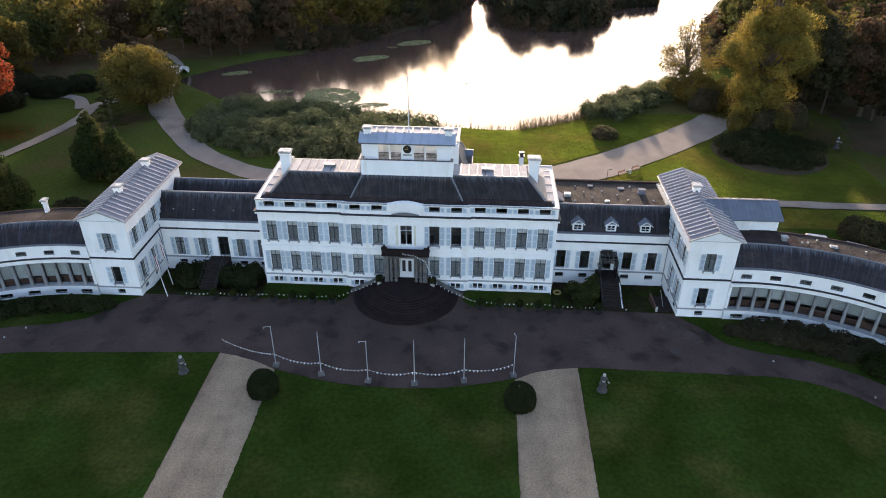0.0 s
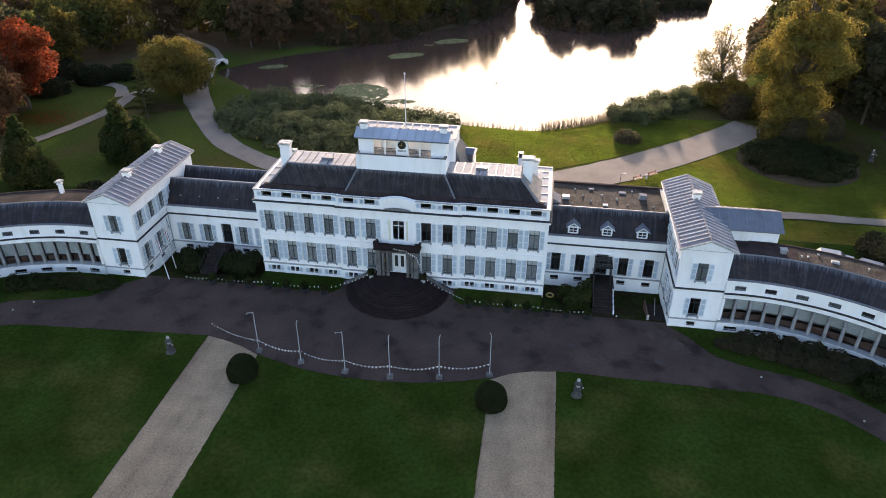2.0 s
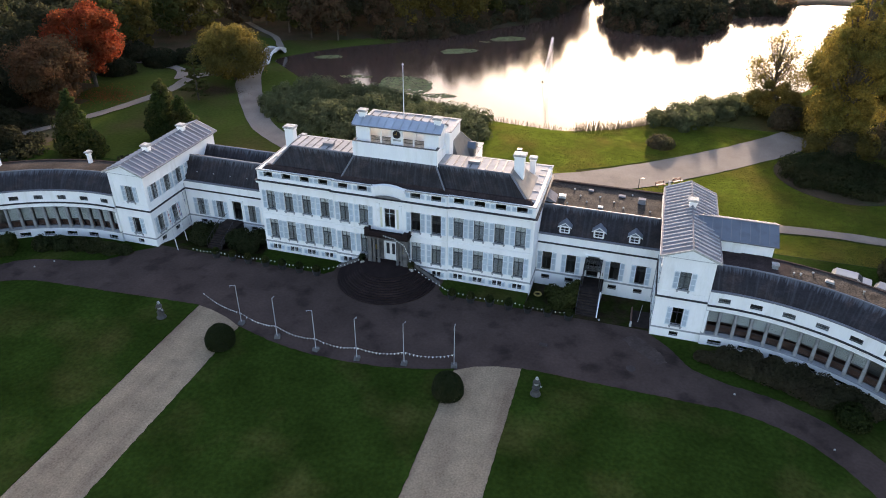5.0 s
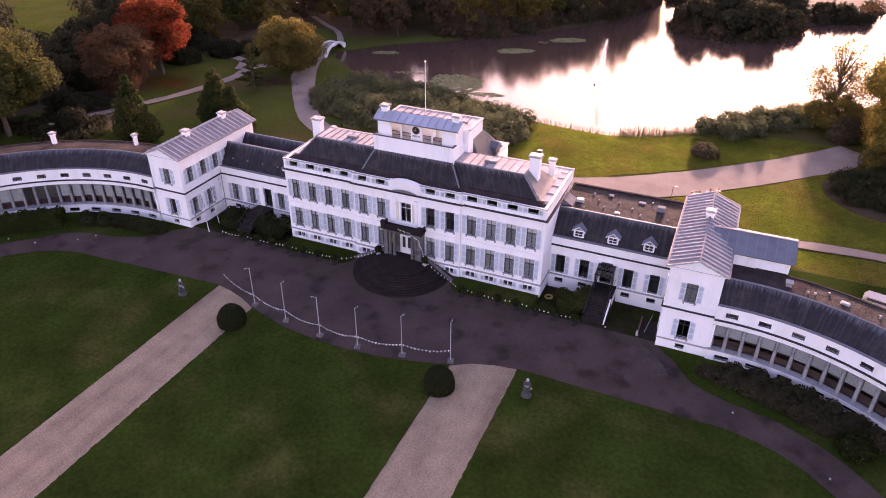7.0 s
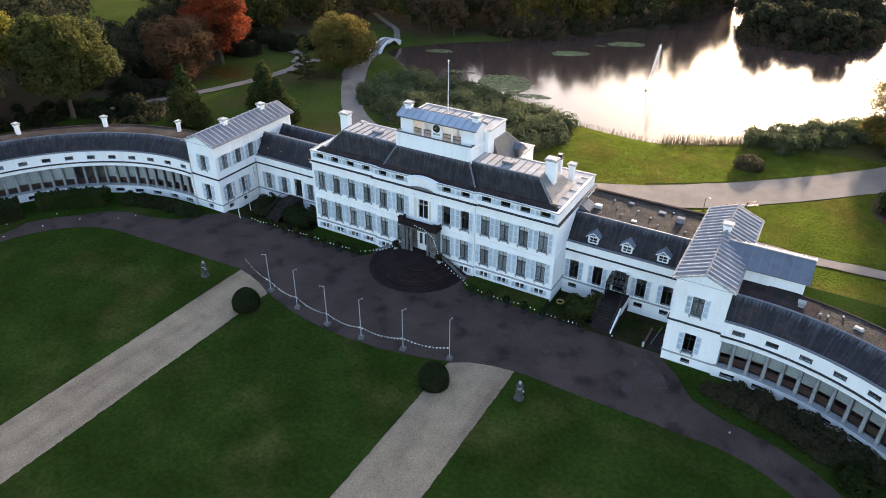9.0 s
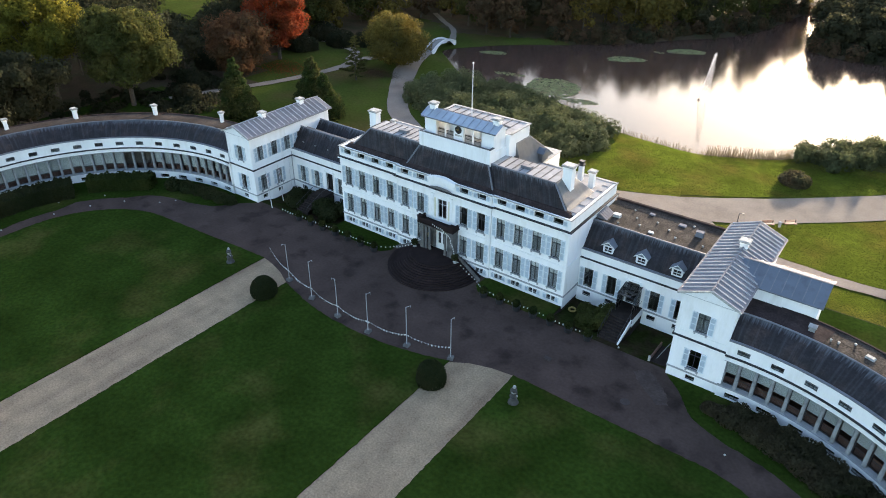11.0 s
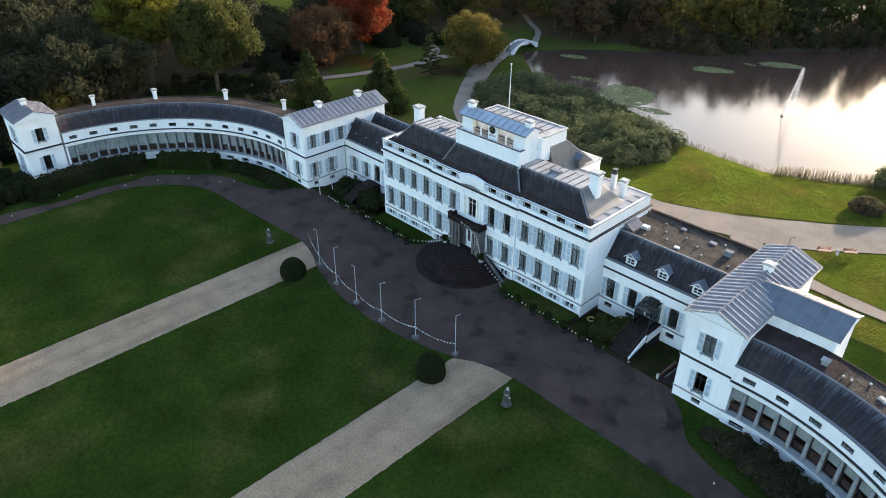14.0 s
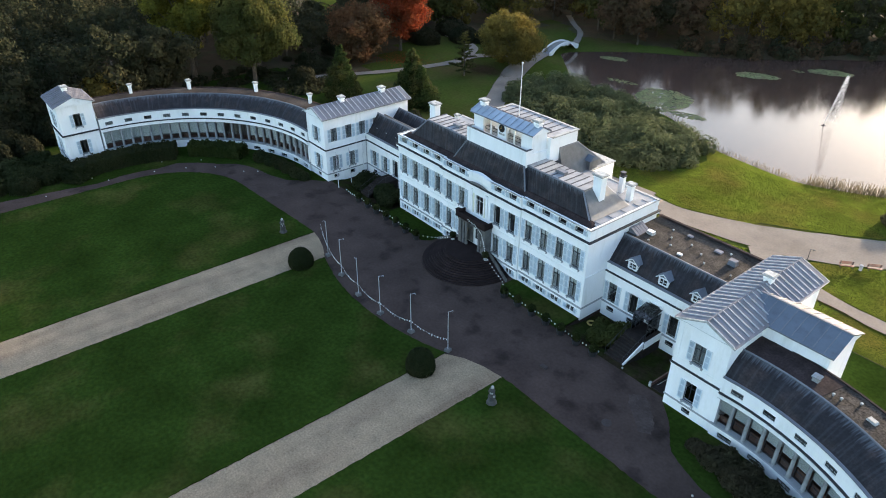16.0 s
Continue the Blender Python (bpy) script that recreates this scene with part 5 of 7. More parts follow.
    for x, y in ((22.2, 7.5), (23.6, 10.2), (24.6, 8.6), (29.4, 8.2), (30.3, 12.4), (26.2, 10.6), (32.8, 8.2), (22.6, 12.0), (28.1, 9.6)):
        part("vent_pipe", Shape().lathe(x, y, [(0.09, 10.0), (0.09, 10.16), (0.15, 10.17), (0.07, 10.25)], 8), CAPSTONE, T)
    return T


link_wing(-1)
link_wing(1)


# ---- curved wings ----
def curved_wing(sg, a0, a1, bays):
    """A quarter ring about (sg*42, -31): columns and glazing on the inside, slate slope and flat roof above."""
    RI, RT, RO = 26.6, 29.2, 32.6
    cx = sg * CX
    # s runs clockwise seen from the court, from angle a0 to a1, counted from +y towards the outside
    L = radians(a1 - a0) * RI

    def P(s, d, z):
        ang = radians(a0) + s / RI
        r = RI + d
        return (cx + sg * r * math.sin(ang), CY + r * math.cos(ang), z)
    T = thing("palace_curved_wing", (sg * 60, -13, 0), "white curved wing with grey columns, blinds behind glass and slate roof", "palace wing", "palace curved wings")
    n = bays * 2
    bw = L / n
    hb = [(bw * (2 * i + 0.55), 0.2, bw * (2 * i + 1.45), 0.85) for i in range(0, bays, 1)]
    ha = [(bw * (2 * i + 0.62), 6.12, bw * (2 * i + 1.38), 6.78) for i in range(bays)]
    st_ = n * 2
    sh = wall(Shape(), P, 0, L, -0.6, 1.45, hb, 0.5, st_)
    wall(sh, P, 0, L, 5.0, 7.5, ha, 0.4, st_)
    wall(sh, lambda s, d, z: P(s, RO - RI - 0.4 + d, z), 0, L, -0.6, 9.2, (), 0.4, n)
    for e in (0, L):
        bar(sh, P, e - (0.3 if e else 0), e + (0 if e else 0.3), 0.0, RO - RI, -0.6, 7.4)
    part("wall", sh, STUCCO, T)
    part("sill_course", bar(Shape(), P, 0, L, -0.12, 0.72, 1.45, 1.58, n), SILLGREY, T, "grey stone sill course")
    part("architrave", bar(Shape(), P, 0, L, -0.08, -0.002, 5.0, 5.35, n), TRIM, T)
    part("gutter", bar(Shape(), P, 0, L, -0.18, -0.002, 5.56, 5.74, n), LEAD, T, "dark lead-covered string course")
    part("eaves_lead", bar(Shape(), P, 0, L, -0.1, 0.42, 7.5, 7.62, n), LEADROLL, T)
    part("floor", bar(Shape(), P, 0, L, 0.51, 5.4, 1.2, 1.35, n), WOODPANEL, T)
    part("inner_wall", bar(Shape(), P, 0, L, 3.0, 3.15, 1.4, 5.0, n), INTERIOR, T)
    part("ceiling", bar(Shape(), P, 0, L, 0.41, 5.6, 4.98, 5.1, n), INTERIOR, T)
    sh = Shape()
    slope = [(0.15, 7.55), (1.1, 8.6), (1.9, 9.25), (RT - RI, 9.62)]
    m = n * 2
    for i in range(m):
        u, v = L * i / m, L * (i + 1) / m
        for (d0, z0), (d1, z1) in zip(slope, slope[1:]):
            sh.quad(P(u, d0, z0), P(v, d0, z0), P(v, d1, z1), P(u, d1, z1))
    part("slate_roof", laid(sh, "slate_roof", SLATE, lambda x, y, z: (RI * math.atan2(sg * (x - cx), y - CY), (z - 7.55) / 2.07, 0)), None, T, "dark streaked slate slope")
    sh = Shape()
    for i in range(m):
        u, v = L * i / m, L * (i + 1) / m
        sh.rod(P(u, RT - RI, 9.66), P(v, RT - RI, 9.66), 0.1, 5)
    part("ridge_lead", sh, LEADROLL, T)
    part("flat_roof", bar(Shape(), P, 0, L, RT - RI, RO - RI + 0.1, 9.2, 9.6, n), ROOFGRAVEL if sg > 0 else TARROOF, T, "brown gravelled flat roof")
    part("roof_edge", bar(Shape(), P, 0, L, RO - RI + 0.05, RO - RI + 0.25, 9.1, 9.72, n), BITUMEN, T)
    for i in range(n + 1):
        s = min(max(bw * i, 0.25), L - 0.25)
        x, y, _ = P(s, 0.22, 0)
        c = cached("wingcolumn", lambda: Shape().box(-0.26, -0.26, 1.58, 0.26, 0.26, 1.7).lathe(0, 0, [(0.22, 1.7), (0.21, 1.8), (0.175, 4.8), (0.23, 4.9)], 12).box(-0.25, -0.25, 4.9, 0.25, 0.25, 5.0).mesh("column", STONE))
        part("column", c, None, T, m=pose(x, y, 0, 0, 0, math.degrees(-sg * (radians(a0) + s / RI))))
    for i in range(n):
        s0, s1 = bw * i + 0.12, bw * (i + 1) - 0.12
        f = lattice(lambda s, d, z: P(s0 + s, 0.62 + d, 1.58 + z), s1 - s0, 3.4, 1, (0.27,), 0.06)
        w_ = part("window", f.mesh("window", FRAMEDARK, weld=True), None, T)
        part("pane", bar(Shape(), P, s0, s1, 0.645, 0.652, 1.6, 4.97), PANE, w_)
        drop = (2.5 if sg < 0 else 3.0) + 0.3 * ((i * 7) % 5) / 5 if i not in (10, 11, 12) else 4.6
        part("blind", bar(Shape(), P, s0 + 0.05, s1 - 0.05, 0.695, 0.71, drop, 4.97), GALLERYBLIND, w_)
        part("panel", bar(Shape(), P, s0, s1, 1.1, 1.15, 1.4, 2.2 + 0.3 * ((i * 3) % 4) / 4), WOODPANEL, w_)
    for i in range(bays):
        s = bw * (2 * i + 1)
        x, y, _ = P(s, 0, 0)
        turn = math.degrees(-sg * (radians(a0) + s / RI))
        window(T, x, y, 6.12, turn, bw * 0.76, 0.66, shutters=(0, 0), sill=False, blind=0, lace=i % 3 != 1, bars=3, transom=(0.5,))
        window(T, x, y, 0.2, turn, bw * 0.9, 0.65, shutters=(0, 0), sill=False, blind=0, lace=False, bars=3, transom=())
    for s, wd in ((0.143, 0.6), (0.394, 0.95), (0.648, 1.1), (0.85, 0.6)):
        x, y, _ = P(L * s, 5.4, 0)
        if sg < 0:
            chimney(T, x, y, 9.4, 11.5, wd * 0.62, 0.55)
    if sg > 0:
        for x, y, h_ in ((48.9, -1.4, 0.2), (49.6, -1.4, 0.2), (55.6, -3.4, 0.3), (51.0, -0.6, 0.12), (58.2, -5.0, 0.25)):
            part("vent_pipe", Shape().lathe(x, y, [(0.08, 9.55), (0.08, 9.6 + h_), (0.15, 9.62 + h_), (0.09, 9.69 + h_)], 8), CAPSTONE, T)
        part("roof_light", Shape().solid([(52.0, -2.1, 9.6), (52.9, -2.4, 9.6), (53.05, -1.8, 9.6), (52.15, -1.5, 9.6)], [(52.1, -2.02, 9.78), (52.8, -2.26, 9.78), (52.92, -1.84, 9.78), (52.22, -1.6, 9.78)]), CAPSTONE, T)
        part("stub_stack", Shape().box(46.7, -1.0, 9.6, 47.3, -0.4, 10.1).box(46.6, -1.1, 10.1, 47.4, -0.3, 10.2), STONE, T)
        part("dark_roof", bar(Shape(), P, 0.2, 7.4, RT - RI + 0.15, RO - RI, 9.605, 9.64, 6), BITUMEN, T)
    return T


curved_wing(-1, -3.5, 90.3, 13)
curved_wing(1, -3.5, 62, 9)


def end_pavilion():
    T = thing("palace_end_pavilion", (-74, -34, 0), "white end pavilion with a low zinc gable roof", "palace pavilion", "palace pavilions")
    X0, X1, Y0, Y1, E, R = -76.4, -68.7, -37.4, -31.4, 11.0, 12.3
    sh = wall(Shape(), straight(X1, Y0, 90), 0, Y1 - Y0, -0.6, E, [(2.4, 1.9, 3.6, 4.4), (2.4, 7.0, 3.6, 9.3)], 0.4)
    wall(sh, straight(X0, Y0, 0), 0, X1 - X0 - 0.4, -0.6, E, [(3.4, 1.9, 4.6, 4.4), (3.4, 7.0, 4.6, 9.3)], 0.4)
    sh.box(X0, Y0 + 0.4, -0.6, X0 + 0.4, Y1, E).box(X0 + 0.4, Y1 - 0.4, -0.6, X1 - 0.4, Y1, E)
    part("wall", sh, STUCCO, T)
    part("inner_wall", Shape().box(-73, Y0 + 0.5, 0, -72.8, Y1 - 0.5, 10.8).box(-76, -34.1, 0, -69.5, -34, 10.8), INTERIOR, T)
    for z, h in ((1.9, 2.5), (7.0, 2.3)):
        window(T, X1, Y0 + 3, z, 90, 1.2, h, blind=0, lace=False)
        window(T, X0 + 4.0, Y0, z, 0, 1.2, h, blind=0)
    for z0, z1, pr, mt, nm in ((1.2, 1.38, 0.09, SILLGREY, "plinth_band"), (5.62, 5.86, 0.22, LEAD, "gutter"), (10.75, 10.95, 0.18, TRIM, "cornice")):
        part(nm, Shape().box(X1 + 0.002, Y0 - pr, z0, X1 + pr, Y1, z1).box(X0, Y0 - pr, z0, X1, Y0 - 0.002, z1), mt, T)
    ym, ov = (Y0 + Y1) / 2, 0.35
    part("roof", Shape().solid([(X0 - ov, Y0 - ov, E), (X1 + ov, Y0 - ov, E), (X1 + ov, Y1 + ov, E), (X0 - ov, Y1 + ov, E)], [(X0 - ov, ym - .02, R), (X1 + ov, ym - .02, R), (X1 + ov, ym + .02, R), (X0 - ov, ym + .02, R)]), TRIM, T)
    panel_roof(T, (X0 - ov, Y0 - ov - .1, E), (X1 + ov + .1, Y0 - ov - .1, E), (X1 + ov + .1, ym, R + .03), (X0 - ov, ym, R + .03), 10, ZINC)
    panel_roof(T, (X1 + ov + .1, Y1 + ov + .1, E), (X0 - ov, Y1 + ov + .1, E), (X0 - ov, ym, R + .03), (X1 + ov + .1, ym, R + .03), 10, ZINC)
    chimney(T, -73.5, ym, R - 0.4, R + 0.9, 0.9, 0.8)


end_pavilion()
sheet("rear_border", [(-34.9, 13.2), (34.9, 13.2), (34.9, 20.45), (-34.9, 20.45)], 0.03, PARKGRASS, "mown grass behind the palace walls", "lawn", 0.2)


# ---- plants ----
def lobes(rng, h, r, base, n, shape="round"):
    """Centres and radii of the clumps of a crown."""
    out = []
    for i in range(n):
        t = (i + 0.5) / n
        z = base + (h - base) * (0.08 + 0.84 * t)
        if shape == "cone":
            k = r * (1.0 - 0.86 * t)
        elif shape == "spreading":
            k = r * (1.0 - 0.6 * t)
        elif shape == "flame":
            k = r * max(0.25, math.sin(math.pi * min(1, 0.18 + 0.80 * t)))
        else:
            k = r * max(0.3, math.sin(math.pi * (0.16 + 0.70 * t)))
        a = i * 2.4 + rng.uniform(-0.4, 0.4)
        m = {"cone": 0.45, "flame": 0.5}.get(shape, 0.58)
        q = k * (0.62 if shape == "round" else 0.55) * rng.uniform(0.8, 1.2)
        if n >= 18 and shape != "cone":
            m, q = rng.uniform(0.35, 0.82), k * rng.uniform(0.30, 0.52)
            z += rng.uniform(-0.05, 0.05) * h
        out.append(((math.cos(a) * k * m, math.sin(a) * k * m, z), (q, q, q * rng.uniform(0.7, 0.95))))
    return out


def crown_quads(rng, lob, count, size, at=(0, 0, 0), hollow=0.72):
    tot = sum(r[0] * r[1] for _, r in lob)
    qs = []
    for c, r in lob:
        n = max(6, int(count * r[0] * r[1] / tot))
        p, nr = ball_points(rng, n, np.array(c) + np.array(at), r, hollow)
        qs.append(leaves(rng, p, nr, size, 0.5))
        p, nr = ball_points(rng, n // 3, np.array(c) + np.array(at), np.array(r) * 0.62, 0.85, -1)
        qs.append(leaves(rng, p, nr, size * 1.7, 0.4, 1.0))
    return np.concatenate(qs)


def trunk_shape(rng, h, base, r0, lob, bare=False):
    sh = Shape()
    pts = [Vector((0, 0, -0.3))]
    top = h * (0.93 if bare else 0.7)
    for i in range(1, 6):
        pts.append(Vector((rng.uniform(-0.25, 0.25) * i * 0.4, rng.uniform(-0.25, 0.25) * i * 0.4, top * i / 5)))
    for i in range(5):
        sh.rod(pts[i], pts[i + 1], r0 * (1 - 0.17 * i), 7, r0 * (1 - 0.17 * (i + 1)))
    for c, r in lob:
        z = max(base * 0.7, c[2] * 0.6)
        k = min(4.99, z / top * 5)
        a = pts[int(k)].lerp(pts[min(5, int(k) + 1)], k - int(k))
        b = Vector(c)
        m = a.lerp(b, 0.5) + Vector((0, 0, -0.08 * (b - a).length))
        sh.rod(a, m, r0 * 0.38, 5, r0 * 0.24), sh.rod(m, b, r0 * 0.24, 5, r0 * 0.08)
        if bare:
            for _ in range(5):
                e = b + Vector((rng.uniform(-1, 1) * r[0], rng.uniform(-1, 1) * r[1], rng.uniform(-0.2, 1) * r[2]))
                sh.rod(m.lerp(b, rng.uniform(0.3, 1)), e, r0 * 0.09, 4, r0 * 0.03)
    return sh


def tree(name, x, y, h, r, base, material, label, seed, count=2600, size=0.42, n=12, shape="round", hollow=0.72, bare=False, z=0.0, cat="tree", spread=1.0):
    rng = np.random.default_rng(seed)
    lob = lobes(rng, h, r, base, n, shape)
    T = thing(name, (x, y, z), label, cat)
    BASE[T] = Vector((0, 0, 0))
    part("trunk", trunk_shape(rng, h, base, 0.028 * h, lob, bare), BARK, T)
    c = Cloud()
    c.add_quads(crown_quads(rng, lob, count, size, hollow=hollow))
    part("crown", c.mesh("crown", material), None, T)
    return T


# single trees of the park
tree("beech_tree", -66.6, 69.8, 13.5, 8.8, 0.6, LEAF_OLIVE, "broad golden-olive autumn tree beside the path", 1, 17000, 0.165, 34)
tree("maple_tree", -95, 55, 19, 9.0, 3, LEAF_RED, "tall tree with bright red autumn leaves", 2, 16000, 0.2, 30)
tree("maple_tree", -93, 41, 15.5, 9.2, 1.0, LEAF_RUST, "rounded tree with brown-red autumn leaves", 3, 15000, 0.19, 28)
tree("lime_tree", -93, 10.5, 21, 10.0, 5, LEAF_GREEN, "large dense green tree behind the curved wing", 4, 22000, 0.22, 34)
tree("lime_tree", -105.5, 0.5, 25, 9.0, 8, LEAF_LIME, "tall tree turning yellow behind the curved wing", 5, 17000, 0.22, 30)
tree("oak_tree", -92, -12, 17, 8.0, 3, LEAF_DARK, "dark green tree behind the curved wing", 6, 9000, 0.28, 18)
tree("yew_tree", -88, -25.5, 10.5, 4.6, 0.4, LEAF_OLIVE, "small bushy olive-gold tree behind the end pavilion", 7, 4500, 0.22, 12)
tree("cypress_tree", -69.5, 20.5, 13.5, 5.2, 0.2, LEAF_CONIFER, "broad dark conifer on the west lawn", 8, 12000, 0.18, 30, "cone", 0.8)
tree("cypress_tree", -58.5, 32, 13.0, 5.2, 0.2, LEAF_CONIFER, "broad dark conifer beside the west lawn", 9, 12000, 0.18, 30, "cone", 0.8)
tree("cypress_tree", -54.0, 31, 10.5, 4.6, 0.2, LEAF_CONIFER, "lower dark conifer beside the west lawn", 10, 7000, 0.18, 24, "cone", 0.8)
rng = np.random.default_rng(11)
T = thing("larch_tree", (-66.5, 54, 0), "slender sparse young conifer with level branches on the lawn", "tree")
BASE[T] = Vector((0, 0, 0))
sh, c = Shape().rod((0, 0, -0.3), (0.15, 0, 11.0), 0.2, 7, 0.03), Cloud()
for i in range(46):
    z, a = 1.2 + 9.4 * i / 45, i * 2.4 + rng.uniform(-0.3, 0.3)
    r = (3.9 * (1 - z / 11.4) + 0.35) * rng.uniform(0.75, 1.15)
    tip = np.array([r * math.cos(a), r * math.sin(a), z + 0.12 * r])
    sh.rod((0, 0, z), tip, 0.05, 4, 0.015)
    n = int(55 * r) + 16
    t = rng.uniform(0.2, 1.0, n)[:, None]
    c.add_quads(leaves(rng, np.array([0, 0, z]) + (tip - np.array([0, 0, z])) * t + rng.normal(0, 0.16, (n, 3)) * [1, 1, 0.5], np.tile([0, 0, 1.0], (n, 1)), 0.15, 0.5))
part("trunk", sh, BARK, T)
part("crown", c.mesh("crown", LEAF_GREEN), None, T)
tree("lime_tree", 65.9, 65.2, 34, 8.2, 0.3, LEAF_YELLOW, "tall golden-yellow tree at the path", 12, 52000, 0.135, 96, "flame", 0.45)
tree("lime_tree", 78, 82, 24, 7.5, 2, LEAF_OLIVE, "tall olive-gold tree at the wood's edge", 13, 11000, 0.29, 26, "flame", 0.55)
tree("oak_tree", 56.6, 87, 17.4, 8.0, 4.0, LEAF_OLIVE, "half-bare spreading tree with thin golden leaves", 14, 6500, 0.10, 34, "spreading", 0.25, True)
tree("oak_tree", 56.5, 80.5, 8.0, 5.4, 0.3, LEAF_OLIVE, "low bushy golden tree by the water", 15, 8000, 0.16, 18, "round", 0.5)
tree("lime_tree", 84, 96, 25, 9.5, 3, LEAF_OLIVE, "tall olive tree at the wood's edge", 16, 10000, 0.3, 22, "flame")
tree("oak_tree", 92, 74, 22, 9.0, 2, LEAF_BROWN, "brown tree at the wood's edge", 17, 9000, 0.3, 20)


def wood(name, material, label, spots, rng, h0, h1, r0, r1, count, size, shape="round"):
    c = Cloud()
    tr = Shape()
    for x, y in spots:
        h, r = rng.uniform(h0, h1), rng.uniform(r0, r1)
        lob = lobes(rng, h, r, h * 0.02, 11 if shape == "round" else 10, shape)
        if all(any(inside(x + i, y + j, w) for w in WOODS) for i, j in ((14, 0), (0, -14), (10, -10), (-10, -10))):
            lob, k = lob[len(lob) // 2 - 1:], 0.55         # deep in the wood only the tops show
        else:
            k = 1.0
        c.add_quads(crown_quads(rng, lob, int(count * k), size, (x, y, 0)))
        tr.rod((x, y, -0.3), (x + rng.uniform(-.4, .4), y, h * 0.6), 0.3, 5, 0.16)
    T = thing(name, (spots[0][0], spots[0][1], 0), label, "woodland", kind="stuff")
    part("crowns", c.mesh("crowns", material), None, T, m=Matrix.Identity(4))
    part("trunks", tr.mesh("trunks", BARK), None, T, m=Matrix.Identity(4))
    return T


rng = np.random.default_rng(77)
spots = []
for gx in np.arange(-186, 170, 9.0):
    for gy in np.arange(-66, 246, 9.0):
        x, y = gx + rng.uniform(-3, 3), gy + rng.uniform(-3, 3)
        if not any(inside(x, y, w) for w in WOODS) or (in_clearing(x, y) and x < -138) or (55 < x < 114 and y > 203):
            continue
        if (x < -78 and not -42 < y < 188) or (x > 104 and y < 92) or (x > 126 and y < 134) or x > 148:
            continue
        if -101 < x < -76 and -20 < y < 60 or math.hypot(x + 105.5, y - 0.5) < 9:
            continue
        if math.hypot(x + 88, y - 117) < 5 or (x > 0 and y < 60 and x > 150) or (y > 150 and math.hypot(x, y) > 300):
            continue
        spots.append((x, y))
isl = [s for s in spots if inside(*s, WOODS[1])]
low = [s for s in spots if in_clearing(*s)]
rest = [s for s in spots if not inside(*s, WOODS[1]) and s not in low]
kinds = {"a": [], "b": [], "c": [], "d": [], "e": []}
for s in rest:
    k = noise.noise((s[0] * 0.03, s[1] * 0.03, 3.3)) + rng.uniform(-0.25, 0.25)
    if s[0] > 60:
        k += 0.12
    if s[0] < -72 and s[1] < 62 or s[0] > 76 and s[1] < 92:
        k = -0.5
    if s[0] < -72 and s[1] < 62:
        kinds["e"].append(s)
        continue
    kinds["a" if k < -0.08 else "b" if k < 0.14 else "c" if k < 0.3 else "d"].append(s)
wood("woodland_dark", LEAF_DARK, "dense dark green woodland round the park", kinds["a"], rng, 15, 21, 4.5, 6.8, 1150, 0.36)
wood("woodland_west", LEAF_NIGHT, "dense blackish woodland behind the west wing", kinds["e"], rng, 16, 22, 4.5, 6.8, 1300, 0.28)
wood("woodland_green", LEAF_GREEN, "dense green woodland round the park", kinds["b"], rng, 16, 22, 5, 6.8, 1150, 0.36)
wood("woodland_brown", LEAF_BROWN, "autumn-brown woodland round the park", kinds["c"], rng, 15, 21, 4.5, 6.8, 1150, 0.36)
wood("woodland_olive", LEAF_OLIVE, "olive-gold woodland round the park", kinds["d"], rng, 15, 22, 4.5, 6.8, 1150, 0.36)
wood("woodland_low", LEAF_DARK, "lower dark trees before the far meadow", low, rng, 6.5, 9.5, 4.5, 6.5, 1100, 0.32)
wood("island_thicket", LEAF_DARK, "dark thicket on the tongue of land in the pond", [s for s in isl if s[0] < 47], rng, 6, 10, 4.5, 6, 1000, 0.42)
wood("island_scrub", LEAF_DARK, "low scrub at the end of the tongue of land", [s for s in isl if s[0] >= 47], rng, 3.5, 5, 3.5, 5, 900, 0.36)


def shrub(name, x, y, rx, ry, h, material, label, seed, size=0.16, density=26, cat="shrub", group="", lumps=3):
    rng = np.random.default_rng(seed)
    c = Cloud()
    area = rx * ry * 3.1 + (rx + ry) * h * 1.6
    mound(c, rng, 0, 0, rx, ry, h, int(area * density), size)
    for _ in range(lumps):
        a = rng.uniform(0, 6.28)
        mound(c, rng, math.cos(a) * rx * 0.55, math.sin(a) * ry * 0.55, rx * 0.5, ry * 0.5, h * rng.uniform(0.8, 1.08), int(area * density * 0.3), size)
    return whole(name, c.mesh(name, material), None, label, cat, group, at=(x, y, 0.02))


# great shrubbery before the pond
HEDGE = [(-51, 55), (-46.5, 48.5), (-40, 46.2), (-31, 42), (-20, 40), (-10, 39.5), (-3.5, 43), (0.8, 49.5), (1.2, 56), (-1.8, 60.4), (-9.5, 63.2), (-18, 66.5), (-29, 70), (-40, 72), (-47, 66), (-51, 60)]
c, rng = Cloud(), np.random.default_rng(5)
for gx in np.arange(-52, 6, 1.95):
    for gy in np.arange(38, 73, 1.95):
        x, y = gx + rng.uniform(-0.9, 0.9), gy + rng.uniform(-0.9, 0.9)
        if inside(x, y, HEDGE):
            rim = min(1.0, float(edge_distance(np.array([x]), np.array([y]), HEDGE)[0][0]) / 2.5)
            r = 0.95 + 1.6 * rng.uniform() ** 1.8
            top = 1.3 + 1.5 * rim + 2.2 * noise.noise((x * 0.15, y * 0.15, 1.0)) + 0.35 * r + rng.uniform(-0.3, 0.4)
            mound(c, rng, x, y, r, r * rng.uniform(0.85, 1.15), max(0.9, top), int(100 + 85 * r * r), 0.13, 0.0, 0.4, 0.95, 0.035)
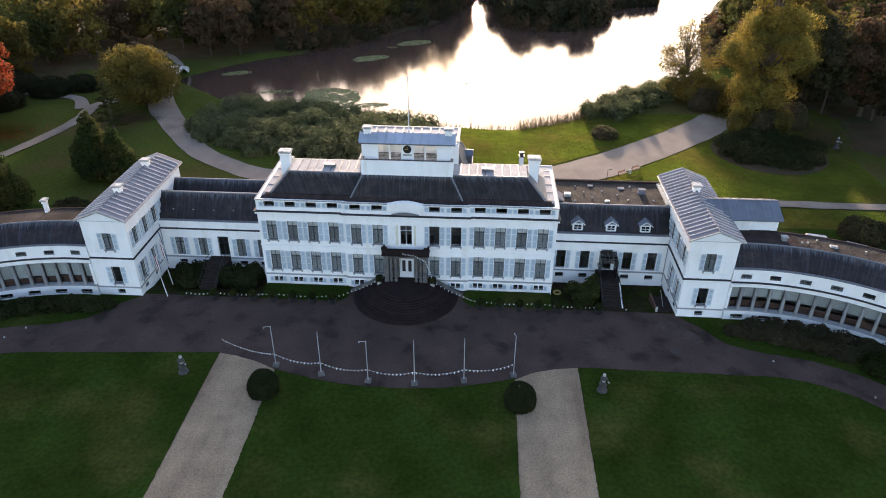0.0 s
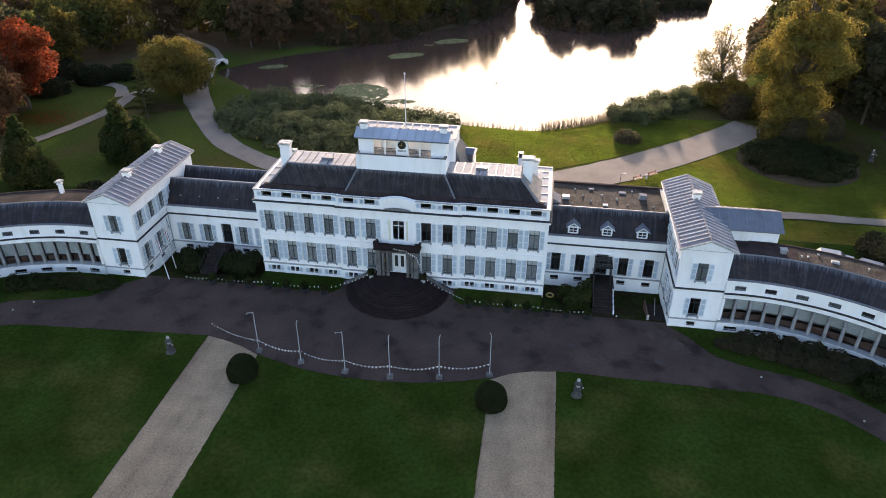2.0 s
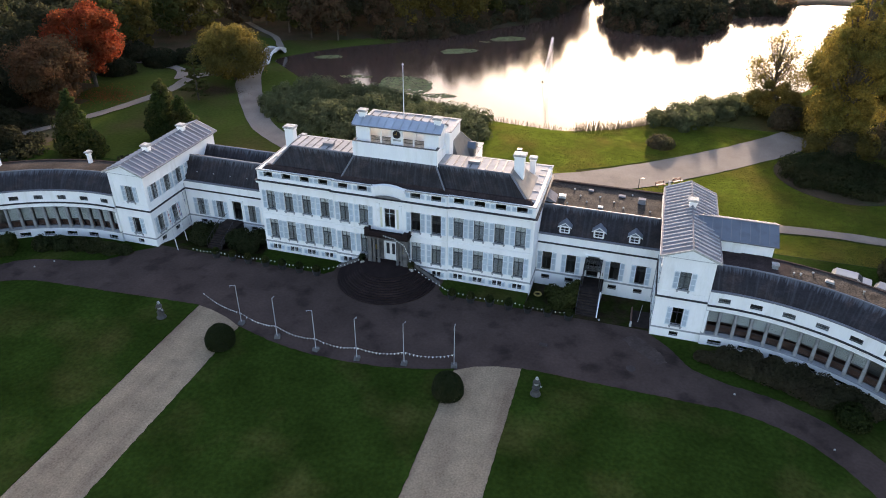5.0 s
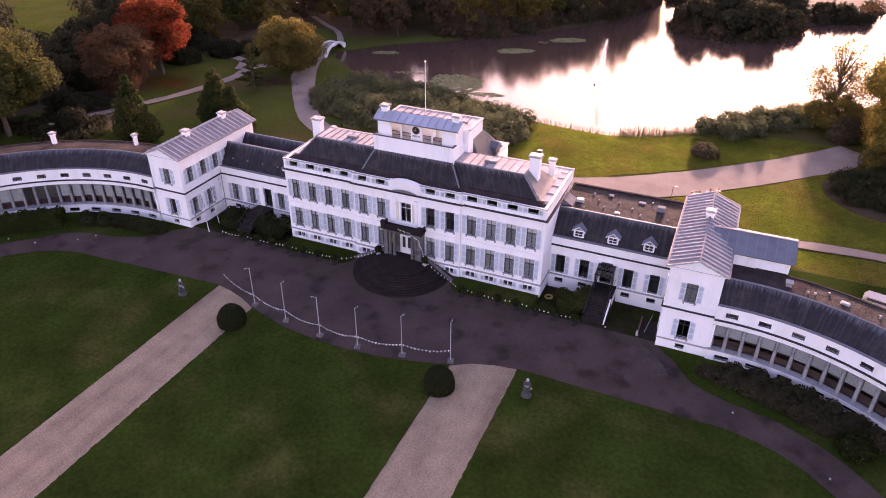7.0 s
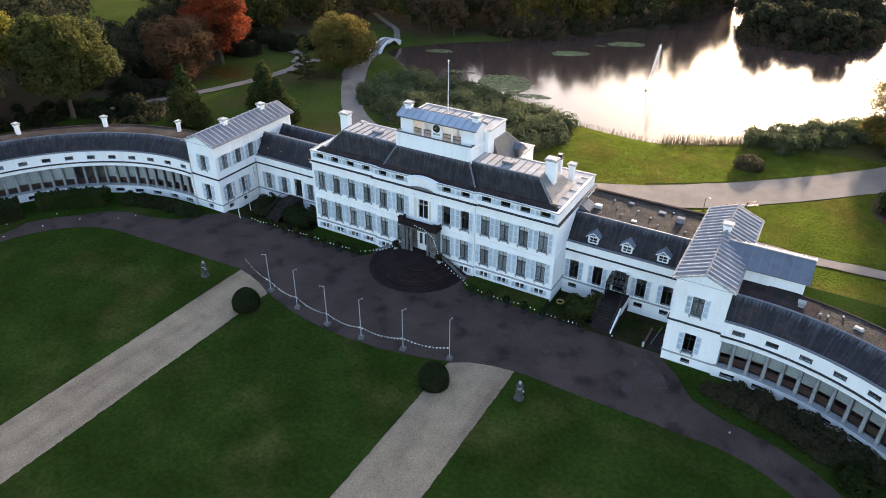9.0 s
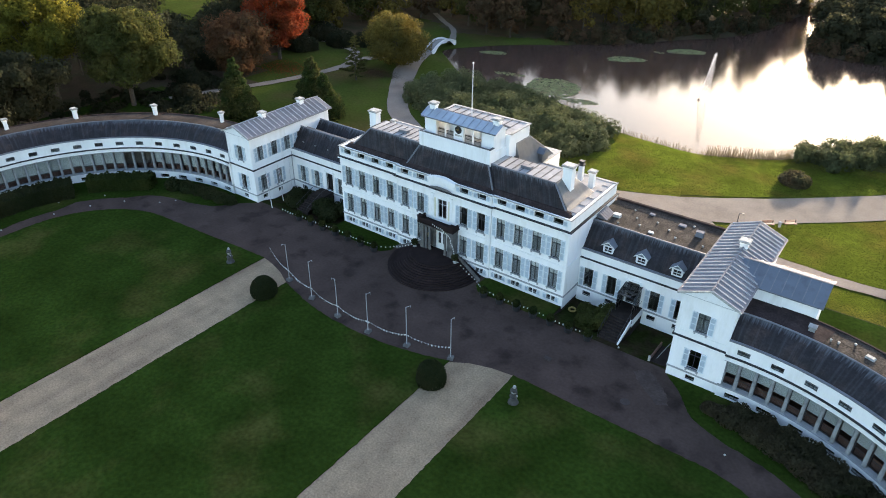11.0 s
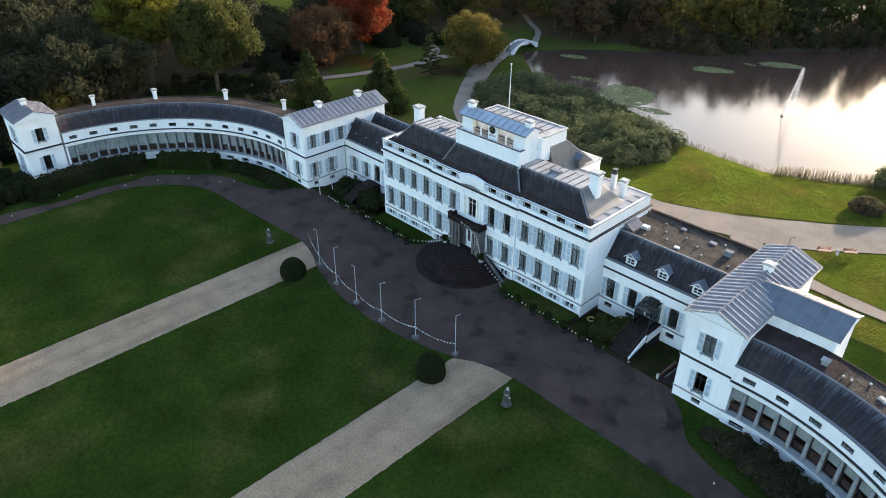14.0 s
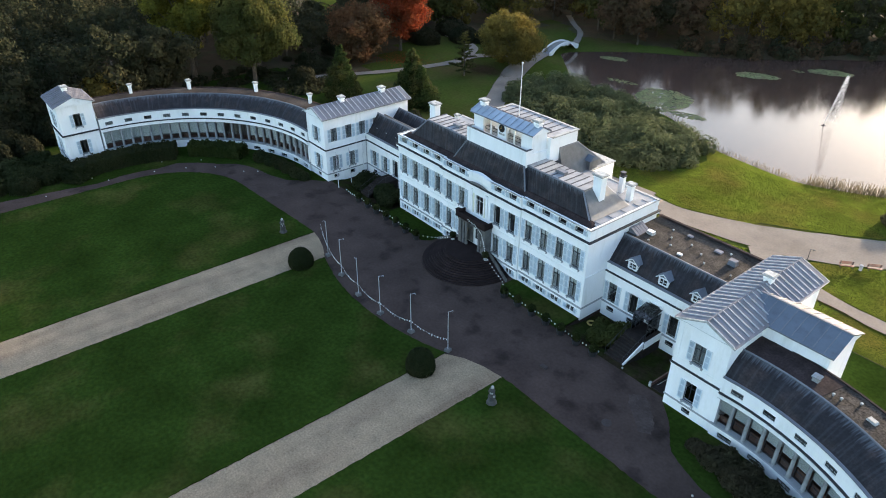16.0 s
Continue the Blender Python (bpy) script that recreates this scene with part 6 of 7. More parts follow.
tagged(new("shrubbery", c.mesh("shrubbery", LEAF_RHODO)), "broad lumpy mass of dark rhododendron shrubs", "shrubbery", kind="stuff")
c, rng = Cloud(), np.random.default_rng(6)
for i in range(85):
    t = rng.uniform(0.2, 1)
    x, y = 27 + 27 * t + rng.uniform(-2.5, 4.5), 66.5 + 27 * t ** 1.25 + rng.uniform(-5.5, 2.2)
    if not inside(x, y, SHORE) and x - y * 0.8 < -15 + 12 * t + 4:
        mound(c, rng, x, y, rng.uniform(1.2, 2.1), rng.uniform(1.2, 2.1), rng.uniform(1.8, 3.6), 380, 0.13)
tagged(new("waterside_shrubs", c.mesh("waterside_shrubs", LEAF_RHODO)), "silvery green shrubs along the pond's edge", "shrubbery", kind="stuff")
for nm, mt, seed, lab in (("bank_thicket", LEAF_DARK, 61, "dark bushes overhanging the pond's far bank"), ("bank_thicket", LEAF_BROWN, 62, "brownish bushes overhanging the pond's far bank")):
    c, rng = Cloud(), np.random.default_rng(seed)
    for (x0, y0), (x1, y1) in zip(SHORE, SHORE[1:]):
        if y0 < 112 or (x0 < -46 and y0 < 119) or x0 > 84:
            continue
        for _ in range(max(1, int(math.hypot(x1 - x0, y1 - y0) / 2.6))):
            t, o = rng.uniform(), rng.uniform(0.4, 5.0)
            nx, ny = -(y1 - y0), x1 - x0
            L = math.hypot(nx, ny)
            x, y = x0 + (x1 - x0) * t, y0 + (y1 - y0) * t
            sg = -1 if inside(x + nx / L * 2, y + ny / L * 2, SHORE) else 1
            r = rng.uniform(1.6, 3.0)
            mound(c, rng, x + sg * nx / L * o, y + sg * ny / L * o, r, r, rng.uniform(2.4, 5.5), 230, 0.24, -0.8)
    tagged(new(nm, c.mesh(nm, mt)), lab, "shrubbery", kind="stuff")
c, rng = Cloud(), np.random.default_rng(8)
for i in range(70):
    a, r = rng.uniform(0, 6.28), 9.2 * math.sqrt(rng.uniform(0, 1))
    mound(c, rng, 65 + r * math.cos(a), 51.5 + r * 0.85 * math.sin(a), 1.7, 1.7, rng.uniform(1.0, 2.7), 380, 0.12)
tagged(new("shrub_bed", c.mesh("shrub_bed", LEAF_BOX)), "round bed of dark evergreen shrubs", "shrubbery", kind="stuff")
sheet("bed_edge", arc(65, 51.5, 10.6, 0, 345, 40), 0.03, LITTER, "ring of fallen leaves round the shrub bed", "soil", 0.2)
shrub("rhododendron_bush", 34.3, 57.5, 2.9, 2.4, 1.9, LEAF_UMBER, "round grey-brown bush on the back lawn", 21)
shrub("rhododendron_bush", 67.5, 17.6, 3.6, 3.0, 3.4, LEAF_DARK, "dark bush on the east lawn", 22)
for i, (x, y, r, h) in enumerate(((-62, 8, 3.4, 3.2), (-55, 17, 3.0, 3.0), (-48, 24, 2.4, 2.6), (-98, 66, 5, 4), (-92, 76, 5, 4), (-86, 80, 4, 3.6), (-101, 78, 5, 4), (-104, 40, 5, 4), (-85, 19, 3.5, 4), (-93, 26, 4, 4.5), (-84, -45, 4.5, 5), (-79, -48, 4, 4), (-90, -40, 5, 6), (-84, -36, 4, 5), (-80, -42, 3, 3.5))):
    shrub("evergreen_bush", x, y, r, r * 0.85, h, LEAF_NIGHT, "dark evergreen bush in the park", 30 + i, 0.2, 18)

for i, (x, y, r, h) in enumerate(((58.6, 76.0, 3.4, 4.6), (62.6, 77.5, 3.8, 6.2), (66.5, 75.5, 3.4, 5.5), (63.0, 63.2, 2.8, 5.0), (66.6, 62.0, 3.0, 5.5), (70.2, 63.2, 3.2, 5.0), (74.0, 66.5, 4.0, 5.0))):
    shrub("undergrowth_bush", x, y, r, r * 0.9, h, LEAF_OLIVE if i % 2 else LEAF_UMBER, "dull olive-brown bush at the foot of the tall tree", 140 + i, 0.16, 24)

# brambles added behind the west wing, their dark leaves standing in for tree shade
c, rng = Cloud(), np.random.default_rng(9)
for i in range(130):
    x, y = rng.uniform(-108, -77), rng.uniform(-22, 34)
    if inside(x, y, WOODS[0]) and math.hypot(x + 91, y - 18) > 3:
        r = rng.uniform(1.2, 2.8)
        mound(c, rng, x, y, r, r, rng.uniform(0.7, 2.0), 110, 0.2)
tagged(new("brambles", c.mesh("brambles", LEAF_NIGHT)), "low dark brambles added to deepen the woodland floor's shade", "undergrowth", kind="stuff")

# fallen leaves
for x, y, rx, ry, n, seed, mt, lab in ((79, 60, 6.5, 10.5, 5200, 71, LEAF_BROWN, "red-brown fallen leaves strewn on the grass"), (-66.5, 61.0, 6.5, 3.0, 3600, 72, LEAF_BROWN, "brown fallen leaves under the autumn tree"),
                                       (63, 72, 4.0, 4.5, 1500, 73, LEAF_OLIVE, "golden fallen leaves on the path"), (-88, 50, 8.0, 6.0, 2500, 74, LEAF_RED, "red fallen leaves under the maples")):
    rng = np.random.default_rng(seed)
    p = np.stack([x + rng.normal(0, rx * 0.5, n), y + rng.normal(0, ry * 0.5, n), np.full(n, 0.13)], 1)
    c = Cloud()
    c.add_quads(leaves(rng, p, np.tile([0, 0, 1.0], (n, 1)), 0.10, 0.3))
    tagged(new("fallen_leaves", c.mesh("fallen_leaves", mt)), lab, "fallen leaves", kind="stuff")

# clipped hedges and bushes of the court
for x, y in ((-13.6, -21.2), (14.3, -21.4)):
    c = Cloud()
    mound(c, np.random.default_rng(40 + int(x)), 0, 0, 1.72, 1.72, 2.75, 8500, 0.08, 0.0, 0.6, 0.95, 0.012)
    whole("box_ball", c.mesh("box_ball", LEAF_BOX), None, "clipped round box bush beside the gravel path", "bush", "clipped bushes", at=(x, y, 0.02))


def block_hedge(name, cx, cy, r0, r1, a0, a1, h, sg, label, seed, material=LEAF_BOX):
    rng = np.random.default_rng(seed)
    c = Cloud()
    n = int(abs(a1 - a0) * 0.0175 * (r0 + r1) * 0.5 * (h * 2 + r1 - r0) * 46)
    u = rng.uniform(0, 1, n)
    ang = np.radians(a0 + (a1 - a0) * u)
    face = rng.choice(4, n, p=[0.36, 0.34, 0.22, 0.08])
    r, z = rng.uniform(r0, r1, n), rng.uniform(0, h, n)
    r = np.where(face == 0, r0, np.where(face == 2, r1, r))
    z = np.where(face == 1, h, z)
    end = np.where(rng.uniform(0, 1, n) < 0.5, a0, a1)
    ang = np.where(face == 3, np.radians(end), ang)
    wob = 0.12 * np.sin(ang * 60) + 0.08 * np.sin(ang * 171)
    p = np.stack([cx + sg * (r + wob) * np.sin(ang), cy + (r + wob) * np.cos(ang), z + wob], 1)
    nr = np.where((face == 1)[:, None], np.array([0, 0, 1.0]), np.stack([sg * np.sin(ang), np.cos(ang), 0 * ang], 1) * np.where(face == 0, -1, 1)[:, None])
    c.add_quads(leaves(rng, p, nr, 0.15, 0.5))
    k = 24
    for i in range(k):
        a, b = radians(a0 + (a1 - a0) * i / k), radians(a0 + (a1 - a0) * (i + 1) / k)
        q = lambda t, rr, zz: (cx + sg * rr * math.sin(t), cy + rr * math.cos(t), zz)
        e = 0.12
        c.add_quads(np.array([q(a, r0 + e, 0), q(b, r0 + e, 0), q(b, r0 + e, h - e), q(a, r0 + e, h - e), q(a, r0 + e, h - e), q(b, r0 + e, h - e), q(b, r1 - e, h - e), q(a, r1 - e, h - e),
                              q(a, r1 - e, 0), q(b, r1 - e, 0), q(b, r1 - e, h - e), q(a, r1 - e, h - e)]))
    return whole(name, c.mesh(name, material), None, label, "hedge", "clipped hedges")


block_hedge("box_hedge", -42, -31, 21.4, 24.3, 30, 56.5, 2.2, -1, "clipped green hedge before the curved wing", 50, LEAF_HEDGE)
block_hedge("box_hedge", -42, -31, 20.4, 24.0, 62.5, 112, 2.5, -1, "long clipped hedge along the curved wing", 51)
for i, (x, y, r, h) in enumerate(((-50.3, -9.2, 1.7, 1.7), (-47.6, -8.4, 1.6, 1.8), (-45.2, -7.8, 1.5, 1.6), (-42.8, -7.5, 1.6, 1.7), (-40.3, -7.4, 1.5, 1.6), (-38.3, -6.9, 1.2, 1.2),
                                  (-63, -38, 3.0, 2.2), (-66, -42, 3.4, 2.6), (-64, -46, 3.2, 2.3), (-69, -39.5, 2.6, 2.2), (-70, -46, 3.5, 2.8), (-66, -51, 3.5, 2.6), (-73, -42, 3, 2.6), (-72, -52, 4, 3),
                                  (41.0, -7.2, 1.2, 1.0), (43.0, -7.4, 1.8, 1.3), (45.6, -7.6, 2.2, 1.5), (48.2, -8.4, 2.3, 1.6), (50.8, -9.4, 2.3, 1.6), (53.2, -10.6, 2.1, 1.5), (55.6, -10.0, 2.0, 1.5),
                                  (43.6, -6.1, 1.3, 1.5), (46.0, -6.4, 1.4, 1.7), (48.4, -6.9, 1.4, 1.8), (50.7, -7.7, 1.5, 1.8), (53.0, -8.8, 1.5, 1.9), (55.2, -10.1, 1.5, 1.9), (57.2, -11.6, 1.5, 1.9))):
    shrub("evergreen_bush", x, y, r, r * 0.85, h, LEAF_BOX if x < 0 else LEAF_DUN, ("dark evergreen" if x < 0 else "dull brown-green") + " shrub before the curved wing", 60 + i, 0.15 if x < 0 else 0.105, 34 if x < 0 else 62)
shrub("box_ball", 55.4, -13.2, 1.9, 1.9, 1.9, LEAF_POT, "clipped green bush beside the drive", 90, 0.13, 40, "bush", "", 0)
for i, (x, y, r, h) in enumerate(((23.3, -1.2, 1.5, 1.7), (24.5, 0.6, 1.2, 2.2), (24.6, -0.9, 0.8, 1.9), (25.1, 2.0, 0.6, 2.0), (22.2, 0.8, 1.1, 1.3), (-29.8, -0.4, 1.7, 2.0), (-31.2, 1.4, 1.3, 1.7), (-24.0, 0.2, 1.9, 2.1), (-22.0, -0.6, 1.7, 1.8), (-21.6, 1.6, 1.4, 1.8), (-29.2, 2.0, 1.2, 1.6))):
    shrub("garden_bush", x, y, r, r, h, LEAF_BOX if x < 0 else LEAF_GREEN, "leafy garden bush beside the steps", 100 + i, 0.15, 34)

# planters along the main front
proto = thing("planter", (9.8, -4.15, 0), "dark round pot with a small clipped green shrub", "planter", "planters before the main front")
BASE[proto] = Vector((0, 0, 0))
part("pot", Shape().lathe(0, 0, [(0.42, 0.0), (0.54, 0.5), (0.60, 0.72), (0.52, 0.74), (0.46, 0.66)], 12), POTMAT, proto)
c = Cloud()
mound(c, np.random.default_rng(3), 0, 0, 0.55, 0.55, 0.85, 300, 0.075, 0.78)
part("shrub", c.mesh("shrub", LEAF_POT), None, proto)
part("stem", Shape().rod((0, 0, 0.7), (0, 0, 1.3), 0.05, 6), BARK, proto)
for x in (12.3, 14.85, 17.3, 19.8, 22.3, 24.9, -9.4, -12.0, -14.6, -17.2, -19.9, -22.4, -25.0):
    copy_thing(proto, Matrix.Translation((x, -4.15, 0)) @ Matrix.Rotation(x, 4, "Z"))

# ---- water plants, fountain, bridge ----
def lilies(cx, cy, rx, ry, n, seed, turn=0.0):
    rng = np.random.default_rng(seed)
    sh = Shape()
    for _ in range(n):
        a = rng.uniform(0, 6.28)
        r = math.sqrt(rng.uniform(0, 1)) * (1 + 0.07 * math.sin(3 * a + seed) + 0.05 * math.sin(7 * a))
        x, y = rx * r * math.cos(a), ry * r * math.sin(a)
        x, y = cx + x * math.cos(turn) - y * math.sin(turn), cy + x * math.sin(turn) + y * math.cos(turn)
        q = rng.uniform(0.20, 0.36)
        z = WATER_Z + rng.uniform(0.012, 0.05)
        b = rng.uniform(0, 6.28)
        sh.quad(*[(x + q * math.cos(b + t), y + q * math.sin(b + t), z) for t in np.linspace(0.2, 6.08, 7)])
    tagged(new("lily_pads", sh.mesh("lily_pads", PAD)), "patch of yellowing lily pads on the pond", "lily pads", kind="stuff")


lilies(-26.3, 80.8, 6.3, 8.0, 1350, 1, 0.6)
lilies(-22.5, 115.2, 5.2, 2.6, 620, 2, 0.5)
lilies(-12, 133, 5.4, 2.6, 620, 3, 0.5)
lilies(-55, 98.5, 3.8, 1.6, 240, 4, 0.4)
lilies(-16.5, 76, 4.2, 1.6, 150, 5, 0.2)
lilies(-18, 127.5, 1.6, 0.8, 26, 6)
lilies(-41, 84, 4, 1.2, 60, 7, 0.2)

F = thing("fountain", (5, 94, WATER_Z), "single white jet of a pond fountain", "fountain")
part("nozzle", Shape().lathe(5, 94, [(0.5, -1.3), (0.5, -0.99), (0.2, -0.96), (0.10, -0.8), (0.07, -0.6)], 14), DARKSTONE, F, "dark nozzle at the water line")
sh, rr = Shape(), random.Random(4)
foot, apex = Vector((5, 94, -0.6)), Vector((6.5, 94.9, 9.8))
for i in range(4600):
    t = rr.random() ** 0.85
    core = foot.lerp(apex, t)
    if rr.random() < 0.4:                      # the rising stream
        p, spread = core, 0.05 + 0.10 * t
    else:                                      # the veil that drops from the crest
        p, spread = core.lerp(Vector((apex.x + 0.1, apex.y + 0.4, core.z)), rr.random() ** 0.55), 0.10 + 0.22 * (1 - t)
    x, y, z, q = p.x + rr.gauss(0, spread), p.y + rr.gauss(0, spread), max(p.z + rr.gauss(0, 0.15), -0.97), rr.uniform(0.007, 0.019)
    sh.solid([(x - q, y - q, z), (x + q, y - q, z), (x, y + q, z)], [(x - q * 0.2, y - q * 0.2, z + q * 5), (x + q * 0.2, y - q * 0.2, z + q * 5), (x, y + q * 0.2, z + q * 5)])
part("jet", sh, SPRAY, F, "white spray of droplets")

B = thing("footbridge", (-68.2, 91, 0), "small white arched footbridge with solid sides", "bridge")
a_, b_ = Vector((-67.6, 84.4, 0.1)), Vector((-68.9, 97.6, 0.2))
n = 16
rise = lambda t: 1.7 * math.sin(math.pi * t) ** 0.9
rowc = [a_.lerp(b_, i / n) + Vector((0, 0, rise(i / n))) for i in range(n + 1)]
for p, q in zip(rowc, rowc[1:]):
    part("deck_plank", Shape().solid([p + Vector((-1.3, 0, -0.12)), p + Vector((1.3, 0, -0.12)), q + Vector((1.3, -0.05, -0.12)), q + Vector((-1.3, -0.05, -0.12))], [p + Vector((-1.3, 0, 0)), p + Vector((1.3, 0, 0)), q + Vector((1.3, -0.05, 0)), q + Vector((-1.3, -0.05, 0))]), LEADGREY, B)
for sd_x in (-1.42, 1.42):
    side, cap = Shape(), Shape()
    for i in range(n):
        (p, t), (q, u) = (rowc[i], i / n), (rowc[i + 1], (i + 1) / n)
        low = lambda w: 0.12 + 1.0 * abs(2 * w - 1) ** 2.6 + 0.42 * abs(math.cos(2.5 * math.pi * (w - 0.5))) ** 3
        o, e = Vector((sd_x, 0, 0)), Vector((0.09, 0, 0))
        P0, Q0, P1, Q1 = p + o - Vector((0, 0, low(t))), q + o - Vector((0, 0, low(u))), p + o + Vector((0, 0, 0.32)), q + o + Vector((0, 0, 0.32))
        side.solid([P0 - e, P0 + e, Q0 + e, Q0 - e], [P1 - e, P1 + e, Q1 + e, Q1 - e])
        up = Vector((0, 0, 0.1))
        cap.solid([P1 - e * 2, P1 + e * 2, Q1 + e * 2, Q1 - e * 2], [P1 - e * 2 + up, P1 + e * 2 + up, Q1 + e * 2 + up, Q1 - e * 2 + up])
    part("side_panel", side.mesh("side_panel", WHITEPAINT, weld=True), None, B, "white side panel with scalloped arches")
    part("handrail", cap.mesh("handrail", WHITEPAINT, weld=True), None, B)

# reeds on the near shore
rng = np.random.default_rng(12)
qs = []
for i in range(len(SHORE)):
    (x0, y0), (x1, y1) = SHORE[i], SHORE[(i + 1) % len(SHORE)]
    if not (-22 < x0 < 46 and y0 < 92):
        continue
    L = math.hypot(x1 - x0, y1 - y0)
    m = int(L * (10 if x0 < 16 else 40))
    for _ in range(m):
        t, o = rng.uniform(), rng.normal(0.2, 0.5)
        x, y = x0 + (x1 - x0) * t + rng.normal(0, 0.25), y0 + (y1 - y0) * t + o
        h, lean = rng.uniform(0.5, 1.3 if x0 < 16 else 2.3), rng.normal(0, 0.25, 2)
        w = 0.035
        qs.append([(x - w, y, -1.1), (x + w, y, -1.1), (x + w * 0.4 + lean[0], y + lean[1], -1 + h), (x - w * 0.4 + lean[0], y + lean[1], -1 + h)])
c = Cloud()
c.add_quads(np.array(qs).reshape(-1, 3))
tagged(new("reeds", c.mesh("reeds", REED)), "dry brown reeds along the pond's shore", "reeds", kind="stuff")

# blades of the sunlit back lawn, coloured brighter than PARKGRASS to carry the backlit glow
rng = np.random.default_rng(31)
X, Y = (g.ravel() for g in np.meshgrid(np.arange(-12, 80, 0.138), np.arange(20.6, 72, 0.138)))
X, Y = X + rng.uniform(0, 0.138, len(X)), Y + rng.uniform(0, 0.138, len(X))
d, ins = edge_distance(X, Y, SHORE)
ok = (~ins & (d > 0.6)) & (np.hypot(X - 65, (Y - 51.5) / 0.9) > 10.8)
d, ins = edge_distance(X, Y, HEDGE)
ok &= ~ins
EASTPATH = np.array([(-12, 33.4), (-2, 34.2), (9, 33.4), (19.5, 36.0), (28, 40.0), (38, 47.6), (47.5, 55.9), (56, 64.2), (62.5, 73), (67, 82)])
yc = np.interp(X, EASTPATH[:, 0], EASTPATH[:, 1])
ok &= np.abs(Y - yc) * np.where(X > 20, 0.76, 1.0) > np.interp(X, [-12, 9, 19.5, 28, 100], [3.2, 2.5, 3.7, 4.6, 4.4])
yc = np.interp(X, [24, 27.5, 32, 38.3, 47, 59, 72.4, 95, 130], [33.5, 31.4, 29.6, 28.6, 28.0, 28.9, 28.7, 30, 38])
ok &= ~((np.abs(Y - yc) < np.interp(X, [24, 30, 36], [3.0, 2.2, 1.45])) & (X > 23.6))
p = np.stack([X[ok], Y[ok], np.interp(edge_distance(X[ok], Y[ok], SHORE)[0], [0, 1.2, 4, 12], [-1.05, -0.55, -0.2, -0.03])], 1)
a = rng.normal(0, 0.3, len(p))
u = np.stack([np.cos(a), np.sin(a), 0 * a], 1) * rng.uniform(0.09, 0.125, len(p))[:, None]
up = np.stack([rng.normal(0, 0.02, len(p)), rng.normal(0, 0.02, len(p)), rng.uniform(0.05, 0.062, len(p))], 1)
c = Cloud()
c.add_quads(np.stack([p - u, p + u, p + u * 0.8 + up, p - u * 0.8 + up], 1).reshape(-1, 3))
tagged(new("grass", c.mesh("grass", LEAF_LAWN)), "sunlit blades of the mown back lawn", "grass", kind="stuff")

# ---- court furniture ----
POLES = [(-13.4, -16.95), (-7.9, -18.1), (-2.45, -18.9), (2.75, -19.0), (8.2, -18.2), (13.75, -16.95)]
pole = thing("banner_pole", (*POLES[0], 0), "slim white banner pole on a concrete foot", "flagpole", "banner poles along the lawn")
BASE[pole] = Vector((0, 0, 0))
part("foot", Shape().solid([(-0.36, -0.36, 0.03), (0.36, -0.36, 0.03), (0.36, 0.36, 0.03), (-0.36, 0.36, 0.03)], [(-0.3, -0.3, 0.36), (0.3, -0.3, 0.36), (0.3, 0.3, 0.36), (-0.3, 0.3, 0.36)]), PORTSTONE, pole)
part("mast", Shape().rod((0, 0, 0.35), (0, 0, 5.7), 0.045, 8, 0.035), POLEGREY, pole)
part("arm", Shape().rod((0, 0, 5.64), (-0.85, 0.08, 5.42), 0.022, 6).rod((-0.85, 0.08, 5.42), (-0.8, 0.08, 5.2), 0.018, 5), POLEGREY, pole)
for (x, y), a in zip(POLES[1:], (70, 8, 78, 84, 74)):
    copy_thing(pole, pose(x, y, 0, 0, 0, -a))
for x, y, h in ((-31.4, -4.1, 6.2), (-31.8, -1.3, 6.2), (-34.2, 2.9, 6.0)):
    T = thing("flag_mast", (x, y, 0), "white flag mast with a limp red, white and blue flag", "flagpole", "flag masts at the pavilion")
    part("mast", Shape().rod((x, y, 0), (x - 0.9, y + 0.4, h), 0.06, 8, 0.04), WHITEPAINT, T)
    top = Vector((x - 0.85, y + 0.38, h - 0.1))
    for k, (nm, mt) in enumerate((("red_stripe", FLAGRED), ("white_stripe", FLAGCLOTH), ("blue_stripe", FLAGBLUE))):
        sh = Shape()
        for i in range(5):
            a = top + Vector((0.05 + 0.20 * k + 0.04 * i, 0.06 * (i % 2) - 0.1 * k, -0.42 * i - 0.12 * k))
            b = top + Vector((0.05 + 0.20 * k + 0.04 * (i + 1), 0.06 * ((i + 1) % 2) - 0.1 * k, -0.42 * (i + 1) - 0.12 * k))
            sh.quad(a, a + Vector((0.2, -0.1, -0.12)), b + Vector((0.2, -0.1, -0.12)), b)
        part(nm, sh, mt, T)


def lamp_string(points, sag, step, label):
    """A cord of small round white lamps hung from point to point, unlit."""
    T = thing("lamp_string", points[0], label, "lamp string")
    cord = Shape()
    me = cached("lamp", lambda: Shape().lathe(0, 0, [(0.02, 0.0), (0.025, -0.05), (0.06, -0.09), (0.075, -0.14), (0.055, -0.2), (0.01, -0.22)], 8).mesh("lamp", FLAGCLOTH, True))
    for p, q in zip(points, points[1:]):
        p, q = Vector(p), Vector(q)
        n = max(2, int((q - p).length / step))
        at = lambda t: p.lerp(q, t) - Vector((0, 0, sag * 4 * t * (1 - t)))
        for i in range(n):
            cord.rod(at(i / n), at((i + 1) / n), 0.006, 3)
            part("lamp", me, None, T, m=pose(*at((i + 0.5) / n), random.uniform(-15, 15), random.uniform(-15, 15), 0))
    part("cord", cord, IRON, T)


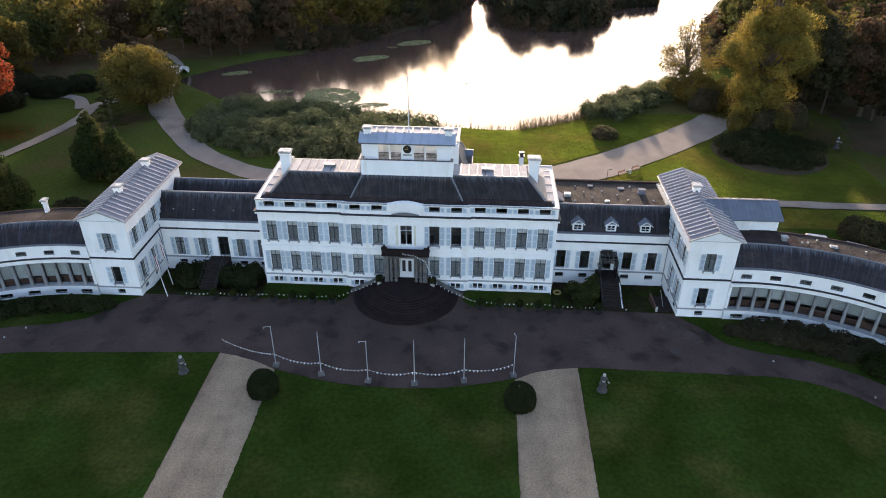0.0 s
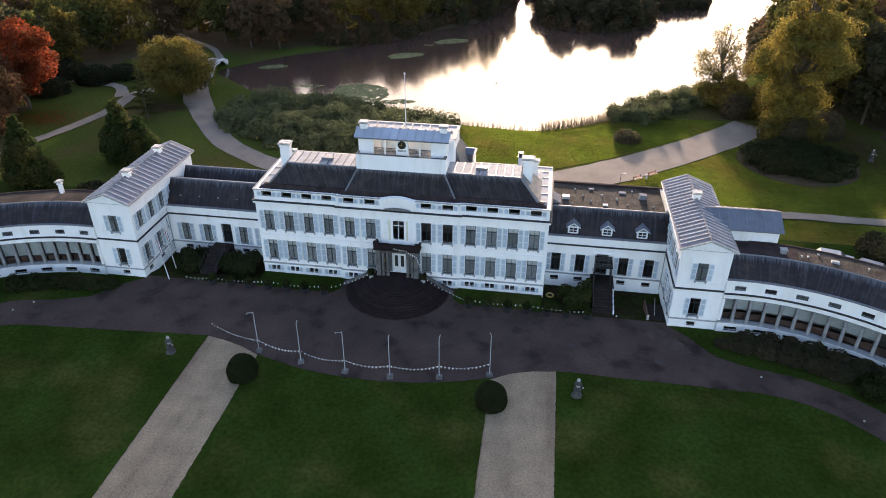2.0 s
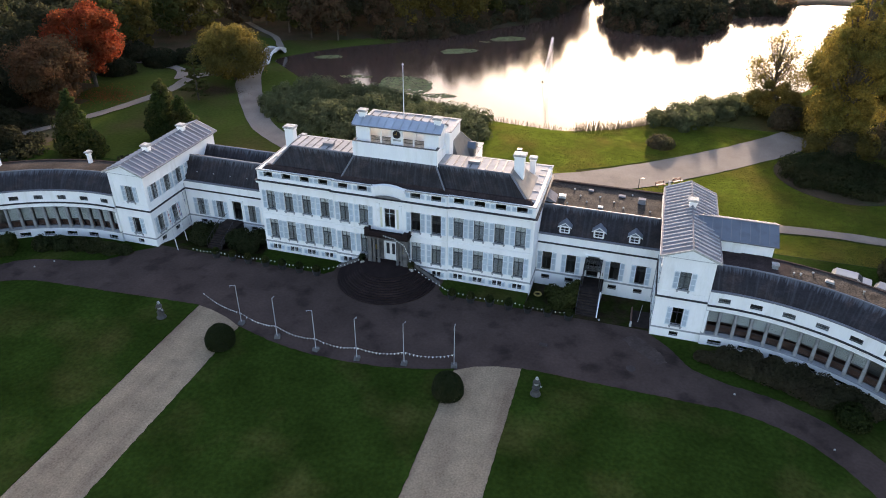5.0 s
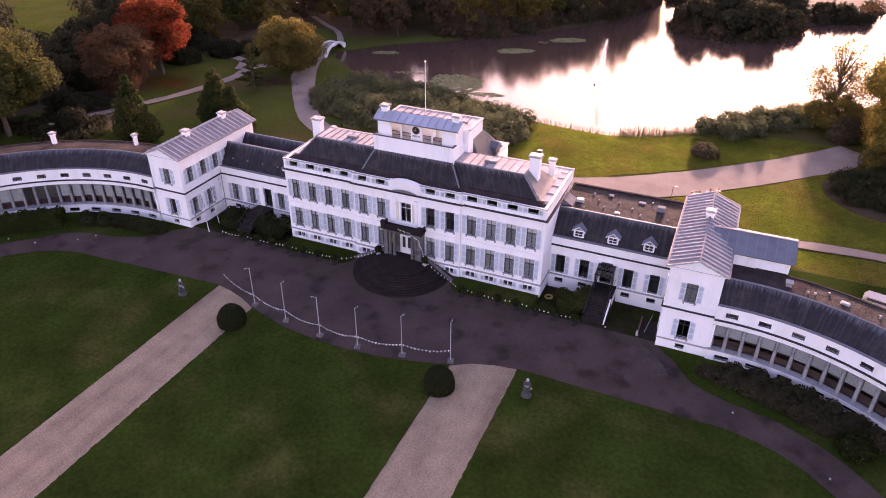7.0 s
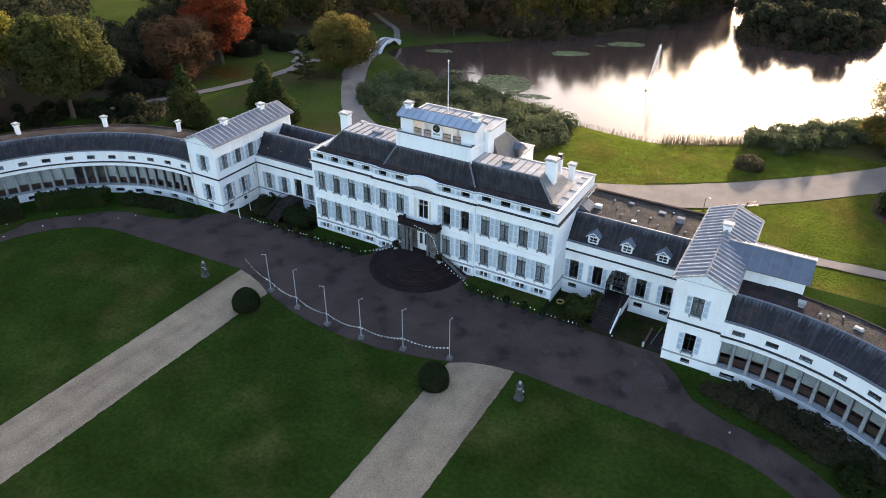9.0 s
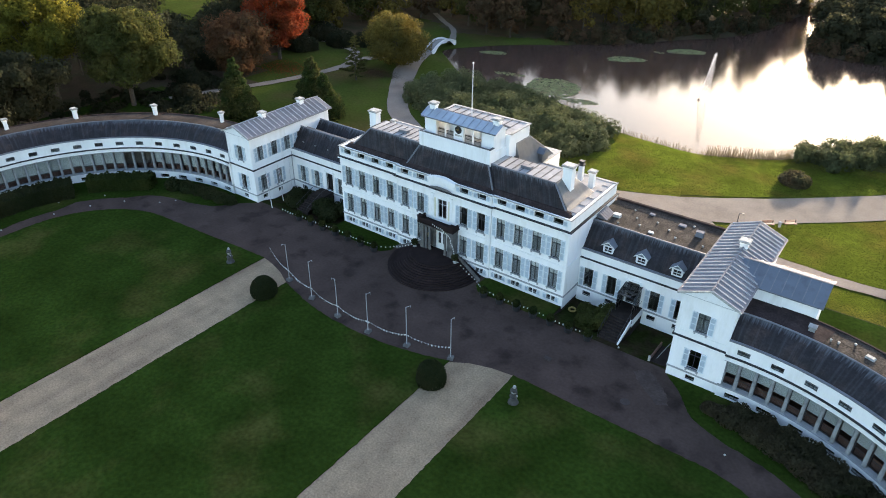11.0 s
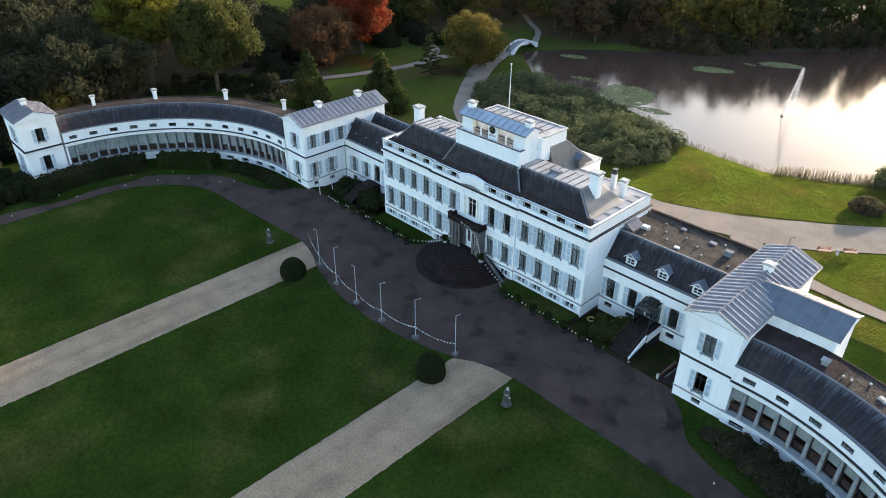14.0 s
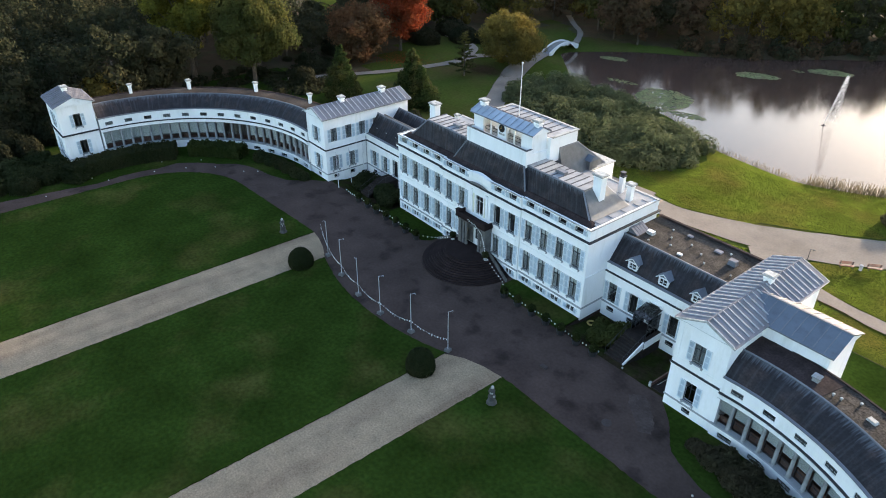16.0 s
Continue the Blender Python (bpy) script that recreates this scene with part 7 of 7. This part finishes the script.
def bunting(points, sag, step, label):
    """A string of white pennants hung from point to point."""
    T = thing("bunting", points[0], label, "bunting")
    cord = Shape()
    me = cached("pennant", lambda: Shape().solid([(-0.105, -0.004, 0), (0.105, -0.004, 0), (0, -0.004, -0.24)], [(-0.105, 0.004, 0), (0.105, 0.004, 0), (0, 0.004, -0.24)]).mesh("pennant", FLAGCLOTH))
    for p, q in zip(points, points[1:]):
        p, q = Vector(p), Vector(q)
        L = (q - p).length
        n = max(2, int(L / step))
        at = lambda t: p.lerp(q, t) - Vector((0, 0, sag * 4 * t * (1 - t)))
        for i in range(n):
            cord.rod(at(i / n), at((i + 1) / n), 0.005, 3)
            m = at((i + 0.5) / n)
            part("pennant", me, None, T, m=pose(*m, random.uniform(-25, 25), 0, math.degrees(math.atan2(q.y - p.y, q.x - p.x)) + random.uniform(-30, 30)))
    part("cord", cord, WHITEPAINT, T)


bunting([(-20.6, -14.0, 1.2)] + [(x, y, 1.75) for x, y in POLES], 0.5, 0.42, "white bunting slung between the banner poles")
lamp_string([(3.3, -1.9, 2.7), (7.4, -2.3, 0.7), (9.8, -4.0, 1.1), (17.3, -4.0, 1.1), (25.2, -4.1, 1.0)], 0.25, 0.55, "cord of small white lamps along the planters east of the steps")
lamp_string([(-3.3, -1.9, 2.7), (-7.4, -2.3, 0.7), (-9.4, -4.0, 1.1), (-17.2, -4.0, 1.1), (-25.0, -4.1, 1.0), (-29, -4.2, 0.9)], 0.25, 0.55, "cord of small white lamps along the planters west of the steps")
lamp_string([(-0.4, -1.97, 6.7), (1.2, -2.0, 6.45), (2.6, -2.0, 5.7), (3.2, -2.0, 4.2), (3.5, -1.9, 2.6)], 0.12, 0.28, "cord of small white lamps draped over the portico")
for i, (x, y) in enumerate([(-47.5, -14.0), (-52.5, -17.2), (-55.4, -21.5), (-57.3, -26.5), (-58.6, -34), (-58.6, -44), (-46, -12.0), (-57, -18), (-60.6, -24), (-61.2, -36), (44, -12.5), (53, -18), (28.6, -3.3), (25.0, -3.2)]):
    whole("marker_stone", Shape().lathe(0, 0, [(0.10, 0.0), (0.12, 0.06), (0.08, 0.15), (0.02, 0.18)], 8), CAPSTONE, "small white marker stone beside the drive", "marker stone", "marker stones", at=(x, y, 0.02))

st1 = Shape()
st1.lathe(0, 0, [(0.62, 0.0), (0.58, 0.2), (0.42, 0.28), (0.38, 0.85), (0.46, 0.95)], 10, 1)
st1.lathe(0, 0, [(0.30, 0.95), (0.34, 1.2), (0.26, 1.42)], 10, 1)
st1.lathe(0, 0, [(0.27, 1.42), (0.24, 1.52), (0.30, 1.66)], 10, 0)
st1.lathe(0, 0, [(0.30, 1.66), (0.34, 1.85), (0.28, 2.0), (0.10, 2.08)], 10, 1)
st1.lathe(0.03, 0, [(0.08, 2.05), (0.17, 2.16), (0.18, 2.3), (0.10, 2.42), (0.03, 2.46)], 10, 0)
st1.rod((0.3, 0, 1.9), (0.48, -0.2, 1.45), 0.09, 6, 0.07, 1).rod((-0.3, 0, 1.9), (-0.28, -0.3, 1.5), 0.09, 6, 0.06, 1).rod((0.48, -0.2, 1.45), (0.62, -0.3, 1.4), 0.1, 6, 0.08, 0)
me = st1.mesh("garden_statue", [STATUESTONE, STATUEDARK], True)
for x, y in ((-23.5, -18.8), (23.4, -18.8)):
    whole("garden_statue", me, None, "weathered white garden statue on a dark pedestal", "statue", "garden statues", at=(x, y, 0.04))
whole("garden_statue", me, None, "small weathered statue on the leaf-strewn lawn", "statue", at=(78.9, 54.3, 0.0))
T = thing("cellar_ramp", (33.4, -1.6, 0), "dark sunken cellar ramp with a brown edging board", "ramp")
part("ramp_floor", Shape().solid([(32.5, -3.3, -0.2), (34.66, -3.3, -0.2), (34.66, 0.6, -0.7), (32.5, 0.6, -0.7)], [(32.5, -3.3, 0.06), (34.66, -3.3, 0.06), (34.66, 0.6, -0.25), (32.5, 0.6, -0.25)]), STAIRSTONE, T)
part("edging_board", Shape().solid([(32.34, -3.3, -0.3), (32.5, -3.3, -0.3), (32.5, 0.6, -0.9), (32.34, 0.6, -0.9)], [(32.34, -3.3, 0.42), (32.5, -3.3, 0.42), (32.5, 0.6, 0.25), (32.34, 0.6, 0.25)]), WOODPANEL, T)
part("post", Shape().box(32.28, -3.44, -0.2, 32.54, -3.3, 0.75), CAPSTONE, T)
part("handrail", Shape().rod((33.2, -3.2, 0.7), (33.6, 0.4, 0.9), 0.03, 6), CAPSTONE, T)
PATCH = rough([(31.6, -6.3), (33.0, -4.9), (35.6, -7.0), (37.0, -9.0), (35.9, -9.9), (33.8, -8.2)], 0.25, 0.4)
whole("asphalt_patch", Shape().solid([(x, y, 0.0) for x, y in PATCH], [(x, y, 0.012) for x, y in PATCH]), PATCHED, "paler repaired patch in the asphalt drive", "asphalt patch")
whole("stone_slab", Shape().solid([(-0.5, -0.3, 0), (0.5, -0.3, 0), (0.5, 0.3, 0), (-0.5, 0.3, 0)], [(-0.42, -0.25, 0.15), (0.42, -0.25, 0.15), (0.42, 0.25, 0.15), (-0.42, 0.25, 0.15)]), COVER, "low grey stone cover in the drive", "stone slab", at=(22.8, -10.15, 0.0))
whole("stone_slab", Shape().lathe(0, 0, [(0.55, 0.0), (0.5, 0.03)], 16), COVER, "round grey cover in the drive", "stone slab", at=(33.0, -11.4, 0.005))
sh = Shape()
for i in range(16):
    a, b = 2 * math.pi * i / 16, 2 * math.pi * (i + 1) / 16
    sh.rod((0.45 * math.cos(a), 0.45 * math.sin(a), 0.1), (0.45 * math.cos(b), 0.45 * math.sin(b), 0.1), 0.12, 6)
whole("hose_coil", sh, mat("yellow_hose", (0.35, 0.26, 0.07), 0.6), "yellowish coiled hose beside the wall", "hose", at=(20.2, 1.2, -0.75))


# side stairs of the link wings
def side_stair(x0, x1, top_y, low_y, z, sg, canopy):
    T = thing("side_stair", ((x0 + x1) / 2, low_y, 0), "dark stone side stairs " + ("under an iron canopy" if canopy else "with thin rails"), "steps", "side stairs")
    n = 9
    for i in range(n):
        y0 = low_y + (top_y - low_y) * i / n
        part("step", Shape().box(x0, y0, -1.0, x1, top_y + 0.002 * i, z * (i + 1) / n), STAIRSTONE, T)
    part("landing", Shape().box(x0 - 0.2, top_y, -1.0, x1 + 0.26, 4.0, z), STAIRSTONE, T)
    for x in (x0, x1):
        part("handrail", Shape().rod((x, low_y, 0.95), (x, top_y, z + 0.95), 0.035, 6).rod((x, top_y, z + 0.95), (x, 4.0, z + 0.95), 0.03, 6), IRON, T)
        for k in range(5):
            y = low_y + (top_y - low_y) * k / 4
            part("baluster", Shape().rod((x, y, z * k / 4 - 0.1), (x, y, z * k / 4 + 0.95), 0.025, 5), IRON, T)
    if canopy:
        part("stringer_wall", Shape().solid([(x1 + 0.05, low_y, -0.1), (x1 + 0.2, low_y, -0.1), (x1 + 0.2, top_y, z - 0.9), (x1 + 0.05, top_y, z - 0.9)], [(x1 + 0.05, low_y, 0.12), (x1 + 0.2, low_y, 0.12), (x1 + 0.2, top_y, z + 0.05), (x1 + 0.05, top_y, z + 0.05)]), STUCCO, T, "white sloping stair string")
        part("stair_side", Shape().solid([(x1 + 0.002, low_y, -1), (x1 + 0.15, low_y, -1), (x1 + 0.15, top_y, -1), (x1 + 0.002, top_y, -1)], [(x1 + 0.002, low_y, -0.102), (x1 + 0.15, low_y, -0.102), (x1 + 0.15, top_y, z - 0.902), (x1 + 0.002, top_y, z - 0.902)]), STAIRSTONE, T)
        part("landing_wall", Shape().box(x1 + 0.265, top_y, 0.5, x1 + 0.30, 4.05, z + 0.05), STUCCO, T)
        cn = part("canopy", Shape().solid([(25.7, 1.5, 4.0), (27.9, 1.5, 4.0), (27.9, 4.0, 4.4), (25.7, 4.0, 4.4)], [(25.7, 1.5, 4.03), (27.9, 1.5, 4.03), (27.9, 4.0, 4.43), (25.7, 4.0, 4.43)]), DARKPANE, T, "smoked glass canopy roof in an iron frame")
        for x in (25.7, 26.25, 26.8, 27.35, 27.9):
            part("canopy_bar", Shape().rod((x, 1.5, 4.05), (x, 4.0, 4.45), 0.04, 5), IRON, cn)
        for k in range(4):
            part("canopy_bar", Shape().rod((25.7, 1.5 + 0.8 * k, 4.05 + 0.128 * k), (27.9, 1.5 + 0.8 * k, 4.05 + 0.128 * k), 0.04, 5), IRON, cn)
        for x in (25.75, 27.85):
            for y0 in (1.55, 2.4, 3.2):
                part("canopy_post", Shape().rod((x, y0, z), (x, y0, 4.15), 0.04, 6), IRON, T)
            for z0 in (2.4, 3.3):
                part("canopy_rail", Shape().box(x - 0.03, 1.55, z0, x + 0.03, 4.0, z0 + 0.06), IRON, T)
            part("canopy_glass", Shape().box(x - 0.008, 1.58, z + 0.1, x + 0.008, 4.0, 4.0), DARKPANE, T)


side_stair(25.6, 28.1, 0.7, -2.8, 1.5, 1, True)
side_stair(-27.9, -25.6, 1.6, -1.9, 1.5, -1, False)

# benches, bin and stand-in cars behind the palace
for x, y, a in ((34.8, 38.3, 40), (37.6, 40.6, 40)):
    T = thing("park_bench", (x, y, 0.08), "red-brown wooden park bench beside the path", "bench", "park benches")
    m = pose(x, y, 0.08, 0, 0, a)
    for k in range(3):
        part("seat_slat", Shape().box(-0.95, -0.25 + 0.17 * k, 0.44, 0.95, -0.11 + 0.17 * k, 0.48), BENCHWOOD, T, m=m)
        part("back_slat", Shape().box(-0.95, 0.28, 0.55 + 0.16 * k, 0.95, 0.32, 0.67 + 0.16 * k), BENCHWOOD, T, m=m)
    for s in (-0.8, 0.8):
        part("leg", Shape().box(s - 0.04, -0.25, 0, s + 0.04, -0.17, 0.44).box(s - 0.04, 0.24, 0, s + 0.04, 0.32, 1.0).box(s - 0.04, -0.17, 0.36, s + 0.04, 0.24, 0.44), IRON, T, m=m)
whole("litter_bin", Shape().lathe(0, 0, [(0.22, 0), (0.26, 0.8), (0.28, 0.82), (0.18, 0.9)], 10), CONCRETE, "grey litter bin between two benches", "litter bin", at=(36.3, 39.3, 0.08))
whole("lamp_post", Shape().rod((0, 0, 0), (0, 0, 3.2), 0.05, 6).rod((0, 0, 3.2), (0.5, 0, 3.3), 0.04, 6).box(0.3, -0.1, 3.24, 0.7, 0.1, 3.36), IRON, "thin dark lamp post beside the path", "lamp post", at=(31.2, 33.6, 0.05))
# cars put in place of a low white metal roof structure
def parked_car(x, y, turn, paint, label):
    T = thing("parked_car", (x, y, 0.03), label, "car", "parked cars")
    m = pose(x, y, 0.03, 0, 0, turn)
    prof = [(-2.4, 0.35), (2.4, 0.35), (2.42, 0.95), (1.3, 1.05), (0.6, 1.48), (-2.0, 1.5), (-2.42, 1.0)]
    part("body", Shape().solid([(x, -0.9, z) for x, z in prof], [(x, 0.9, z) for x, z in prof]), paint, T, m=m)
    part("windscreen", Shape().solid([(1.26, -0.78, 1.08), (1.26, 0.78, 1.08), (0.66, 0.7, 1.46), (0.66, -0.7, 1.46)], [(1.29, -0.78, 1.11), (1.29, 0.78, 1.11), (0.69, 0.7, 1.49), (0.69, -0.7, 1.49)]), LEAD, T, m=m)
    for s in (-1, 1):
        part("side_window", Shape().box(-1.9, s * 0.905 - 0.01, 1.03, 0.6, s * 0.905 + 0.01, 1.38), LEAD, T, m=m)
        for x in (-1.5, 1.5):
            part("wheel", Shape().rod((x, s * 0.72, 0.32), (x, s * 0.94, 0.32), 0.33, 14), TYRE, T, m=m)


parked_car(60.2, 15.0, -14, CARPAINT, "pale grey car standing in for a metal roof structure behind the curved wing")
parked_car(64.8, 12.6, -26, mat("grey_car_paint", (0.16, 0.165, 0.175), 0.3, var=0.03), "grey car standing in for a metal roof structure behind the curved wing")
